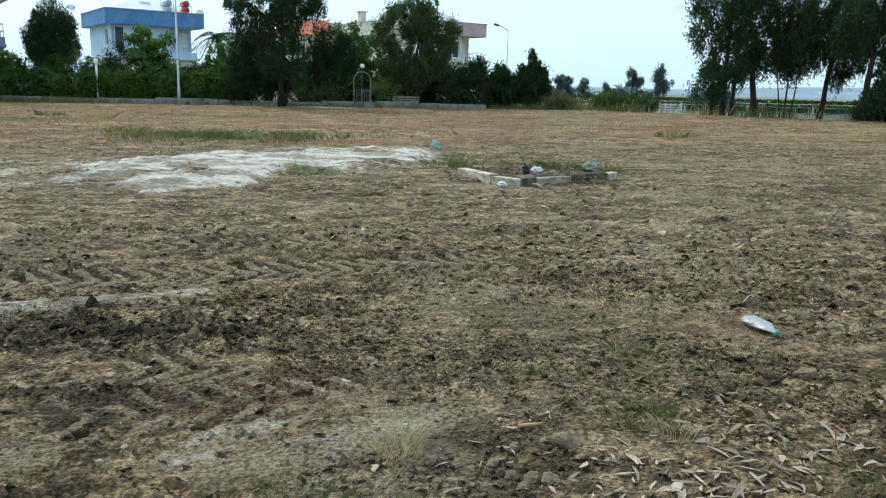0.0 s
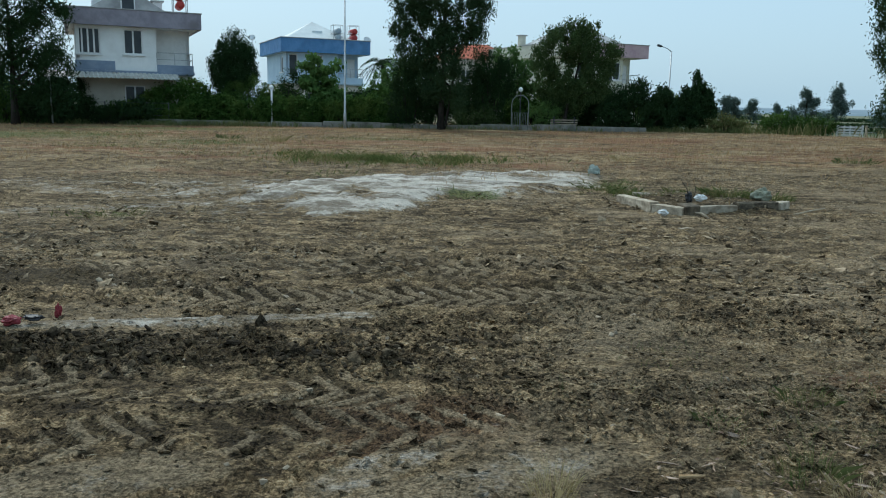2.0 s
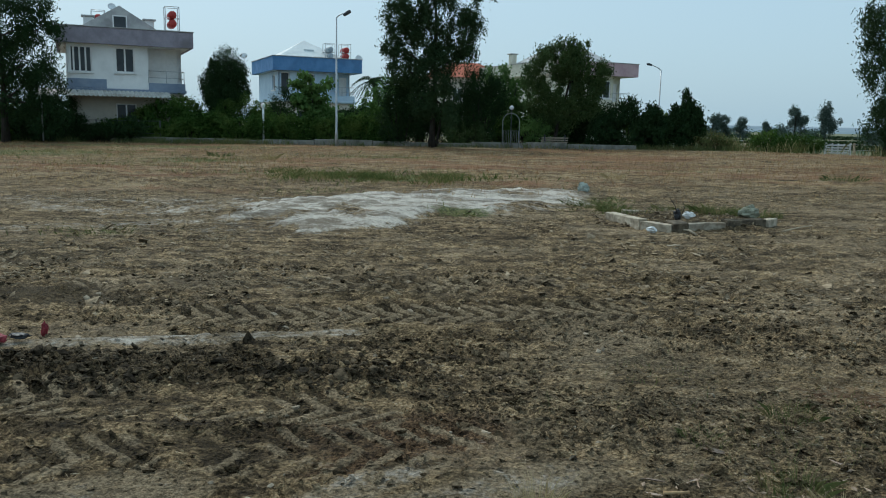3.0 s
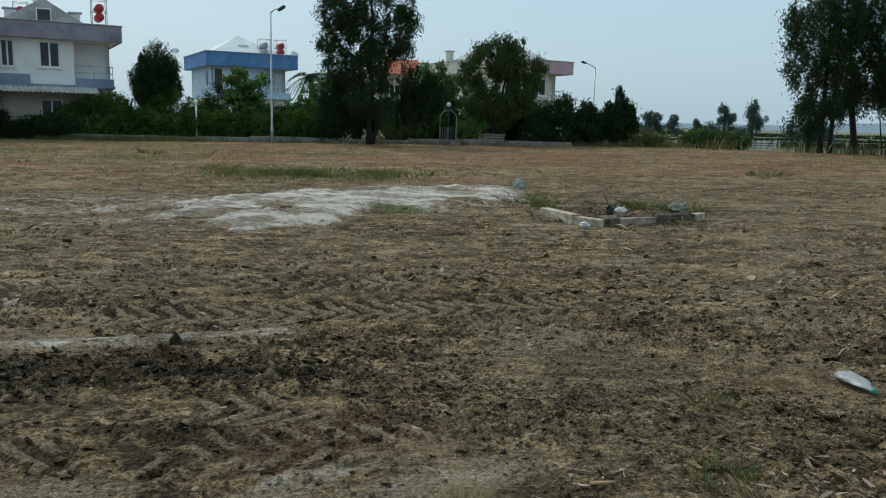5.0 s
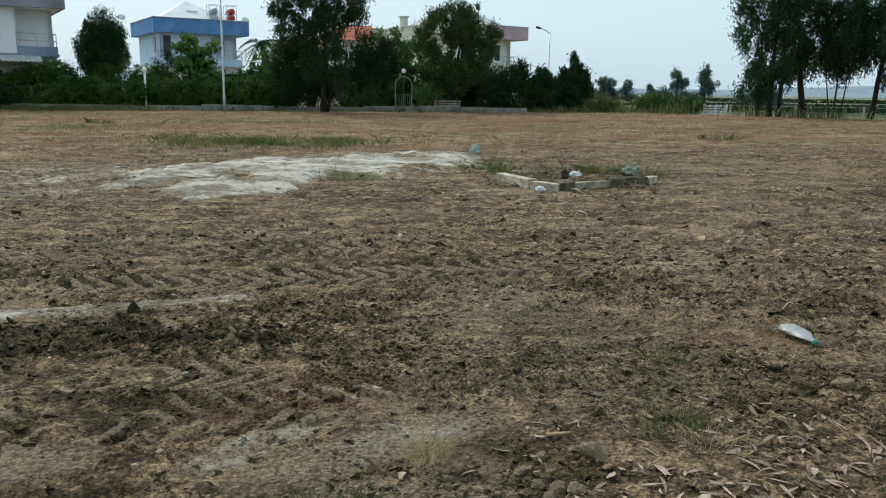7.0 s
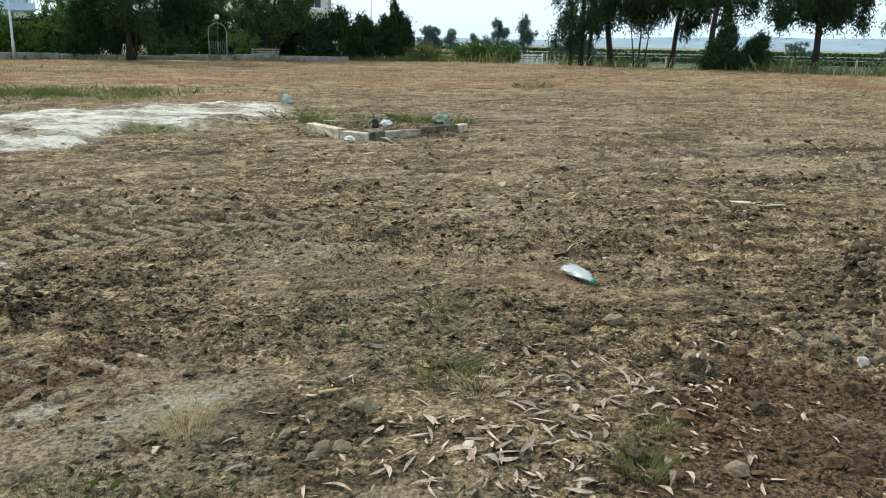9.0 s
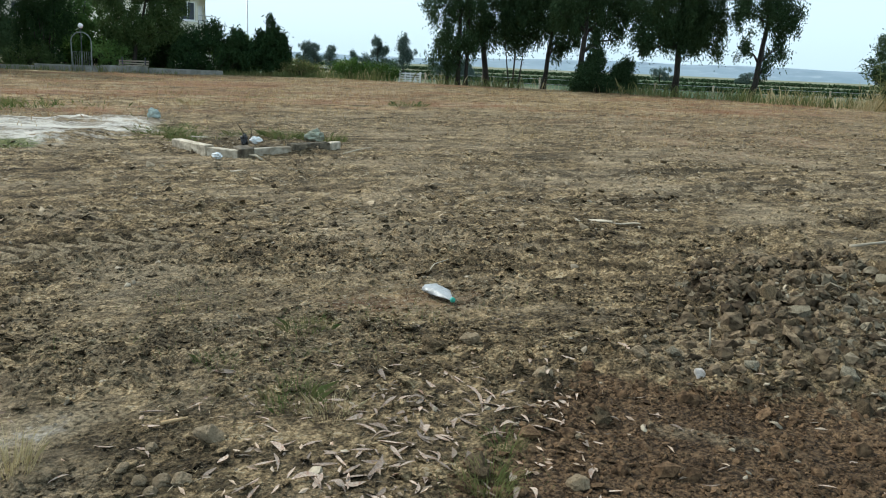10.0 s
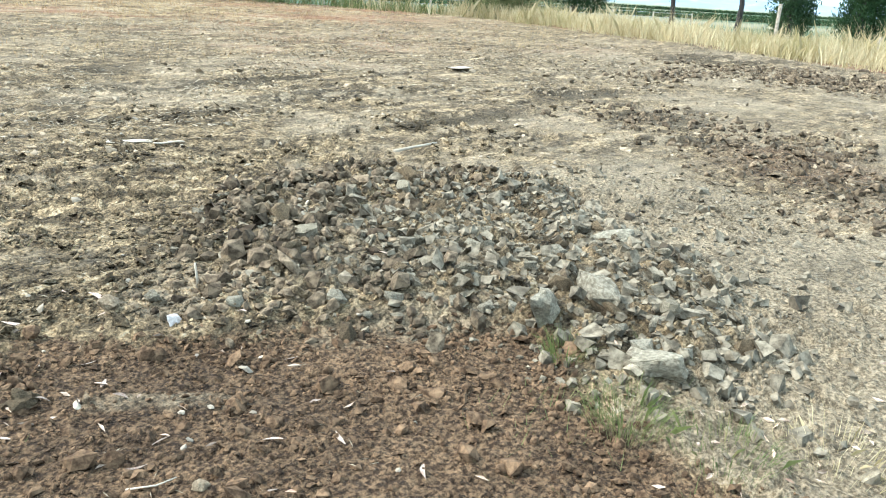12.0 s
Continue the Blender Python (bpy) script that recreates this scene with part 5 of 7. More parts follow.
# garden plants, from the white villa to the end of the gardens
HEDGE = "trimmed leafy green hedge behind the garden wall"
for i in range(16):
    x = -30.5 + 1.5 * i
    y = 48.35 - 0.055 * (x + 27)
    tall = 1.75 + 0.25 * math.sin(i * 1.9) - (0.75 if i < 7 else 0.15)
    shrub(HEDGE, (x, y), [(0, 0, tall * 0.35, 0.95, 0.6, 0.75), (0.1, 0.1, tall * 0.7, 0.9, 0.6, 0.6), (-0.4, -0.2, tall * 0.55, 0.6, 0.5, 0.7)], M_HEDGE, 38, 36, (0.16, 0.1), (0.22, 0.2, 0.22), 0.25, 300 + i, "hedge", "hedge plants", "hedge", 0.5)

shrub("dark leafy bush before the white villa", (-27.2, 46.9), [(0, 0, 1.0, 1.4, 0.9, 1.0), (-0.5, 0, 1.9, 1.1, 0.8, 0.9)], M_DARKLEAF, 60, 45, seed=21)
shrub("spreading green bush beside the villa balcony", (-21.9, 48.8), [(0, 0, 1.6, 1.7, 0.9, 1.1), (1.1, 0, 1.9, 1.2, 0.8, 0.9), (-1.2, 0, 1.5, 1.0, 0.7, 0.8)], M_HEDGE, 60, 42, (0.17, 0.09), seed=22)
tree("dense dark rounded cypress between two villas", (-18.7, 50.3), 5.2, [(0, 0, 2.9, 1.45, 1.3, 1.6), (0.1, 0, 4.4, 1.15, 1.0, 1.5), (0.6, 0, 3.6, 1.0, 0.9, 1.5), (-0.6, 0, 3.5, 1.0, 0.9, 1.4)], 0.16, M_DARKLEAF, None, 150, 50, (0.15, 0.05), (0.2, 0.2, 0.32), -0.5, 23, twigs=10, sag=-0.1)
shrub("green garden shrub behind the hedge", (-17.2, 49.5), [(0, 0, 1.9, 1.2, 0.8, 1.1), (-1.1, 0, 1.7, 0.9, 0.8, 0.9)], M_HEDGE, 50, 40, seed=24)
shrub("clipped dark green shrub behind the hedge", (-14.6, 49.2), [(0, 0, 2.2, 0.75, 0.7, 1.3)], M_DARKLEAF, 70, 40, (0.1, 0.06), seed=25)
tree("young fig tree with large leaf clumps", (-12.7, 48.9), 3.6, [(-0.9, 0, 3.5, 0.5, 0.4, 0.25), (0.1, 0, 3.3, 0.6, 0.5, 0.3), (0.8, 0, 3.7, 0.4, 0.3, 0.2), (-0.2, 0, 2.5, 1.1, 0.8, 0.6), (0.5, 0, 1.7, 1.2, 0.8, 0.7), (-0.4, 0, 4.1, 0.4, 0.3, 0.2)], 0.07, M_BRIGHT, None, 14, 40, (0.26, 0.19), (0.3, 0.3, 0.2), 0.2, 26)
shrub("bright green garden shrub beside the villa", (-9.3, 51.5), [(0, 0, 2.0, 1.5, 1.0, 1.5), (0.9, 0, 3.1, 1.1, 0.8, 1.1)], M_BRIGHT, 60, 40, (0.17, 0.09), seed=27)
shrub("low garden shrub beside the hedge", (-7.6, 47.8), [(0, 0, 1.2, 1.1, 0.8, 1.0)], M_HEDGE, 60, 40, seed=28)


def palm(x, y, height, seed):
    r = np.random.default_rng(seed)
    z = float(base_z(x, y)) - 0.05
    t = thing("palm_tree", "palm with drooping fronds behind the gardens", "palm", pose(x, y, z))
    part("trunk", tube_mesh("trunk", [([(0, 0, 0), (0.1, 0, height * 0.5), (0, 0, height)], [0.26, 0.2, 0.18])], M_BARK, 9), t)
    for i in range(22):
        a, e = i * 2.4, r.uniform(-0.2, 1.2)
        pts = []
        for k in range(8):
            s = k / 7
            pts.append(Vector((math.cos(a) * 1.9 * s * math.cos(e * 0.6), math.sin(a) * 1.9 * s * math.cos(e * 0.6), height + 1.5 * s * math.sin(e) - 1.4 * s * s)))
        c, d = [], []
        for k in range(1, 8):
            dr = (pts[k] - pts[k - 1]).normalized()
            sd = dr.cross(Vector((0, 0, 1))).normalized()
            for q in range(4):
                p = pts[k - 1].lerp(pts[k], q / 4)
                for s in (-1, 1):
                    c.append(p + sd * s * 0.17 - Vector((0, 0, 0.08)))
                    d.append((sd * s + dr * 0.7 - Vector((0, 0, 0.5))).normalized())
        v, f = leaf_blades(np.array(c), np.array(d), 0.42, 0.035, 0.1, seed + i)
        part("frond", quick_mesh("frond", v, f, M_DARKLEAF), t)


palm(-10.6, 58.5, 4.4, 31)
palm(-8.9, 60.5, 3.9, 32)

for i, (x, y, w, h) in enumerate(((-31.5, 46.8, 1.7, 2.6), (-29.3, 46.6, 1.5, 2.2), (-33.5, 47.5, 2.0, 3.4), (-8.2, 49.5, 1.6, 2.4), (-6.0, 49.8, 1.6, 2.8), (-4.2, 50.2, 1.7, 2.9), (-0.2, 49.3, 1.4, 1.8), (2.0, 49.6, 1.7, 2.6), (4.0, 49.3, 1.6, 2.3), (3.1, 52, 1.8, 3.0), (-10.4, 50.5, 1.4, 2.2), (-12.0, 51.0, 1.5, 2.0), (-15.8, 50.6, 1.5, 2.3), (-19.8, 49.6, 1.6, 2.0), (-2.0, 52.0, 1.8, 3.4), (7.6, 48.6, 1.5, 2.0))):
    shrub("dark evergreen shrub in the garden planting", (x, y), [(0, 0, h * 0.4, w, 0.9, h * 0.42), (0.25 * w, 0, h * 0.68, w * 0.7, 0.8, h * 0.34), (-0.4 * w, 0, h * 0.6, w * 0.6, 0.8, h * 0.36)], M_DARKLEAF if i % 3 else M_HEDGE, 40, 44, (0.2, 0.09), (0.28, 0.28, 0.32), 0.35, 340 + i, group="garden planting")

# the tall eucalyptus before the wall, and the trees round it
tree("tall eucalyptus with hanging grey-green foliage", (-4.95, 45.6), 9.5,
     [(-1.7, 0, 7.2, 1.4, 1.2, 1.4), (0.3, 0, 8.6, 1.7, 1.3, 1.6), (1.9, 0, 6.7, 1.2, 1.0, 1.2), (-0.2, 0, 6.4, 1.5, 1.2, 1.2), (-2.2, 0, 5.5, 0.9, 0.8, 0.8), (0.1, 0, 4.9, 1.5, 1.1, 1.0), (-1.3, 0, 4.2, 1.3, 1.0, 1.0), (1.5, 0, 5.1, 0.9, 0.8, 0.9), (-0.9, 0, 10.0, 1.3, 1.1, 1.1), (1.5, 0.2, 9.7, 1.0, 1, 0.8), (2.7, 0, 8.6, 0.8, 0.7, 0.6), (0.6, -0.3, 3.5, 1.1, 0.8, 1.0), (-0.5, -0.3, 2.6, 1.0, 0.7, 1.0), (0.9, -0.2, 2.0, 0.7, 0.6, 0.9)],
     0.17, M_EUC, None, 44, 80, (0.155, 0.062), (0.27, 0.27, 0.4), 0.55, 41, hollow=0.1, bend=(0.15, 0, 0), more_trunks=(((0.25, 0.1, 0), (1.0, 0, 4.8), 0.08),))
shrub("dark weeping tree mass beside the eucalyptus", (-6.9, 46.6), [(-0.2, 0, 1.5, 1.2, 0.9, 1.4), (0.9, 0, 1.9, 1.2, 0.8, 1.6), (-0.3, 0, 2.9, 1.0, 0.7, 1.0), (0.6, 0, 3.4, 0.9, 0.7, 0.8)], M_DARKLEAF, 46, 64, (0.17, 0.05), (0.22, 0.22, 0.4), 0.7, 42)
shrub("dark dense weeping evergreen by the wall", (-2.4, 47.3), [(0, 0, 2.0, 1.4, 0.9, 1.8), (-0.2, 0, 3.4, 1.1, 0.8, 1.1), (0.7, 0, 2.9, 0.9, 0.8, 1.3)], M_DARKLEAF, 56, 64, (0.17, 0.05), (0.2, 0.2, 0.4), 0.75, 43)
shrub("bright green garden tree foliage", (-1.3, 50.5), [(0, 0, 3.0, 1.2, 0.9, 1.5), (1.1, 0, 3.2, 1.1, 0.9, 1.2), (0.5, 0, 1.8, 1.4, 0.9, 1.2), (-0.3, 0, 4.3, 0.8, 0.7, 0.7)], M_BRIGHT, 46, 40, (0.17, 0.09), seed=44)
shrub("yellowing shrub at the foot of the garden wall", (-3.6, 46.9), [(0, 0, 0.7, 0.9, 0.5, 0.6), (1.2, 0, 0.8, 0.6, 0.5, 0.6)], M_EUC2, 40, 34, (0.18, 0.06), seed=45)
shrub("green vine shrub on the garden wall", (0.9, 47.2), [(0, 0, 1.0, 1.0, 0.6, 0.8)], M_BRIGHT, 40, 36, (0.15, 0.08), seed=46)
tree("leaning pale green willow-like tree", (1.85, 47.3), 5.6,
     [(-1.0, 0, 4.0, 0.9, 0.8, 1.1), (0.3, 0, 4.9, 1.3, 1.0, 1.2), (1.2, 0, 4.6, 1.1, 0.9, 1.2), (2.5, 0, 4.0, 0.7, 0.7, 0.9), (1.8, 0, 3.2, 0.9, 0.8, 1.0), (-0.6, 0, 2.7, 1.1, 0.9, 1.0), (0.9, 0, 2.6, 1.1, 0.9, 1.0), (1.3, 0, 5.7, 0.7, 0.6, 0.5), (0.2, 0, 1.6, 1.2, 0.8, 0.8), (-0.6, 0, 5.3, 0.5, 0.5, 0.4), (2.9, 0, 4.5, 0.5, 0.5, 0.4), (2.2, 0, 2.3, 0.7, 0.6, 0.7)],
     0.12, M_EUC2, None, 30, 80, (0.16, 0.06), (0.25, 0.25, 0.34), 0.5, 47, hollow=0.15, top=(1.2, 0, 5.2))
shrub("dark broad oleander bush at the garden's end", (6.0, 46.9), [(0, 0, 1.1, 1.5, 1.0, 1.0), (1.5, 0, 1.0, 1.1, 0.9, 0.9), (-1.3, 0, 1.0, 1.0, 0.9, 0.9), (0.6, 0, 2.0, 1.1, 0.8, 0.6), (-0.6, 0, 1.9, 0.6, 0.6, 0.7), (1.5, 0, 1.9, 0.5, 0.5, 0.5), (0.1, 0, 2.6, 0.4, 0.4, 0.35), (2.2, 0, 1.5, 0.4, 0.4, 0.5)], M_DARKLEAF, 40, 50, (0.2, 0.06), (0.2, 0.2, 0.28), -0.5, 48, sag=0.0)
tree("dark upright young evergreen at the gardens' end", (9.3, 47.2), 3.0, [(0, 0, 0.8, 0.7, 0.6, 0.7), (0.3, 0, 1.5, 0.6, 0.5, 0.5), (-0.3, 0, 1.7, 0.5, 0.5, 0.5), (0.1, 0, 2.3, 0.45, 0.4, 0.5), (0.0, 0, 3.0, 0.16, 0.16, 0.4), (-0.65, 0, 2.2, 0.2, 0.2, 0.4), (0.7, 0, 2.1, 0.2, 0.2, 0.4), (0.8, 0, 1.3, 0.3, 0.3, 0.4), (-0.8, 0, 1.2, 0.3, 0.3, 0.4)], 0.07, M_DARKLEAF, None, 30, 40, (0.22, 0.07), (0.16, 0.16, 0.26), -0.6, 49, sag=0.0)
shrub("weedy green shrub on the field's edge", (10.6, 47.0), [(0, 0, 0.5, 0.9, 0.6, 0.5), (1.0, 0, 0.35, 0.8, 0.5, 0.35)], M_WEED, 40, 36, seed=50)
shrub("low dark green bush on the field's edge", (13.9, 47.0), [(0, 0, 0.6, 1.0, 0.7, 0.6), (1.3, 0, 0.5, 0.9, 0.6, 0.5), (2.3, 0, 0.5, 0.7, 0.5, 0.45)], M_HEDGE, 46, 40, seed=51)

tree("large dark tree at the end of the white villa's garden", (-29.8, 44.6), 8.5, [(0, 0, 7.0, 2.4, 1.8, 1.8), (2.3, 0, 6.4, 1.3, 1.2, 1.0), (1.6, 0, 4.6, 1.6, 1.4, 1.5), (-1.2, 0, 5.0, 2.2, 1.6, 1.6), (2.6, 0, 3.4, 1.0, 1, 1.0), (0.5, 0, 2.6, 2.0, 1.3, 1.3), (2.4, 0, 7.9, 1.2, 1, 0.7), (2.6, 0, 1.6, 1.3, 1, 1.0)], 0.22, M_DARKLEAF, None, 60, 46, (0.22, 0.07), (0.4, 0.4, 0.5), 0.5, 52)

# far trees over the open fields, distance haze put into their leaf colour
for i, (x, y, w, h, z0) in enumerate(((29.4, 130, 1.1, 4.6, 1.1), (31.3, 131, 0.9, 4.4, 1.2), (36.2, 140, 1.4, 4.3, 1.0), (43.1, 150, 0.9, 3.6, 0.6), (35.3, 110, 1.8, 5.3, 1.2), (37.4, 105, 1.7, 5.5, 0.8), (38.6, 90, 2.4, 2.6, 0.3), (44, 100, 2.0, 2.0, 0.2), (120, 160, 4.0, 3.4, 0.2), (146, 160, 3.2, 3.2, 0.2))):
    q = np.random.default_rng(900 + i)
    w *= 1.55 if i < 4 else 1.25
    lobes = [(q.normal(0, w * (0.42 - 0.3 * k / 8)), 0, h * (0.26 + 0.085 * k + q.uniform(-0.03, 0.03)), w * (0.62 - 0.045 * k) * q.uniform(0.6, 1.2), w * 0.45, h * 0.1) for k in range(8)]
    tree("distant roadside tree with haze-tinted leaves", (x, y), h * 0.85, lobes, 0.13, M_HAZYLEAF, None, 12 if i < 4 else 16, 40, (0.26, 0.1), (0.3, 0.3, 0.4), 0.2, 60 + i, group="far roadside trees", twigs=14)

# the eucalyptus row on the far right edge of the field
ROW = "old eucalyptus with hanging foliage in a row"
EUK = dict(leaf=(0.15, 0.057), spray=(0.27, 0.27, 0.5), droop=0.65, twigs=60, hollow=0.15)
tree(ROW, (18.6, 41.9), 9.0, [(-1.3, 0, 6.2, 1.2, 1.1, 1.5), (0.3, 0, 7.2, 1.6, 1.3, 1.8), (-1.0, 0, 4.2, 1.2, 1.0, 1.2), (0.4, 0, 4.6, 1.2, 1.0, 1.4), (-0.5, 0, 2.6, 1.1, 0.9, 1.0), (0.5, 0, 2.2, 0.7, 0.7, 0.9), (-0.2, 0, 8.9, 1.4, 1.2, 1.0), (-1.2, 0, 1.7, 0.6, 0.6, 0.9), (-0.3, 0, 1.4, 0.6, 0.6, 0.8)], 0.13, M_EUC, None, 46, 72, seed=71, group="eucalyptus row",
     more_trunks=(((-0.5, 0.3, 0), (-0.7, 0, 4.0), 0.1), ((0.4, -0.2, 0), (0.6, 0, 4.5), 0.12), ((0.15, 0.3, 0), (0.1, 0, 3.5), 0.08)), **EUK)
tree(ROW, (20.9, 43.0), 8.5, [(-0.6, 0, 6.0, 1.4, 1.2, 1.6), (0.6, 0, 7.2, 1.3, 1.1, 1.4), (-0.7, 0, 4.0, 1.1, 0.9, 1.1), (0.9, 0, 5.0, 1.0, 0.8, 1.0), (-0.6, 0, 2.7, 0.8, 0.7, 0.7), (0, 0, 8.6, 1.2, 1.0, 0.9), (0.2, 0, 3.4, 1.0, 0.8, 0.9), (1.3, 0, 3.6, 0.7, 0.6, 0.8)], 0.19, M_EUC, None, 46, 72, seed=72, group="eucalyptus row", top=(-0.8, 0, 7.5), **EUK)
tree("slender multi-stemmed young eucalyptus", (22.4, 42.6), 4.6, [(-0.5, 0, 3.6, 0.9, 0.8, 0.9), (0.5, 0, 3.4, 0.8, 0.7, 0.8), (0.2, 0, 4.6, 1.2, 0.8, 0.9), (0, 0, 2.6, 0.7, 0.6, 0.5), (0.2, 0, 5.8, 1.3, 0.9, 1.0)], 0.06, M_EUC, None, 34, 72, seed=73, group="eucalyptus row",
     more_trunks=(((0.3, 0, 0), (0.6, 0, 3.2), 0.05), ((-0.2, 0.1, 0), (-0.7, 0, 3.2), 0.05)), **EUK)
tree(ROW, (23.7, 41.4), 8.5, [(0.9, 0, 6.0, 1.3, 1.1, 1.5), (-0.6, 0, 5.2, 1.1, 0.9, 1.2), (1.0, 0, 4.0, 1.0, 0.9, 0.9), (-0.5, 0, 3.4, 0.8, 0.7, 0.7), (0.4, 0, 7.6, 1.5, 1.2, 1.4), (1.6, 0, 3.0, 0.6, 0.5, 0.7), (0.2, 0, 4.4, 1.2, 0.9, 1.2), (-1.4, 0, 4.2, 0.6, 0.5, 0.8), (0.9, 0, 2.6, 0.7, 0.6, 0.7), (2.0, 0, 4.2, 0.8, 0.7, 0.9)], 0.15, M_EUC, None, 42, 72, seed=74, group="eucalyptus row", top=(1.2, 0, 7.5), bend=(-0.1, 0, 0), **EUK)
tree("open forked eucalyptus with sparse foliage", (23.6, 37.6), 8.0, [(1.5, 0, 5.0, 1.2, 1.0, 1.5), (-0.6, 0, 5.2, 1.1, 1.0, 1.2), (1.3, 0, 3.3, 0.8, 0.7, 0.8), (-0.5, 0, 3.4, 0.6, 0.5, 0.6), (0.6, 0, 6.9, 1.5, 1.2, 1.3), (2.2, 0, 4.0, 0.7, 0.6, 1.0), (0.4, 0, 4.6, 0.8, 0.7, 1.0), (2.3, 0, 2.8, 0.3, 0.3, 0.7), (-1.2, 0, 3.9, 0.7, 0.6, 0.8), (1.0, 0, 2.6, 0.5, 0.5, 0.6), (2.8, 0, 4.6, 0.8, 0.7, 0.9)], 0.18, M_EUC, None, 34, 72, seed=75, group="eucalyptus row", top=(0.7, 0, 7.2), fork=0.15, **EUK)
shrub("weeping dark bush under the eucalyptus row", (24.3, 37.0), [(-0.5, 0, 0.8, 0.55, 0.5, 0.7), (0.1, 0, 1.6, 0.45, 0.4, 0.6), (-0.8, 0, 0.4, 0.5, 0.4, 0.4), (1.6, 0, 0.8, 0.5, 0.5, 0.7), (1.9, 0, 1.4, 0.35, 0.35, 0.3), (0.4, 0, 0.45, 0.7, 0.6, 0.4), (2.2, 0, 0.45, 0.35, 0.4, 0.4)], M_EUC, 46, 48, (0.18, 0.05), (0.22, 0.22, 0.35), 0.5, 76)
tree("broad eucalyptus with a straight trunk", (28.8, 36.1), 9.0, [(-1.6, 0, 3.6, 0.9, 0.8, 1.1), (-0.4, 0, 4.6, 1.6, 1.3, 1.5), (1.2, 0, 4.4, 1.4, 1.2, 1.5), (2.2, 0, 3.8, 0.8, 0.7, 1.0), (0.3, 0, 6.3, 2.2, 1.6, 1.6), (0.2, 0, 3.0, 0.9, 0.8, 0.7), (-1.3, 0, 5.8, 1.4, 1.1, 1.3), (0.2, 0, 8.2, 1.8, 1.4, 1.1), (-2.0, 0, 2.4, 0.4, 0.4, 0.6), (-2.4, 0, 4.6, 0.9, 0.8, 1.2), (-1.0, 0, 3.2, 0.7, 0.6, 0.7), (1.4, 0, 2.9, 0.6, 0.5, 0.6), (2.6, 0, 2.8, 0.4, 0.4, 0.7), (-0.3, 0, 3.6, 0.9, 0.7, 0.8), (0.9, 0, 3.4, 0.9, 0.7, 0.8), (-2.6, 0, 3.2, 0.5, 0.5, 0.8)], 0.18, M_EUC, None, 50, 72, seed=77, group="eucalyptus row", **EUK)
tree("forked eucalyptus with trailing branches", (31.3, 33.2), 8.0, [(-0.9, 0, 4.4, 0.8, 0.7, 1.2), (1.0, 0, 4.6, 1.4, 1.0, 1.2), (2.1, 0, 4.2, 0.7, 0.6, 1.0), (1.5, 0, 2.8, 0.6, 0.5, 0.7), (-0.7, 0, 2.6, 0.4, 0.4, 0.6), (0.3, 0, 6.3, 1.7, 1.3, 1.4), (0.7, 0, 1.9, 0.35, 0.35, 0.6)], 0.17, M_EUC, None, 36, 72, seed=78, group="eucalyptus row", top=(0.6, 0, 7), fork=0.2, bend=(0.25, 0, 0), **EUK)
shrub("feathery acacia bush with reeds at its foot", (34.8, 27.2), [(0, 0, 1.6, 1.4, 1.0, 1.1), (-1.4, 0, 2.0, 0.9, 0.7, 0.7), (0.8, 0, 2.7, 1.4, 1.0, 1.0), (-0.7, 0, 2.9, 1.0, 0.8, 0.7), (2.0, 0, 2.0, 1.1, 0.9, 1.2)], M_EUC, 80, 46, (0.2, 0.045), (0.3, 0.3, 0.25), 0.1, 79)
tree("dark round tree behind the dry verge", (40.5, 25.5), 4.5, [(0, 0, 3.0, 2.0, 1.5, 1.6), (-1.2, 0, 2.3, 1.3, 1.0, 1.2), (1.4, 0, 2.2, 1.4, 1.0, 1.3)], 0.2, M_DARKLEAF, None, 70, 46, (0.2, 0.06), seed=80)


def reed_clump(x, y, n, height, wide, seed, label):
    r = np.random.default_rng(seed)
    t = thing("reed_clump", label, "reeds", pose(x, y, float(base_z(x, y)) - 0.05))
    runs, c, d = [], [], []
    for i in range(n):
        px, py, h = r.normal(0, wide), r.normal(0, wide * 0.5), height * r.uniform(0.6, 1.1)
        lean = Vector((r.normal(0, 0.2), r.normal(0, 0.2), 1))
        tip = Vector((px, py, 0)) + lean * h
        runs.append(([(px, py, 0), tip], [0.014, 0.006]))
        for k in range(7):
            p = Vector((px, py, 0)).lerp(tip, 0.25 + 0.75 * k / 7)
            a = r.uniform(0, 6.28)
            q = Vector((math.cos(a), math.sin(a), 0.3)).normalized()
            c.append(p + q * 0.2)
            d.append(q)
    part("reed_stand", tube_mesh("reed_stand", runs, M_REED, 4), t)
    v, f = leaf_blades(np.array(c), np.array([tuple(q) for q in d]), 0.55, 0.04, 0.35, seed)
    part("reed_foliage", quick_mesh("reed_foliage", v, f, M_REED), t)


reed_clump(33.6, 25.5, 130, 2.3, 0.8, 81, "tall green reeds in the dry verge")
reed_clump(35.8, 25.8, 130, 2.7, 0.9, 82, "tall green reeds beside an acacia bush")

# low planting before the white villa's ground floor
shrub("dark dense bush before the white villa", (-28.4, 46.6), [(0, 0, 1.3, 1.3, 0.8, 1.3), (1.0, 0, 1.0, 0.9, 0.7, 1.0), (-0.9, 0, 1.5, 0.9, 0.7, 1.3), (0.3, 0, 2.3, 0.7, 0.6, 0.6)], M_DARKLEAF, 42, 44, (0.2, 0.07), (0.25, 0.25, 0.3), 0.3, 211)
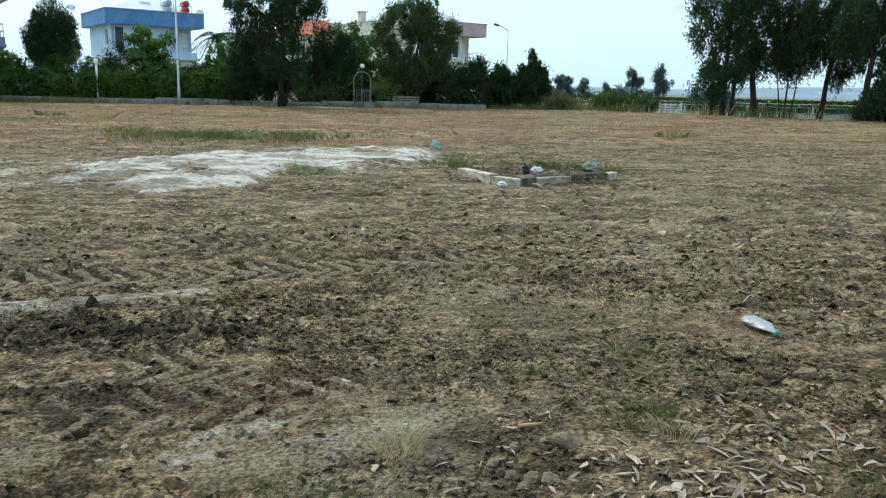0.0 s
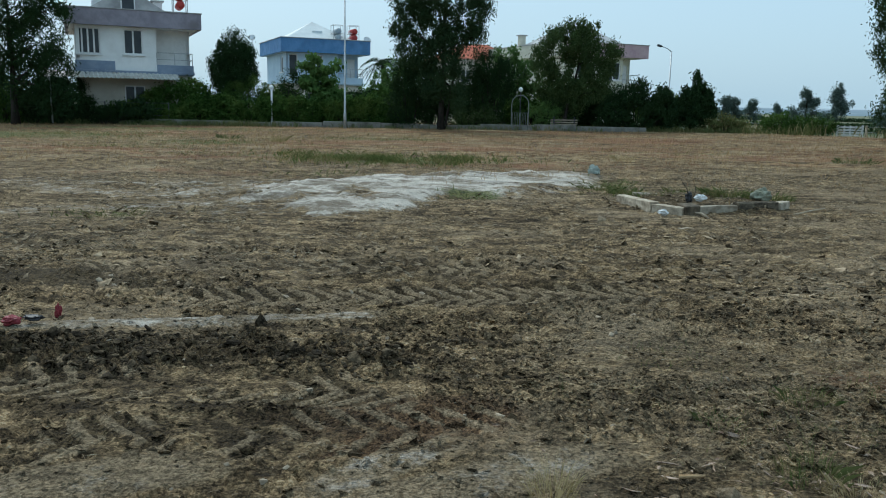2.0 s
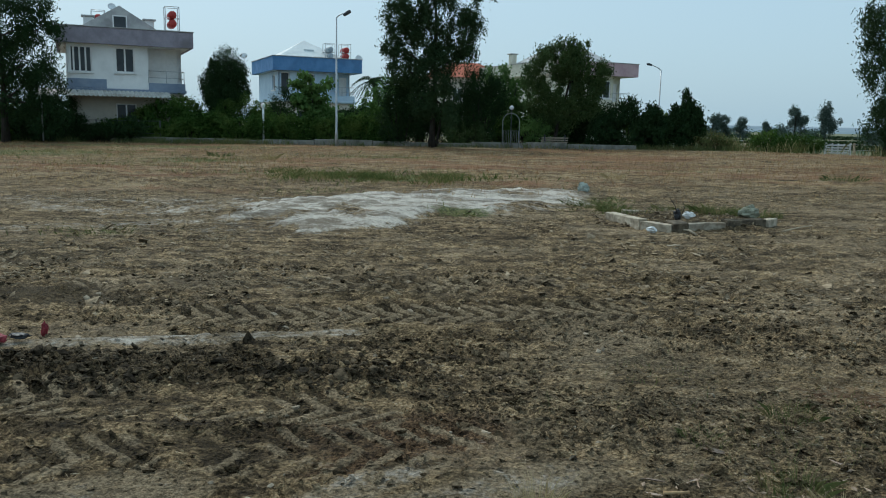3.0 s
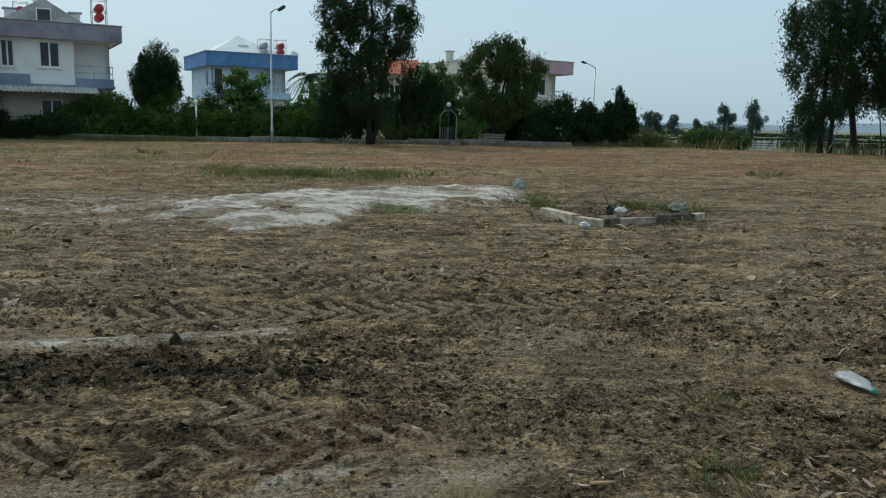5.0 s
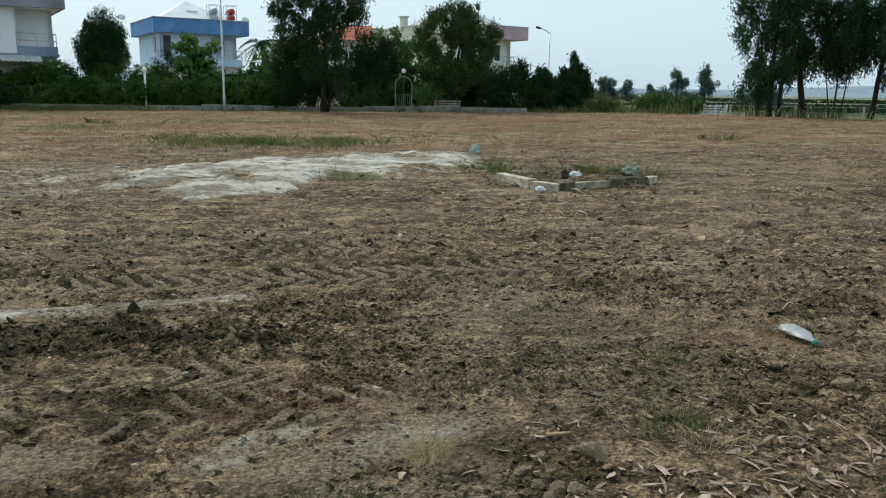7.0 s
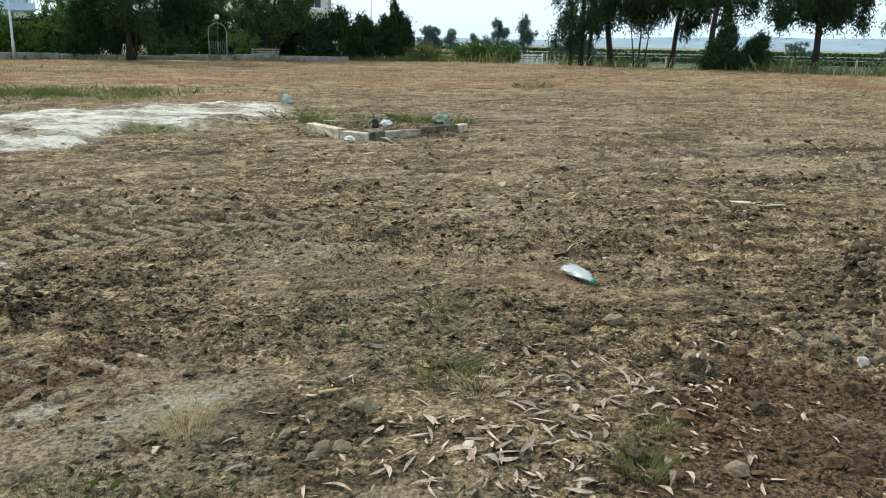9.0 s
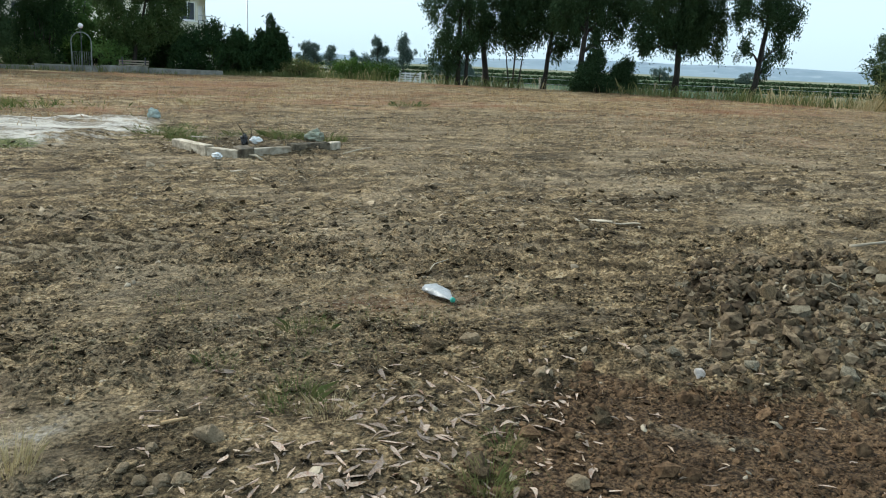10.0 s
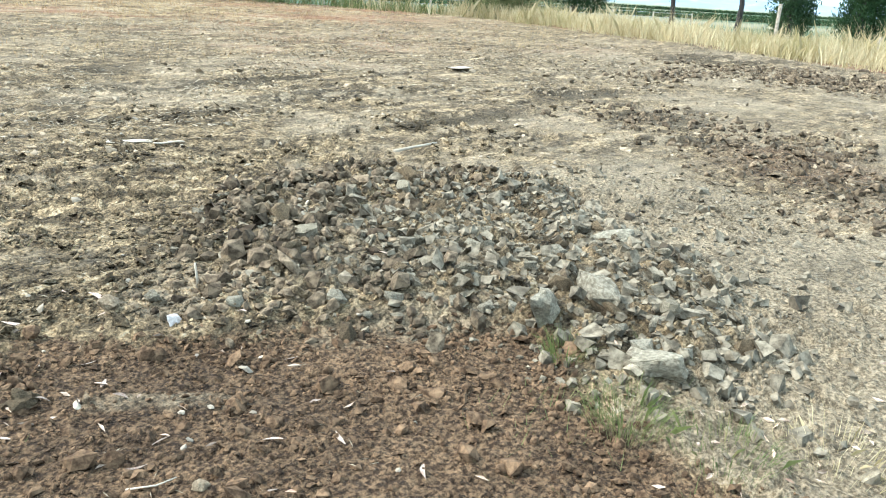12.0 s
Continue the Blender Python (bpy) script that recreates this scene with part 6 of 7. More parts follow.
shrub("low dark shrub along the villa's fence", (-25.6, 46.9), [(-0.8, 0, 0.6, 1.0, 0.5, 0.5), (0.8, 0, 0.7, 1.0, 0.5, 0.55), (2.2, 0, 0.9, 0.9, 0.5, 0.7)], M_DARKLEAF, 34, 40, (0.18, 0.06), (0.25, 0.25, 0.25), 0.2, 212)
# trees beyond the dry verge, past the bank
tree("eucalyptus with hanging foliage behind the dry verge", (39.4, 13.6), 7.0, [(-0.9, 0, 1.0, 0.7, 0.6, 0.9), (1.2, 0, 1.2, 0.9, 0.7, 1.1), (0.9, 0, 2.6, 1.0, 0.8, 1.2), (0, 0, 3.4, 1.2, 1.0, 1.4), (0.6, 0, 2.0, 0.8, 0.7, 1.0), (-0.7, 0, 2.2, 0.7, 0.6, 1.0), (0.2, 0, 5.2, 1.6, 1.3, 1.4)], 0.17, M_EUC, None, 44, 48, seed=83, **EUK)
tree("dark dense tree beyond the verge", (44.2, 12.0), 4.0, [(0, 0, 1.6, 1.5, 1.2, 1.3), (1.4, 0, 1.5, 1.2, 1.0, 1.2), (0.6, 0, 3.0, 1.5, 1.2, 1.2)], 0.16, M_DARKLEAF, None, 60, 46, (0.2, 0.06), seed=84)
tree("eucalyptus trunk and crown far behind the verge", (55.5, 27.5), 7.0, [(0, 0, 4.4, 1.6, 1.3, 1.4), (-0.9, 0, 3.4, 0.8, 0.7, 0.8), (0.5, 0, 6.2, 1.8, 1.4, 1.4)], 0.2, M_EUC, None, 40, 46, seed=85, **EUK)
tree("eucalyptus trunk and crown far behind the verge", (52.5, 21.5), 7.0, [(0.3, 0, 4.6, 1.5, 1.2, 1.4), (0.9, 0, 3.6, 0.7, 0.7, 0.8), (-0.5, 0, 6.0, 1.7, 1.3, 1.4)], 0.2, M_EUC, None, 40, 46, seed=86, **EUK)


def marker_post(x, y, height, label):
    thing("marker_post", label, "post", pose(x, y, float(base_z(x, y)) - 0.05), me=box_mesh("marker_post", [(-0.06, -0.06, 0, 0.06, 0.06, height)], M_CONCRETE, 0.012))


marker_post(37.6, 13.4, 1.9, "pale concrete post in the dry verge")
marker_post(33.9, 8.3, 0.9, "short white post in the dry verge")


# ---- the verge, fences and far country ----
def grass_stuff():
    r = np.random.default_rng(90)

    def stub(x, y):
        c = covers(x, y)
        return np.clip(c[4] * 0.9, 0, 1) * (beyond(x, y) < 0.5)
    v, f = blade_field(52000, (-32, 30), (13, 47), 0.11, 0.007, r, 0.6, stub)
    thing("field_stubble", "reddish dry mown stubble over the field", "stubble", kind="stuff", me=quick_mesh("field_stubble", v, f, M_STUBBLE))

    def green(x, y):
        return covers(x, y)[5] ** 1.3 * (0.04 + 0.96 * step(0.46, 0.6, fbm(x * 1.6, y * 2.2, 3, 29)))
    v, f = blade_field(60000, (-7.5, 1.5), (19.5, 25.5), 0.17, 0.009, r, 1.1, green)
    thing("green_grass", "strip of green grass behind the sand", "grass", kind="stuff", me=quick_mesh("green_grass", v, f, M_GREENGRASS))
    v, f = blade_field(60000, (-22, 8), (10, 38), 0.12, 0.008, r, 1.0, green)
    thing("green_grass", "patches of green grass in the field", "grass", kind="stuff", me=quick_mesh("green_grass", v, f, M_GREENGRASS))

    def verge(x, y):
        d = beyond(x, y)
        return step(-0.4, 0.6, d) * step(9, 4, d) * (x > 8) * step(0.25, 0.5, fbm(x * 0.4, y * 0.4, 3, 91)) * np.where(y > 30, 0.12, 1.0) * np.where(y < 27, step(0.3, 1.8, d), 1.0)
    v, f = blade_field(60000, (10, 48), (-8, 52), 0.62, 0.011, r, 0.4, verge)
    thing("tall_dry_grass", "tall yellow dry grass along the field's edge", "grass", kind="stuff", me=quick_mesh("tall_dry_grass", v, f, M_DRYGRASS))

    def bank(x, y):
        d = beyond(x, y)
        d = d + 2.2 * (fbm(x * 0.7, y * 0.7, 3, 98) - 0.5)
        return step(0.2, 2.2, d) * step(11, 6, d) * (0.25 + 0.75 * step(0.3, 0.55, fbm(x * 0.4, y * 0.4, 3, 94)))
    v, f = blade_field(50000, (22, 42), (-4, 27), 0.62, 0.011, r, 0.6, bank)
    v2, f2 = blade_field(60000, (22, 42), (-4, 27), 1.0, 0.009, r, 0.45, lambda x, y: bank(x, y) * step(0.5, 0.64, fbm(x * 0.8, y * 0.8, 3, 99)))
    v, f = np.concatenate((v, v2)), np.concatenate((f, f2 + len(v)))
    thing("tall_dry_grass", "tall straw-yellow grass on the bank", "grass", kind="stuff", me=quick_mesh("tall_dry_grass", v, f, M_DRYGRASS))

    def verge2(x, y):
        d = beyond(x, y)
        return step(-0.2, 0.8, d) * step(5, 2, d) * (x > 9) * (y > 27) * step(0.4, 0.6, fbm(x * 0.5, y * 0.5, 3, 92))
    v, f = blade_field(42000, (10, 40), (27, 52), 0.5, 0.014, r, 0.5, verge2)
    thing("verge_weeds", "green weeds under the eucalyptus row", "weeds", kind="stuff", me=quick_mesh("verge_weeds", v, f, M_WEED))

    def wallgrass(x, y):
        return step(45.0, 46.5, y) * step(0.35, 0.6, fbm(x * 0.6, y * 0.2, 3, 93))
    v, f = blade_field(18000, (-40, 12), (45.2, 47.6), 0.3, 0.014, r, 0.4, wallgrass)
    thing("wall_weeds", "dry weeds along the foot of the wall", "weeds", kind="stuff", me=quick_mesh("wall_weeds", v, f, M_REED))


grass_stuff()


def field_fence():
    """Pale posts with wires along the far lane."""
    t = thing("field_fence", "pale post and wire fence along far fields", "fence", kind="structure")
    pts = [(16 + 4.2 * i, 66 - 1.9 * i) for i in range(16)]
    for x, y in pts:
        part("fence_post", box_mesh("fence_post", [(-0.06, -0.06, -0.1, 0.06, 0.06, 1.0)], M_CONCRETE, 0.01), t, "", pose(x, y, float(base_z(x, y))))
    for k in (0.5, 0.9):
        part("wire", tube_mesh("wire", [([(x, y, float(base_z(x, y)) + k) for x, y in pts], 0.012)], M_METAL, 5), t)


field_fence()


def slatted_gate():
    t = thing("field_gate", "white slatted field gate between posts", "gate", pose(17.3, 47.9, float(base_z(17.3, 47.9)) - 0.02, 0, 0, -25))
    for x in (0, 1.25):
        part("gate_post", box_mesh("gate_post", [(x - 0.05, -0.05, 0, x + 0.05, 0.05, 0.85)], M_WHITEPAINT, 0.01), t)
    for k in range(5):
        part("slat", box_mesh("slat", [(0.06, -0.015, 0.12 + 0.14 * k, 1.19, 0.015, 0.2 + 0.14 * k)], M_WHITEPAINT, 0.006), t)
    for x in (0.3, 0.6, 0.9):
        part("brace", box_mesh("brace", [(x, 0.018, 0.08, x + 0.07, 0.04, 0.82)], M_WHITEPAINT, 0.006), t)


slatted_gate()


def crop_rows():
    """Low rows of green crops in the far fields."""
    r = np.random.default_rng(95)
    c, d = [], []
    for y0, dx, x0, x1, h in ((88, 0, 24, 140, 0.45), (128, 0, 20, 200, 0.5), (240, 0, 10, 380, 0.9)):
        n = int((x1 - x0) * 40)
        x = r.uniform(x0, x1, n)
        y = y0 - 0.42 * (x - x0) * 0.9 + r.normal(0, 0.6, n)
        z = base_z(x, y) + r.uniform(0, h, n)
        c.append(np.column_stack((x, y, z)))
        d.append(r.normal(size=(n, 3)))
    c, d = np.concatenate(c), np.concatenate(d)
    d /= np.linalg.norm(d, axis=1)[:, None]
    v, f = leaf_blades(c, d, 0.7, 0.4, 0.1, 96)
    thing("crop_rows", "far dark green rows of field crops", "crops", kind="stuff", me=quick_mesh("crop_rows", v, f, M_EUC))


crop_rows()


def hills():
    """Low ridge on the skyline, kilometres off, with haze painted in as blue-grey."""
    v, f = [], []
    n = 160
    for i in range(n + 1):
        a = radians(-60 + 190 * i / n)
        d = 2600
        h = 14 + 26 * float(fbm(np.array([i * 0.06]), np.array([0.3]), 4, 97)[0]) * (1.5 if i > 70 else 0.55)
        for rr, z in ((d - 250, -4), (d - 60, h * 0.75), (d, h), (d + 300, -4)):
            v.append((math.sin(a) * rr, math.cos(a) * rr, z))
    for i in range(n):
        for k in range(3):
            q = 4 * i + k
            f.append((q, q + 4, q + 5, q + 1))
    thing("hill_ridge", "low hills on the skyline, tinted blue-grey for haze", "hills", kind="structure", me=mesh_of("hill_ridge", v, f, M_HAZEHILL, True))


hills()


# ---- what lies in the field ----
def kerb_stones():
    """Cast kerb lengths set in an open ring round an old planting bed."""
    plain = "pale worn concrete kerb stone in a bed edge"
    runs = (((1.68, 14.18), (2.1, 12.97), plain, M_CONCRETE), ((2.11, 12.95), (2.52, 12.5), plain, M_CONCRETE), ((2.76, 12.74), (3.48, 13.05), plain, M_CONCRETE),
            ((3.49, 13.06), (4.24, 13.46), "broken dark concrete kerb stone with a chipped face", M_KERBDARK), ((4.26, 13.48), (4.5, 13.8), "white-topped short concrete kerb stone", M_CONCRETE))
    for i, (a, b, label, mat) in enumerate(runs):
        n = math.hypot(b[0] - a[0], b[1] - a[1]) - 0.012
        r = np.random.default_rng(400 + i)
        bm = bmesh.new()
        add_box(bm, 0, 0, -0.25, n, 0.15, 0.115)
        bmesh.ops.bevel(bm, geom=list(bm.edges), offset=0.012, segments=2, affect="EDGES", profile=0.5)
        bmesh.ops.subdivide_edges(bm, edges=[e for e in bm.edges if e.calc_length() > 0.1], cuts=4, use_grid_fill=True)
        for v in bm.verts:
            v.co += Vector((0, r.normal(0, 0.003), r.normal(0, 0.003)))
            if mat is M_KERBDARK and v.co.y < 0.07 and v.co.z > -0.05 and v.co.x > n * 0.15:
                k = 0.5 + 0.5 * noise.noise(Vector((v.co.x * 6, 0, 3)))
                v.co.y += 0.035 * k
                v.co.z -= 0.02 * k * (v.co.z > 0.05)
        thing("kerb_stone", label, "kerb stone", pose(*a, float(base_z(*a)) + (0.05 if mat is M_KERBDARK else 0.01), r.uniform(-2, 2), r.uniform(-1, 1), math.degrees(math.atan2(b[1] - a[1], b[0] - a[0]))), "kerb stones of the bed", me=finish("kerb_stone", bm, mat))
    thing("kerb_stone", "half buried concrete kerb stone behind the bed", "kerb stone", pose(2.05, 15.0, gz(2.05, 15.0) - 0.12, 0, 2, -3), "kerb stones of the bed", me=box_mesh("kerb_stone", (0.8, 0.13, 0.2), M_CONCRETE, 0.012))
    bm = bmesh.new()
    add_box(bm, -0.12, -0.16, -0.1, 0.12, 0.16, 0.15)
    thing("concrete_block", "brown concrete block set at the kerb's corner", "block", pose(2.64, 12.66, float(base_z(2.64, 12.66)) + 0.02, 3, -3, 12), me=finish("concrete_block", bm, M_KERBDARK, 0.014))


kerb_stones()


def hull_stone(name, seed, material, squash=0.7, points=13):
    """An angular broken stone of unit size, the hull of a few points."""
    r = np.random.default_rng(seed)
    bm = bmesh.new()
    p = r.normal(size=(points, 3))
    p /= np.linalg.norm(p, axis=1)[:, None]
    p *= r.uniform(0.75, 1.1, points)[:, None] * np.array([1.0, r.uniform(0.65, 0.95), squash])
    for q in p:
        bm.verts.new(q)
    out = bmesh.ops.convex_hull(bm, input=list(bm.verts))
    drop = [e for e in out["geom_interior"] if isinstance(e, bmesh.types.BMVert)]
    bmesh.ops.delete(bm, geom=drop, context="VERTS")
    bmesh.ops.recalc_face_normals(bm, faces=list(bm.faces))
    return finish(name, bm, material)


def lump(name, seed, material, squash=0.65, rough=0.22, sub=2):
    """A crumbly clod or rounded stone of unit size."""
    bm = bmesh.new()
    bmesh.ops.create_icosphere(bm, subdivisions=sub, radius=1)
    off = Vector((seed * 3.7, seed * 1.3, seed * 0.7))
    for v in bm.verts:
        d = 1 + rough * 2 * noise.noise(v.co * 1.1 + off) + rough * 0.9 * noise.noise(v.co * 2.7 + off)
        v.co = Vector((v.co.x * d, v.co.y * d * 0.85, v.co.z * d * squash))
    return finish(name, bm, material, smooth=rough < 0.15)


def lay(name, label, category, x, y, size, me, sink=0.35, turn=None, group="", tilt=0.0, stretch=(1, 1, 1)):
    r = np.random.default_rng(int(abs(x * 977 + y * 613) * 10))
    ob = thing(name, label, category, pose(x, y, gz(x, y) + size * stretch[2] * (0.62 - sink), r.uniform(-tilt, tilt), r.uniform(-tilt, tilt), r.uniform(0, 360) if turn is None else turn), group, me=me)
    ob.scale = (size * stretch[0], size * stretch[1], size * stretch[2])
    return ob


CLOD_ME = [lump("clod", 500 + i, M_CLOD, 0.7, 0.42, 3) for i in range(5)]
BIG_ME = [hull_stone("stone", 520 + i, M_PALE, 0.7, 14) for i in range(3)]
TAN_ME = [hull_stone("stone", 530 + i, M_TANSTONE, 0.6, 20) for i in range(3)]
WHITE_ME = hull_stone("stone", 540, M_WHITESTONE, 0.6, 14)
BOULDER_ME = [hull_stone("boulder", 560 + i, M_PALE, 0.7, 17) for i in range(5)]


def chip(me, seed, amount):
    """Breaks up the flat faces of a boulder."""
    bm = bmesh.new()
    bm.from_mesh(me)
    bmesh.ops.subdivide_edges(bm, edges=list(bm.edges), cuts=3, use_grid_fill=True)
    for v in bm.verts:
        v.co += v.normal * amount * (noise.noise(v.co * 2.2 + Vector((seed, 0, 0))) + 0.6 * noise.noise(v.co * 6 + Vector((0, seed, 0))))
    bm.to_mesh(me)
    bm.free()


for i, me in enumerate(BOULDER_ME):
    chip(me, i * 3.1, 0.12)
for i, me in enumerate(BIG_ME + TAN_ME + [WHITE_ME]):
    chip(me, i * 2.3, 0.1)

for x, y, s in ((2.6, 9.88, 0.075), (3.31, 7.63, 0.07), (1.19, 4.95, 0.05), (3.9, 5.32, 0.055), (2.13, 2.66, 0.11), (1.87, 4.54, 0.085), (2.95, 2.98, 0.11), (4.56, 3.63, 0.14), (4.68, 3.52, 0.13), (2.46, 4.07, 0.12), (4.4, 3.75, 0.1)):
    lay("soil_clod", "large dark crumbling clod of soil", "clod", x, y, s * 0.55, CLOD_ME[int(x * 7) % 5], group="large soil clods")
for x, y, s in ((1.1, 3.3, 0.085), (0.72, 3.14, 0.045), (0.95, 2.98, 0.05), (0.83, 2.93, 0.035), (2.52, 2.47, 0.06), (0.88, 3.0, 0.05), (0.79, 3.02, 0.04), (0.85, 3.29, 0.035), (0.1, 5.7, 0.065), (2.75, 2.85, 0.035), (2.73, 4.12, 0.09), (3.61, 3.6, 0.07), (3.17, 2.04, 0.035), (2.9, 3.49, 0.07)):
    lay("field_stone", "rounded tan field stone lying on soil", "stone", x, y, s, TAN_ME[int(x * 9) % 3], group="field stones")
for x, y, s in ((4.04, 3.15, 0.055), (4.45, 2.85, 0.065), (4.7, 2.68, 0.065), (4.9, 2.4, 0.055), (4.99, 2.28, 0.06), (4.51, 2.67, 0.04), (4.84, 2.54, 0.045), (5.07, 2.17, 0.05), (3.82, 3.55, 0.05),
                (5.95, 2.52, 0.075), (5.67, 2.06, 0.085), (5.13, 1.45, 0.08), (5.45, 1.55, 0.07), (5.2, 1.62, 0.05), (5.55, 1.9, 0.06), (5.05, 1.72, 0.045), (5.3, 1.32, 0.055)):
    lay("pale_stone", "pale grey-green broken stone in the rubble", "stone", x, y, s, BIG_ME[int(x * 50) % 3], 0.15, group="pale rubble stones", tilt=20)
lay("white_stone", "small white stone beside the rubble", "stone", 3.74, 3.22, 0.055, WHITE_ME, 0.1)
lay("white_stone", "small white stone with a grey side", "stone", 3.86, 3.2, 0.035, WHITE_ME, 0.1)
for i, (x, y, s, st) in enumerate(((5.12, 2.02, 0.19, (1.1, 0.85, 0.8)), (5.46, 1.9, 0.18, (1.2, 0.75, 0.85)), (5.06, 1.34, 0.17, (1.2, 0.8, 0.75)), (6.5, 2.45, 0.19, (1.3, 0.7, 0.4)))):
    lay("boulder", "angular pale grey boulder at the rubble's edge", "boulder", x, y, s, BOULDER_ME[i], 0.2, (20, 60, 100, -25)[i], "boulders", 8, st)


def rubble_heap():
    """Heap of broken grey lumps dug up beside the bare patch."""
    heap = thing("rubble_heap", "heap of broken grey and brown rubble on soil", "rubble", pose(0, 0, 0))
    kinds = [hull_stone("stone", 600 + i, M_RUBBLE if i % 4 else M_CLOD, 0.72, 12 + i) for i in range(9)] + [hull_stone("stone", 620 + i, M_CLOD, 0.75, 11) for i in range(3)]
    r = np.random.default_rng(33)
    n = 0
    while n < 300:
        x, y = r.uniform(3.4, 8.0), r.uniform(0.9, 5.6)
        d = float(inside(RUBBLE, np.array([x]), np.array([y]))[0])
        if d < -0.3 or (d < 0.1 and r.uniform() > 0.35):
            continue
        s = float(np.clip(r.lognormal(-3.15, 0.4), 0.022, 0.11))
        grey = r.uniform() < (0.05 + 0.55 * float(step(4.3, 5.4, x)) * float(step(4.4, 2.6, y)))
        me = kinds[r.integers(0, 9)] if grey else kinds[9 + r.integers(0, 3)]
        ob = part("stone", me, heap, "", pose(x, y, gz(x, y) + s * 0.3, r.uniform(-30, 30), r.uniform(-30, 30), r.uniform(0, 360)))
        ob.scale = (s, s, s)
        n += 1


rubble_heap()

BLOCK = np.array([(a, b, c) for c in (-1, 1) for b in (-1, 1) for a in (-1, 1)], dtype=float)
BLOCK_FACES = np.array([(0, 2, 3), (0, 3, 1), (4, 5, 7), (4, 7, 6), (0, 1, 5), (0, 5, 4), (2, 6, 7), (2, 7, 3), (0, 4, 6), (0, 6, 2), (1, 3, 7), (1, 7, 5)])
BASE12 = np.array([(0, 0, 1), (0.894, 0, 0.447), (0.276, 0.851, 0.447), (-0.724, 0.526, 0.447), (-0.724, -0.526, 0.447), (0.276, -0.851, 0.447), (0.724, 0.526, -0.447), (-0.276, 0.851, -0.447), (-0.894, 0, -0.447), (-0.276, -0.851, -0.447), (0.724, -0.526, -0.447)])
FACE12 = np.array([(0, 1, 2), (0, 2, 3), (0, 3, 4), (0, 4, 5), (0, 5, 1), (1, 6, 2), (2, 7, 3), (3, 8, 4), (4, 9, 5), (5, 10, 1), (6, 7, 2), (7, 8, 3), (8, 9, 4), (9, 10, 5), (10, 6, 1)])
BASE6 = np.array([(1, 0, 0), (0, 1, 0), (-1, 0, 0), (0, -1, 0), (0, 0, 1), (0, 0, -0.6)], dtype=float)
FACE6 = np.array([(0, 1, 4), (1, 2, 4), (2, 3, 4), (3, 0, 4), (1, 0, 5), (2, 1, 5), (3, 2, 5), (0, 3, 5)])


def crumb_mesh(name, x, y, size, material, r, flat=0.55, fine=True, block=False):
    """Many small lumps lying on the ground, joined."""
    base, face = (BLOCK, BLOCK_FACES) if block else (BASE12, FACE12) if fine else (BASE6, FACE6)
    n, k = len(x), len(base)
    v = base[None] * (r.uniform(0.25, 1.0, (n, k, 3)) if block else r.uniform(0.55, 1.3, (n, k, 1)))
    v = v * (size[:, None] * r.uniform(0.7, 1.45, (n, 3)) * np.array([1, 1, flat]))[:, None, :]
    tip, roll = r.normal(0, 0.45, (n, 1)), r.normal(0, 0.45, (n, 1))
    vy, vz = v[:, :, 1] * np.cos(tip) - v[:, :, 2] * np.sin(tip), v[:, :, 1] * np.sin(tip) + v[:, :, 2] * np.cos(tip)
    vx, vz = v[:, :, 0] * np.cos(roll) + vz * np.sin(roll), vz * np.cos(roll) - v[:, :, 0] * np.sin(roll)
    v = np.stack((vx, vy, vz), axis=2)
    a = r.uniform(0, 2 * math.pi, n)
    c, s = np.cos(a)[:, None], np.sin(a)[:, None]
    vx, vy = v[:, :, 0] * c - v[:, :, 1] * s, v[:, :, 0] * s + v[:, :, 1] * c
    z = ground_z(x, y) + size * flat * 0.25
    v = np.stack((vx + x[:, None], vy + y[:, None], v[:, :, 2] + z[:, None]), axis=2).reshape(-1, 3)
    f = (face[None] + (np.arange(n) * k)[:, None, None]).reshape(-1, 3)
    me = quick_mesh(name, v, f, material)
    if material is M_LOOSE:
        put_covers(me, x, y, k)
    return me


def scatter(n, xs, ys, keep, r):
    x, y = r.uniform(*xs, n), r.uniform(*ys, n)
    k = keep(x, y) > r.uniform(0, 1, n)
    return x[k], y[k]


def rough_share(x, y):
    """How cloddy the ground is: much in the ridge and the ruts' shoulders, little on trodden ground."""
    ridge, rub, brown = roughness(x, y)
    p = step(0.38, 0.62, fbm(x * 0.9, y * 1.3, 4, 4)) * 0.75 + 0.14
    p = np.maximum(p, ridge)
    for a, b, wide in FLAT:
        s, c, n = along(a, b, x, y)
        p = p * (1 - 0.93 * step(wide * 0.9, wide * 0.4, np.abs(c)) * step(-0.2, 0.4, s) * step(n + 0.2, n - 0.4, s))
    for a, b, wide, deep in RUTS:
        s, c, n = along(a, b, x, y)
        p = p * (1 - 0.8 * deep * step(wide * 0.6, wide * 0.4, np.abs(c)) * step(0, 0.3, s) * step(n, n - 0.3, s))
    return p * (1 - 0.85 * brown) * (1 - step(-0.3, 0.4, inside(SAND, x, y)))


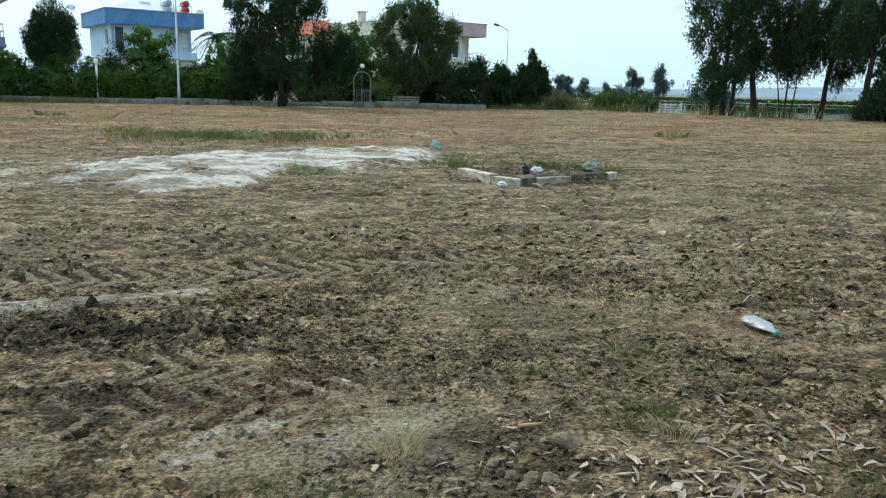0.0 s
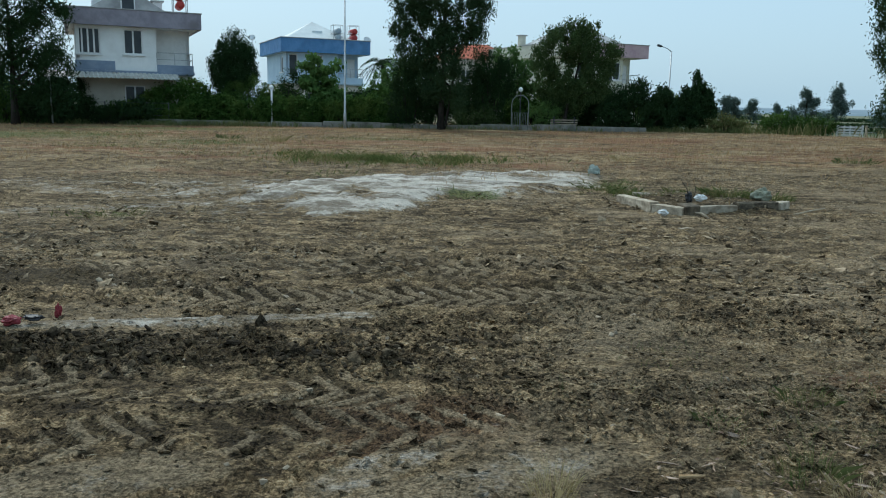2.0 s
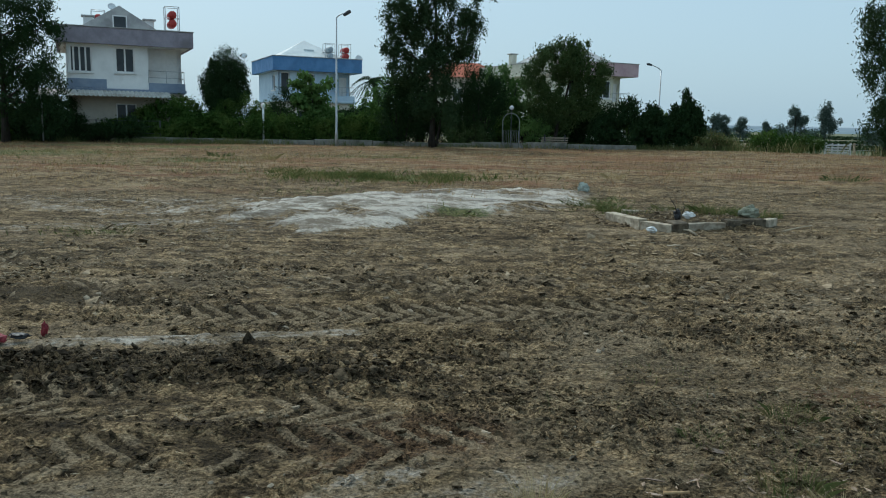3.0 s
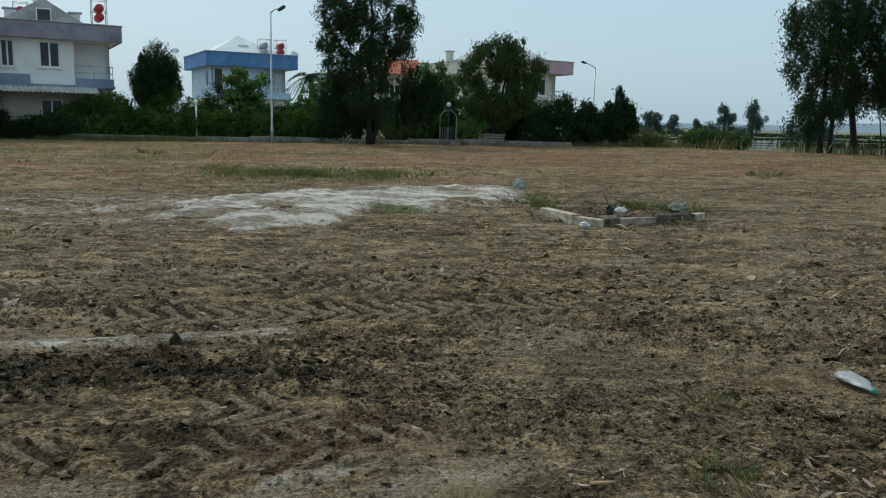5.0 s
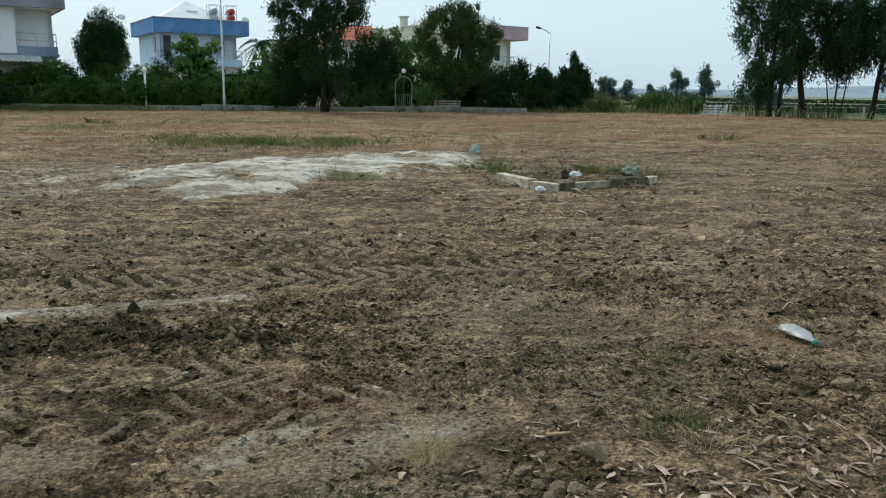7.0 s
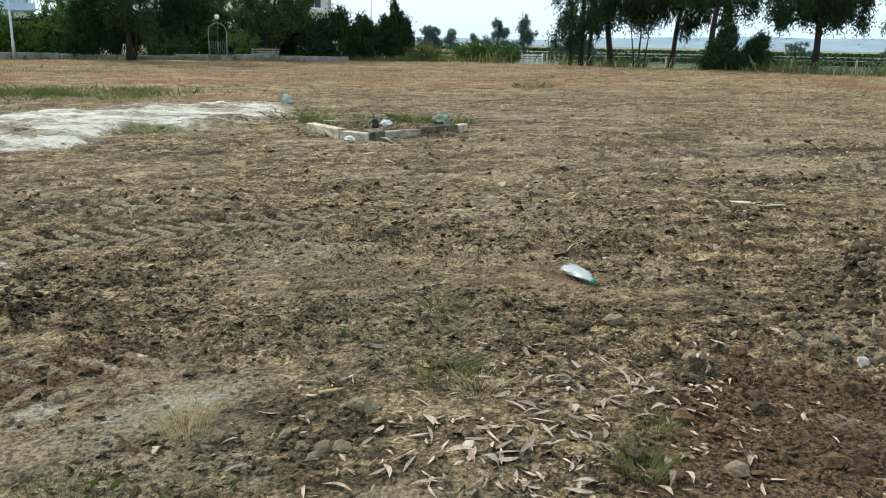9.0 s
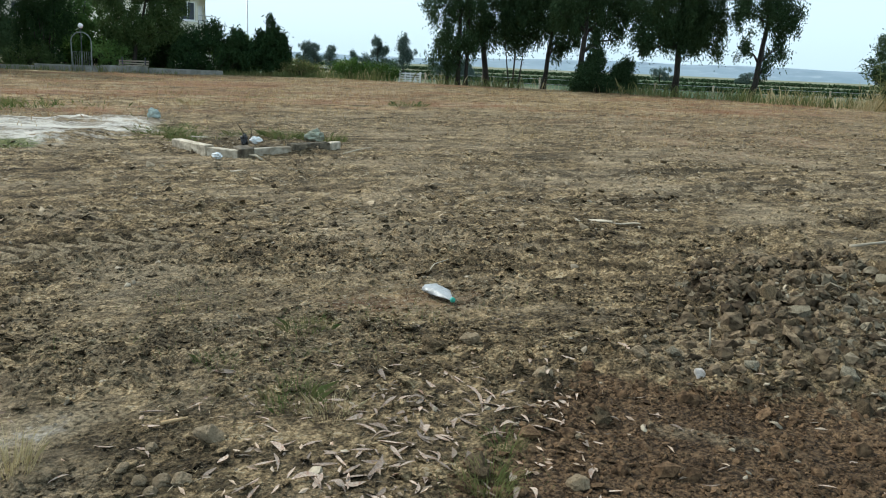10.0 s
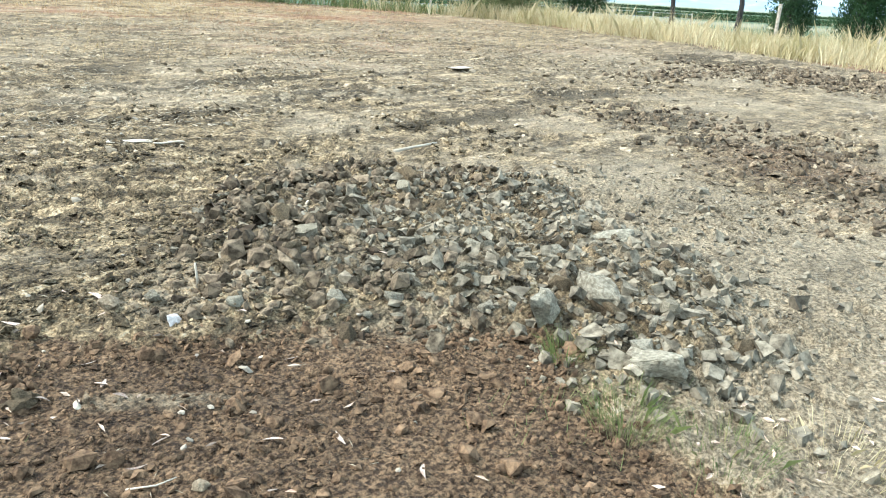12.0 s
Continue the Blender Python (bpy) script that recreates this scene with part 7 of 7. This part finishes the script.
def soil_crumbs():
    r = np.random.default_rng(34)
    x, y = scatter(64000, (-3.6, 6.5), (1.7, 7.2), lambda x, y: np.maximum(rough_share(x, y) ** 1.3, 0.14) * step(9.5, 4.5, np.hypot(x, y)) * (np.abs(x - 0.9) < 1.2 + 0.62 * y), r)
    thing("soil_crumbs", "small crumbs of dry brown soil", "soil", kind="stuff", me=crumb_mesh("soil_crumbs", x, y, np.clip(r.lognormal(-4.45, 0.55, len(x)), 0.004, 0.035), M_LOOSE, r, 0.42, False))
    x, y = scatter(15000, (-5.5, 9.5), (1.5, 9.0), lambda x, y: rough_share(x, y) ** 1.4, r)
    thing("soil_lumps", "fist-sized lumps of brown soil", "soil", kind="stuff", me=crumb_mesh("soil_lumps", x, y, np.clip(r.lognormal(-3.95, 0.45, len(x)), 0.01, 0.06), M_LOOSE, r, 0.45))
    x, y = scatter(21000, (-11, 20), (6.8, 20), lambda x, y: rough_share(x, y) * step(21, 9, y), r)
    thing("far_lumps", "lumps of brown soil over the field", "soil", kind="stuff", me=crumb_mesh("far_lumps", x, y, np.clip(r.lognormal(-3.75, 0.45, len(x)), 0.012, 0.07), M_DRYCLOD, r, 0.3, False))
    x, y = scatter(16000, (9, 30), (-3, 14), lambda x, y: rough_share(x, y) * (beyond(x, y) < -0.5), r)
    thing("far_lumps", "lumps of brown soil near the bank", "soil", kind="stuff", me=crumb_mesh("far_lumps", x, y, np.clip(r.lognormal(-3.8, 0.45, len(x)), 0.012, 0.07), M_DRYCLOD, r, 0.3, False))

    def thrown(x, y):
        return np.clip(sum(np.exp(-(((x - px) / rx) ** 2 + ((y - py) / ry) ** 2)) for px, py, rx, ry in ((12.4, 5.0, 0.9, 1.3), (11.6, 3.4, 1.2, 1.0), (10.4, 2.3, 1.1, 0.8), (9.4, 1.5, 0.9, 0.5), (21.8, 6.2, 1.6, 2.4), (18.5, 8.2, 1.8, 0.6))), 0, 1)
    x, y = scatter(17000, (8, 26), (0.5, 11), thrown, r)
    thing("far_clods", "dark brown clods thrown up beside tyre ruts", "soil", kind="stuff", me=crumb_mesh("far_clods", x, y, np.clip(r.lognormal(-3.75, 0.5, len(x)) * (1 + 0.05 * (x - 8)), 0.012, 0.1), M_CLODS, r, 0.7))

    def dark(x, y):
        return roughness(x, y)[0]
    x, y = scatter(15000, (-6.5, 0.6), (4.4, 6.4), lambda x, y: dark(x, y) ** 1.3 * (0.08 + 0.92 * step(0.38, 0.6, fbm(x * 1.6, y * 2.8, 3, 46))), r)
    thing("ridge_clods", "dark moist clods thrown up in a ridge", "soil", kind="stuff", me=crumb_mesh("ridge_clods", x, y, np.clip(r.lognormal(-4.3, 0.55, len(x)), 0.006, 0.055), M_CLODDARK, r, 0.5))

    def red(x, y):
        b = roughness(x, y)[2]
        return b * (0.25 + 0.75 * step(0.42, 0.6, fbm(x * 1.6, y * 1.6, 3, 44))) * np.where(inside(BROWN, x, y) < 0.35, 1.0, 0.55)
    x, y = scatter(17000, (1.5, 5.4), (0.4, 3.7), red, r)
    thing("red_crumbs", "red-brown crumbs over the bare patch", "soil", kind="stuff", me=crumb_mesh("red_crumbs", x, y, np.clip(r.lognormal(-4.75, 0.45, len(x)), 0.004, 0.03), M_RUSTCLOD, r, 0.7, False))
    x, y = scatter(11000, (1.5, 5.4), (-0.2, 3.7), lambda x, y: roughness(x, y)[2] * (np.clip(np.where(np.abs(inside(BROWN, x, y)) < 0.22, 0.8, 0.04 + 0.4 * step(0.5, 0.62, fbm(x * 1.8, y * 1.8, 3, 47))) + 0.9 * np.exp(-(((x - 4.62) / 0.28) ** 2 + ((y - 1.8) / 0.5) ** 2)), 0, 1)), r)
    thing("red_lumps", "red-brown lumps along the bare patch", "soil", kind="stuff", me=crumb_mesh("red_lumps", x, y, np.clip(r.lognormal(-4.45, 0.55, len(x)), 0.006, 0.05), M_RUSTCLOD, r, 0.75))

    def grey(x, y):
        return step(-0.5, 0.2, inside(RUBBLE, x, y)) + 0.14 * step(-0.4, 0.4, inside(GRAVEL, x, y)) + 0.9 * np.exp(-(((x - 5.15) / 0.45) ** 2 + ((y - 1.6) / 0.6) ** 2))
    def soft_east(x, y):
        return step(4.4, 5.6, x + 0.8 * (fbm(x * 2, y * 2, 2, 45) - 0.5)) * step(5.2, 3.2, y)
    x, y = scatter(6000, (3.4, 7.8), (2.2, 5.8), lambda x, y: step(-0.5, 0.2, inside(RUBBLE, x, y)) * (1 - soft_east(x, y)), r)
    thing("heap_clods", "dark brown clods mixed into the rubble", "soil", kind="stuff", me=crumb_mesh("heap_clods", x, y, np.clip(r.lognormal(-3.8, 0.55, len(x)), 0.008, 0.075), M_CLODS, r, 0.8))
    x, y = scatter(19000, (3.4, 9.5), (-0.6, 5.8), lambda x, y: np.clip(grey(x, y), 0, 1) * (0.12 + 0.88 * soft_east(x, y)), r)
    thing("rubble_gravel", "grey gravel and broken bits round the heap", "gravel", kind="stuff", me=crumb_mesh("rubble_gravel", x, y, np.clip(r.lognormal(-4.15, 0.6, len(x)), 0.006, 0.055), M_RUBBLES, r, 0.75, block=True))
    x, y = scatter(420, (-4, 9), (1.6, 9), lambda x, y: 0 * x + 1, r)
    thing("pale_pebbles", "small pale pebbles strewn over the soil", "pebbles", kind="stuff", me=crumb_mesh("pale_pebbles", x, y, np.clip(r.lognormal(-4.2, 0.45, len(x)), 0.006, 0.03), M_PEBBLE, r))


soil_crumbs()


def leaf_mesh(name, seed, material):
    """A long curled gum leaf of unit length."""
    r = np.random.default_rng(seed)
    curl, bow, wide = r.uniform(-0.1, 0.16), r.uniform(-0.12, 0.12), r.uniform(0.1, 0.2)
    v, f = [], []
    n = 7
    for i in range(n):
        t = i / (n - 1)
        w = wide * math.sin(math.pi * min(1, t * 1.05 + 0.02)) ** 0.8 * 0.5 + 0.004
        x, yb, z = t - 0.5, bow * math.sin(math.pi * t), curl * math.sin(math.pi * t) + 0.02
        v += [(x, yb - w, z + w * 0.55), (x, yb, z), (x, yb + w, z + w * 0.55)]
    for i in range(n - 1):
        for k in range(2):
            q = 3 * i + k
            f.append((q, q + 3, q + 4, q + 1))
    return mesh_of(name, v, f, material, True)


def leaf_litter():
    r = np.random.default_rng(35)
    litter = thing("leaf_litter", "dry tan and pinkish gum leaves strewn on soil", "leaf litter", pose(0, 0, 0))
    kinds = [leaf_mesh("leaf", 700 + i, M_LEAFDRY) for i in range(7)]
    n = 0
    spots = [(2.0, 2.95, 0.42, 0.42), (1.55, 2.6, 0.4, 0.35), (2.5, 3.2, 0.35, 0.3), (1.2, 3.1, 0.45, 0.35), (3.2, 2.1, 0.8, 0.6), (2.2, 3.6, 0.6, 0.4)]
    while n < 290:
        cx, cy, sx, sy = spots[r.choice(6, p=(0.3, 0.24, 0.16, 0.14, 0.08, 0.08))]
        x, y = r.normal(cx, sx), r.normal(cy, sy)
        if not (0.2 < x < 5.5 and 1.4 < y < 5):
            continue
        s = r.uniform(0.06, 0.14)
        ob = part("leaf", kinds[r.integers(0, 7)], litter, "", pose(x, y, gz(x, y) + 0.008, r.uniform(-18, 18), r.uniform(-14, 14), r.uniform(0, 360)))
        ob.scale = (s, s * r.uniform(0.7, 1.5), s * r.uniform(0.6, 1.4))
        n += 1
    x, y = scatter(1900, (0.0, 6.2), (-0.2, 5.2), lambda x, y: np.clip(np.exp(-(((x - 1.9) / 1.3) ** 2 + ((y - 2.8) / 0.9) ** 2)) + 0.5 * np.exp(-(((x - 5.0) / 0.6) ** 2 + ((y - 0.7) / 0.6) ** 2)) + 0.03, 0, 1), r)
    c = np.column_stack((x, y, ground_z(x, y) + 0.014))
    a = r.uniform(0, 2 * math.pi, len(x))
    v, f = leaf_blades(c, np.column_stack((np.cos(a), np.sin(a), r.normal(0, 0.12, len(x)))), 0.055, 0.017, 0.05, 36)
    thing("leaf_scraps", "small scraps of dry leaves on the soil", "leaf litter", kind="stuff", me=quick_mesh("leaf_scraps", v, f, M_LEAFDRYS))


leaf_litter()


def straw_scraps():
    r = np.random.default_rng(37)

    def dense(x, y):
        p = 0.05 + 0.9 * np.exp(-(((x - 2.6) / 1.0) ** 2 + ((y - 5.0) / 0.55) ** 2)) + 0.8 * np.exp(-(((x - 0.3) / 0.6) ** 2 + ((y - 5.2) / 0.35) ** 2)) + 0.3 * np.exp(-(((x - 1.6) / 1.2) ** 2 + ((y - 4.0) / 0.7) ** 2))
        return np.clip(p, 0, 1) * step(0.3, 0.6, fbm(x * 1.4, y * 1.4, 3, 38)) * (1 - 0.8 * roughness(x, y)[1]) * (1 - 0.9 * step(3.6, 4.8, x) * step(6.5, 4.5, y))
    x, y = scatter(160000, (-5, 10), (1.5, 9), dense, r)
    c = np.column_stack((x, y, ground_z(x, y) + 0.012))
    a = r.uniform(0, 2 * math.pi, len(x))
    v, f = leaf_blades(c, np.column_stack((np.cos(a), np.sin(a), r.normal(0, 0.1, len(x)))), 0.055, 0.003, 0.05, 39)
    x, y = scatter(46000, (-10, 22), (7.5, 22), lambda x, y: 0.6 * step(0.35, 0.6, fbm(x * 0.6, y * 0.9, 3, 38)) * (1 - step(-0.3, 0.4, inside(SAND, x, y))), r)
    c2 = np.column_stack((x, y, ground_z(x, y) + 0.02))
    a = r.uniform(0, 2 * math.pi, len(x))
    v2, f2 = leaf_blades(c2, np.column_stack((np.cos(a), np.sin(a), r.normal(0, 0.25, len(x)))), 0.11, 0.012, 0.0, 40)
    thing("far_straw", "dry straw strewn over the middle field", "straw", kind="stuff", me=quick_mesh("far_straw", v2, f2, M_STRAW))
    thing("straw_scraps", "scraps of dry straw strewn over the soil", "straw", kind="stuff", me=quick_mesh("straw_scraps", v, f, M_STRAW))


straw_scraps()


def weed_tufts():
    spots = ((1.54, 3.59, 0.16, 0.16, M_WEED, 110, "green and dry weed tuft on bare soil"), (1.68, 3.4, 0.13, 0.13, M_DRYGRASS, 55, "dry grass tuft on bare soil"), (0.3, 3.28, 0.24, 0.1, M_DRYGRASS, 70, "dry grass tuft on bare soil"), (-0.13, 2.77, 0.15, 0.2, M_GREENGRASS, 130, "green and reddish grass tuft on trodden soil"), (0.38, 2.75, 0.11, 0.13, M_WEED, 70, "low green weed tuft on bare soil"),
             (1.85, 4.62, 0.13, 0.16, M_WEED, 120, "low green weed tuft on bare soil"), (2.35, 2.85, 0.13, 0.09, M_WEED, 60, "low green weed tuft on bare soil"), (2.12, 2.54, 0.2, 0.1, M_GREENGRASS, 90, "fresh green grass tuft beside a clod"),
             (1.25, 4.2, 0.1, 0.14, M_WEED, 80, "low green weed tuft on bare soil"), (4.66, 1.25, 0.24, 0.16, M_GREENGRASS, 130, "fresh green grass tuft beside the rubble"), (4.95, 1.75, 0.2, 0.1, M_GREENGRASS, 70, "fresh green grass tuft beside the rubble"),
             (4.75, 0.85, 0.13, 0.22, M_WEED, 80, "dry grass tuft on bare soil"), (5.1, 0.55, 0.16, 0.24, M_DRYGRASS, 60, "green and dry weed tuft on bare soil"), (1.5, 15.6, 0.11, 0.7, M_WEED, 420, "green grass beside the white sand"),
             (-0.95, 14.5, 0.1, 0.5, M_WEED, 420, "green grass in the white sand"), (-6.2, 11.4, 0.13, 0.6, M_WEED, 160, "dry grass tuft beside the white sand"), (3.7, 14.6, 0.26, 0.45, M_WEED, 420, "green weeds in the old planting bed"), (4.5, 14.9, 0.2, 0.4, M_WEED, 240, "green weeds in the old planting bed"), (3.2, 15.3, 0.2, 0.6, M_WEED, 260, "green and dry weeds in the old planting bed"), (1.55, 16.3, 0.17, 0.5, M_WEED, 320, "green grass beside the white sand"), (2.0, 15.4, 0.17, 0.35, M_WEED, 220, "green grass beside the kerb"),
             (2.2, 14.4, 0.13, 0.3, M_WEED, 90, "dry weeds in the old planting bed"), (9.5, 24.5, 0.3, 0.6, M_REED, 160, "tall weed tuft in the stubble"), (-12.5, 33, 0.35, 0.5, M_REED, 160, "tall weed tuft in the stubble"),
             (-9.8, 31, 0.45, 0.3, M_DRYGRASS, 120, "tall dry weed in the stubble"), (2.9, 24, 0.35, 0.3, M_DRYGRASS, 70, "tall weed tuft in the stubble"))
    for i, (x, y, h, s, m, n, label) in enumerate(spots):
        t = thing("weed_tuft", label, "weeds", pose(x, y, gz(x, y)), kind="stuff", me=tuft_mesh("weed_tuft", n * 3, h * 0.75, s, m, 800 + i, 0.0013, 0.8) if y < 8 else tuft_mesh("weed_tuft", n * 2, h * 0.75, s, m, 800 + i, 0.0032, 1.1))


weed_tufts()


def sprouts():
    """Low thin grass coming up between straw and leaves."""
    r = np.random.default_rng(52)

    def where(x, y):
        p = 0.0
        for px, py, rx, ry, a in ((1.75, 4.3, 0.55, 0.4, 1.0), (1.5, 3.65, 0.35, 0.25, 1.0), (2.5, 4.8, 0.7, 0.4, 0.7), (0.9, 4.6, 0.5, 0.3, 0.6), (2.2, 2.6, 0.3, 0.2, 0.8), (4.7, 1.2, 0.4, 0.5, 0.8), (1.3, 5.4, 0.5, 0.3, 0.5)):
            p = np.maximum(p, a * np.exp(-(((x - px) / rx) ** 2 + ((y - py) / ry) ** 2)))
        return p * step(0.35, 0.6, fbm(x * 5, y * 5, 3, 53))
    x, y = scatter(22000, (0.2, 5.5), (0.4, 6.2), where, r)
    n = len(x)
    a, h = r.uniform(0, 2 * math.pi, n), 0.075 * r.uniform(0.3, 1.3, n)
    foot = np.column_stack((x, y, ground_z(x, y) - 0.005))
    w = np.column_stack((-np.sin(a), np.cos(a), 0 * a)) * 0.0016
    tip = foot + np.column_stack((np.cos(a) * h * 0.9, np.sin(a) * h * 0.9, h))
    v = np.stack((foot - w, foot + w, tip), axis=1).reshape(-1, 3)
    thing("sprouting_grass", "thin green and dry sprouts between straw and leaves", "grass", kind="stuff", me=quick_mesh("sprouting_grass", v, np.arange(3 * n).reshape(-1, 3), M_WEED))


sprouts()


def crushed_bottle():
    """A big crushed drinks bottle lying on its side, neck to the field's corner."""
    x, y = 2.89, 5.02
    t = thing("plastic_bottle", "crushed clear plastic bottle lying on straw", "bottle", pose(x, y, gz(x, y) + 0.035, 0, 3, -80))
    n = 20
    v, f = [], []
    prof = [(-0.165, 0.012), (-0.16, 0.036), (-0.12, 0.058), (-0.06, 0.064), (0.0, 0.058), (0.06, 0.045), (0.11, 0.028), (0.14, 0.017), (0.165, 0.014), (0.168, 0.004)]
    for px, pr in prof:
        for k in range(n):
            a = 2 * math.pi * k / n
            d = 1 + 0.55 * noise.noise(Vector((px * 22, math.cos(a) * 1.4, math.sin(a) * 1.4)))
            v.append((px, 1.25 * pr * d * math.cos(a), 0.42 * pr * d * math.sin(a)))
    for i in range(len(prof) - 1):
        for k in range(n):
            f.append((i * n + k, i * n + (k + 1) % n, (i + 1) * n + (k + 1) % n, (i + 1) * n + k))
    f.append(tuple(range(n - 1, -1, -1)))
    part("bottle_body", mesh_of("bottle_body", v, f, M_BOTTLE, True), t)
    part("cap", lathe("cap", [(0.002, 0.0), (0.018, 0.0), (0.019, 0.018), (0.002, 0.02)], M_GREENPLASTIC, 14), t, "green screw cap", pose(0.168, 0, 0, 0, 90, 0))


crushed_bottle()


def crumpled(name, label, category, x, y, z, size, material, seed, stretch=(1, 1, 1), turn=0):
    bm = bmesh.new()
    bmesh.ops.create_icosphere(bm, subdivisions=3, radius=1)
    for v in bm.verts:
        p = v.co.copy()
        d = 1 + 0.5 * noise.noise(p * 1.7 + Vector((seed, 0, 0))) + 0.25 * noise.noise(p * 4 + Vector((0, seed, 0)))
        v.co = Vector((p.x * d * stretch[0], p.y * d * stretch[1], p.z * d * stretch[2])) * size
    return thing(name, label, category, pose(x, y, z, 0, 0, turn), me=finish(name, bm, material))


crumpled("black_bag", "crumpled black plastic bag in the bed", "bag", 2.74, 13.3, gz(2.74, 13.3) + 0.1, 0.075, M_BLACKPLASTIC, 3, (0.8, 0.8, 1.15))
crumpled("white_jug", "dirty white plastic jug in the bed", "jug", 2.93, 13.3, gz(2.93, 13.3) + 0.1, 0.07, M_WHITEPLASTIC, 5, (1.35, 0.7, 0.75))
crumpled("paper_cup", "crushed white cup before the kerb", "cup", 2.2, 12.4, gz(2.2, 12.4) + 0.05, 0.055, M_WHITEPLASTIC, 7, (1.2, 0.9, 0.8))
crumpled("plastic_bag", "faded pale teal plastic bag beside white sand", "bag", 1.6, 18.5, gz(1.6, 18.5) + 0.09, 0.13, M_PALETEAL, 9, (1.0, 0.6, 0.95))
crumpled("garden_net", "crumpled faded green garden net in the bed", "net", 4.05, 13.95, gz(4.05, 13.95) + 0.08, 0.13, M_NET, 11, (1.3, 0.8, 0.9), 10)


crumpled("plastic_scrap", "crumpled dark red plastic scrap on soil", "plastic scrap", -3.78, 5.45, gz(-3.78, 5.45) + 0.04, 0.055, M_REDPLASTIC, 15, (1.3, 0.8, 0.7))
crumpled("plastic_scrap", "small torn teal plastic scrap among dry leaves", "plastic scrap", 4.47, 0.7, gz(4.47, 0.7) + 0.01, 0.014, M_GREENPLASTIC, 21, (1.3, 0.8, 0.6))
crumpled("black_scrap", "crumpled black plastic scrap on soil", "plastic scrap", -3.64, 5.52, gz(-3.64, 5.52) + 0.05, 0.06, M_BLACKPLASTIC, 17, (1.3, 0.7, 0.4))
crumpled("plastic_scrap", "upright torn strip of red plastic on soil", "plastic scrap", -3.59, 5.78, gz(-3.59, 5.78) + 0.05, 0.055, M_REDPLASTIC, 19, (0.45, 0.35, 1.3))


def stick(label, pts, radius, material=None, name="stick"):
    v, f = [], []
    p0 = Vector(pts[0])
    tube(v, f, [Vector(p) - p0 for p in pts], [radius * (1 - 0.4 * i / (len(pts) - 1)) for i in range(len(pts))], 6)
    return thing(name, label, "stick", pose(*p0), me=mesh_of(name, v, f, material or M_PALEWOOD, True))


def on(x, y, up=0.015):
    return (x, y, gz(x, y) + up)


stick("thin bent dry stick on straw", [on(2.97, 5.56, 0.02), on(3.1, 5.66, 0.05), on(3.3, 5.86, 0.03)], 0.006)
stick("long pale stick lying beyond the rubble", [on(7.5, 5.55, 0.02), on(7.8, 5.6, 0.03), on(8.2, 5.63, 0.02)], 0.02)
stick("upright dry twig in the old bed", [on(2.82, 13.7, 0.0), (2.78, 13.7, gz(2.82, 13.7) + 0.2), (2.68, 13.7, gz(2.82, 13.7) + 0.34)], 0.008, M_BARK)
stick("forked dry twig in the old bed", [on(2.88, 13.7, 0.0), (2.93, 13.7, gz(2.88, 13.7) + 0.16), (2.9, 13.7, gz(2.88, 13.7) + 0.27)], 0.006, M_BARK)
stick("short pale stick leaning on the kerb", [on(2.86, 12.32, 0.02), on(2.78, 12.42, 0.05), on(2.7, 12.5, 0.08)], 0.02)
stick("grey stick beside the kerb's end", [on(4.3, 12.9, 0.02), on(4.6, 13.1, 0.06), on(4.95, 13.5, 0.03)], 0.015)
stick("small pale stick standing in rubble", [on(4.06, 3.51, 0.0), on(4.05, 3.52, 0.16)], 0.009)
stick("short orange-brown stick on soil", [on(0.9, 3.48, 0.02), on(1.02, 3.49, 0.025)], 0.011, M_TWIG)
stick("thin pale twig on the bare patch", [on(2.98, 2.2, 0.01), on(3.06, 2.14, 0.02), on(3.14, 2.15, 0.01)], 0.004)


def board(label, x, y, length, width, turn, name="board"):
    bm = bmesh.new()
    add_box(bm, -length / 2, -width / 2, 0, length / 2, width / 2, 0.012)
    bmesh.ops.subdivide_edges(bm, edges=[e for e in bm.edges if abs((e.verts[0].co - e.verts[1].co).x) > length * 0.5], cuts=5)
    for v in bm.verts:
        v.co.z += 0.008 * math.sin(v.co.x / length * 5) + 0.005
        v.co.y *= 1 - 0.5 * max(0, v.co.x / length)
    thing(name, label, "board", pose(x, y, gz(x, y) + 0.01, 0, 2, turn), me=finish(name, bm, M_PALEWOOD, 0.003))


board("bent pale strip of wood on the soil", 5.6, 7.25, 0.42, 0.12, -25)
board("thin pale splinter beside a bent strip", 5.9, 7.05, 0.3, 0.035, -12)
board("weathered pale board far in the field", 14.0, 10.4, 0.6, 0.25, 10)
board("white chip before the kerb", 2.33, 11.3, 0.16, 0.07, 5, "chip")


def single_clods():
    """The clods that lie singly on the nearest ground."""
    r = np.random.default_rng(51)
    kinds = [lump("clod", 640 + i, M_CLOD, 0.7, 0.5, 1) for i in range(6)]
    n = 0
    while n < 290:
        x, y = r.uniform(-2.6, 4.2), r.uniform(2.0, 6.2)
        if float(rough_share(np.array([x]), np.array([y]))[0]) < r.uniform(0.1, 0.9):
            continue
        s = float(np.clip(r.lognormal(-3.85, 0.35), 0.014, 0.038))
        ob = part("clod", kinds[n % 6], ground, "", pose(x, y, gz(x, y) + s * 0.2, r.uniform(-25, 25), r.uniform(-25, 25), r.uniform(0, 360)))
        ob.scale = (s, s, s)
        n += 1


single_clods()
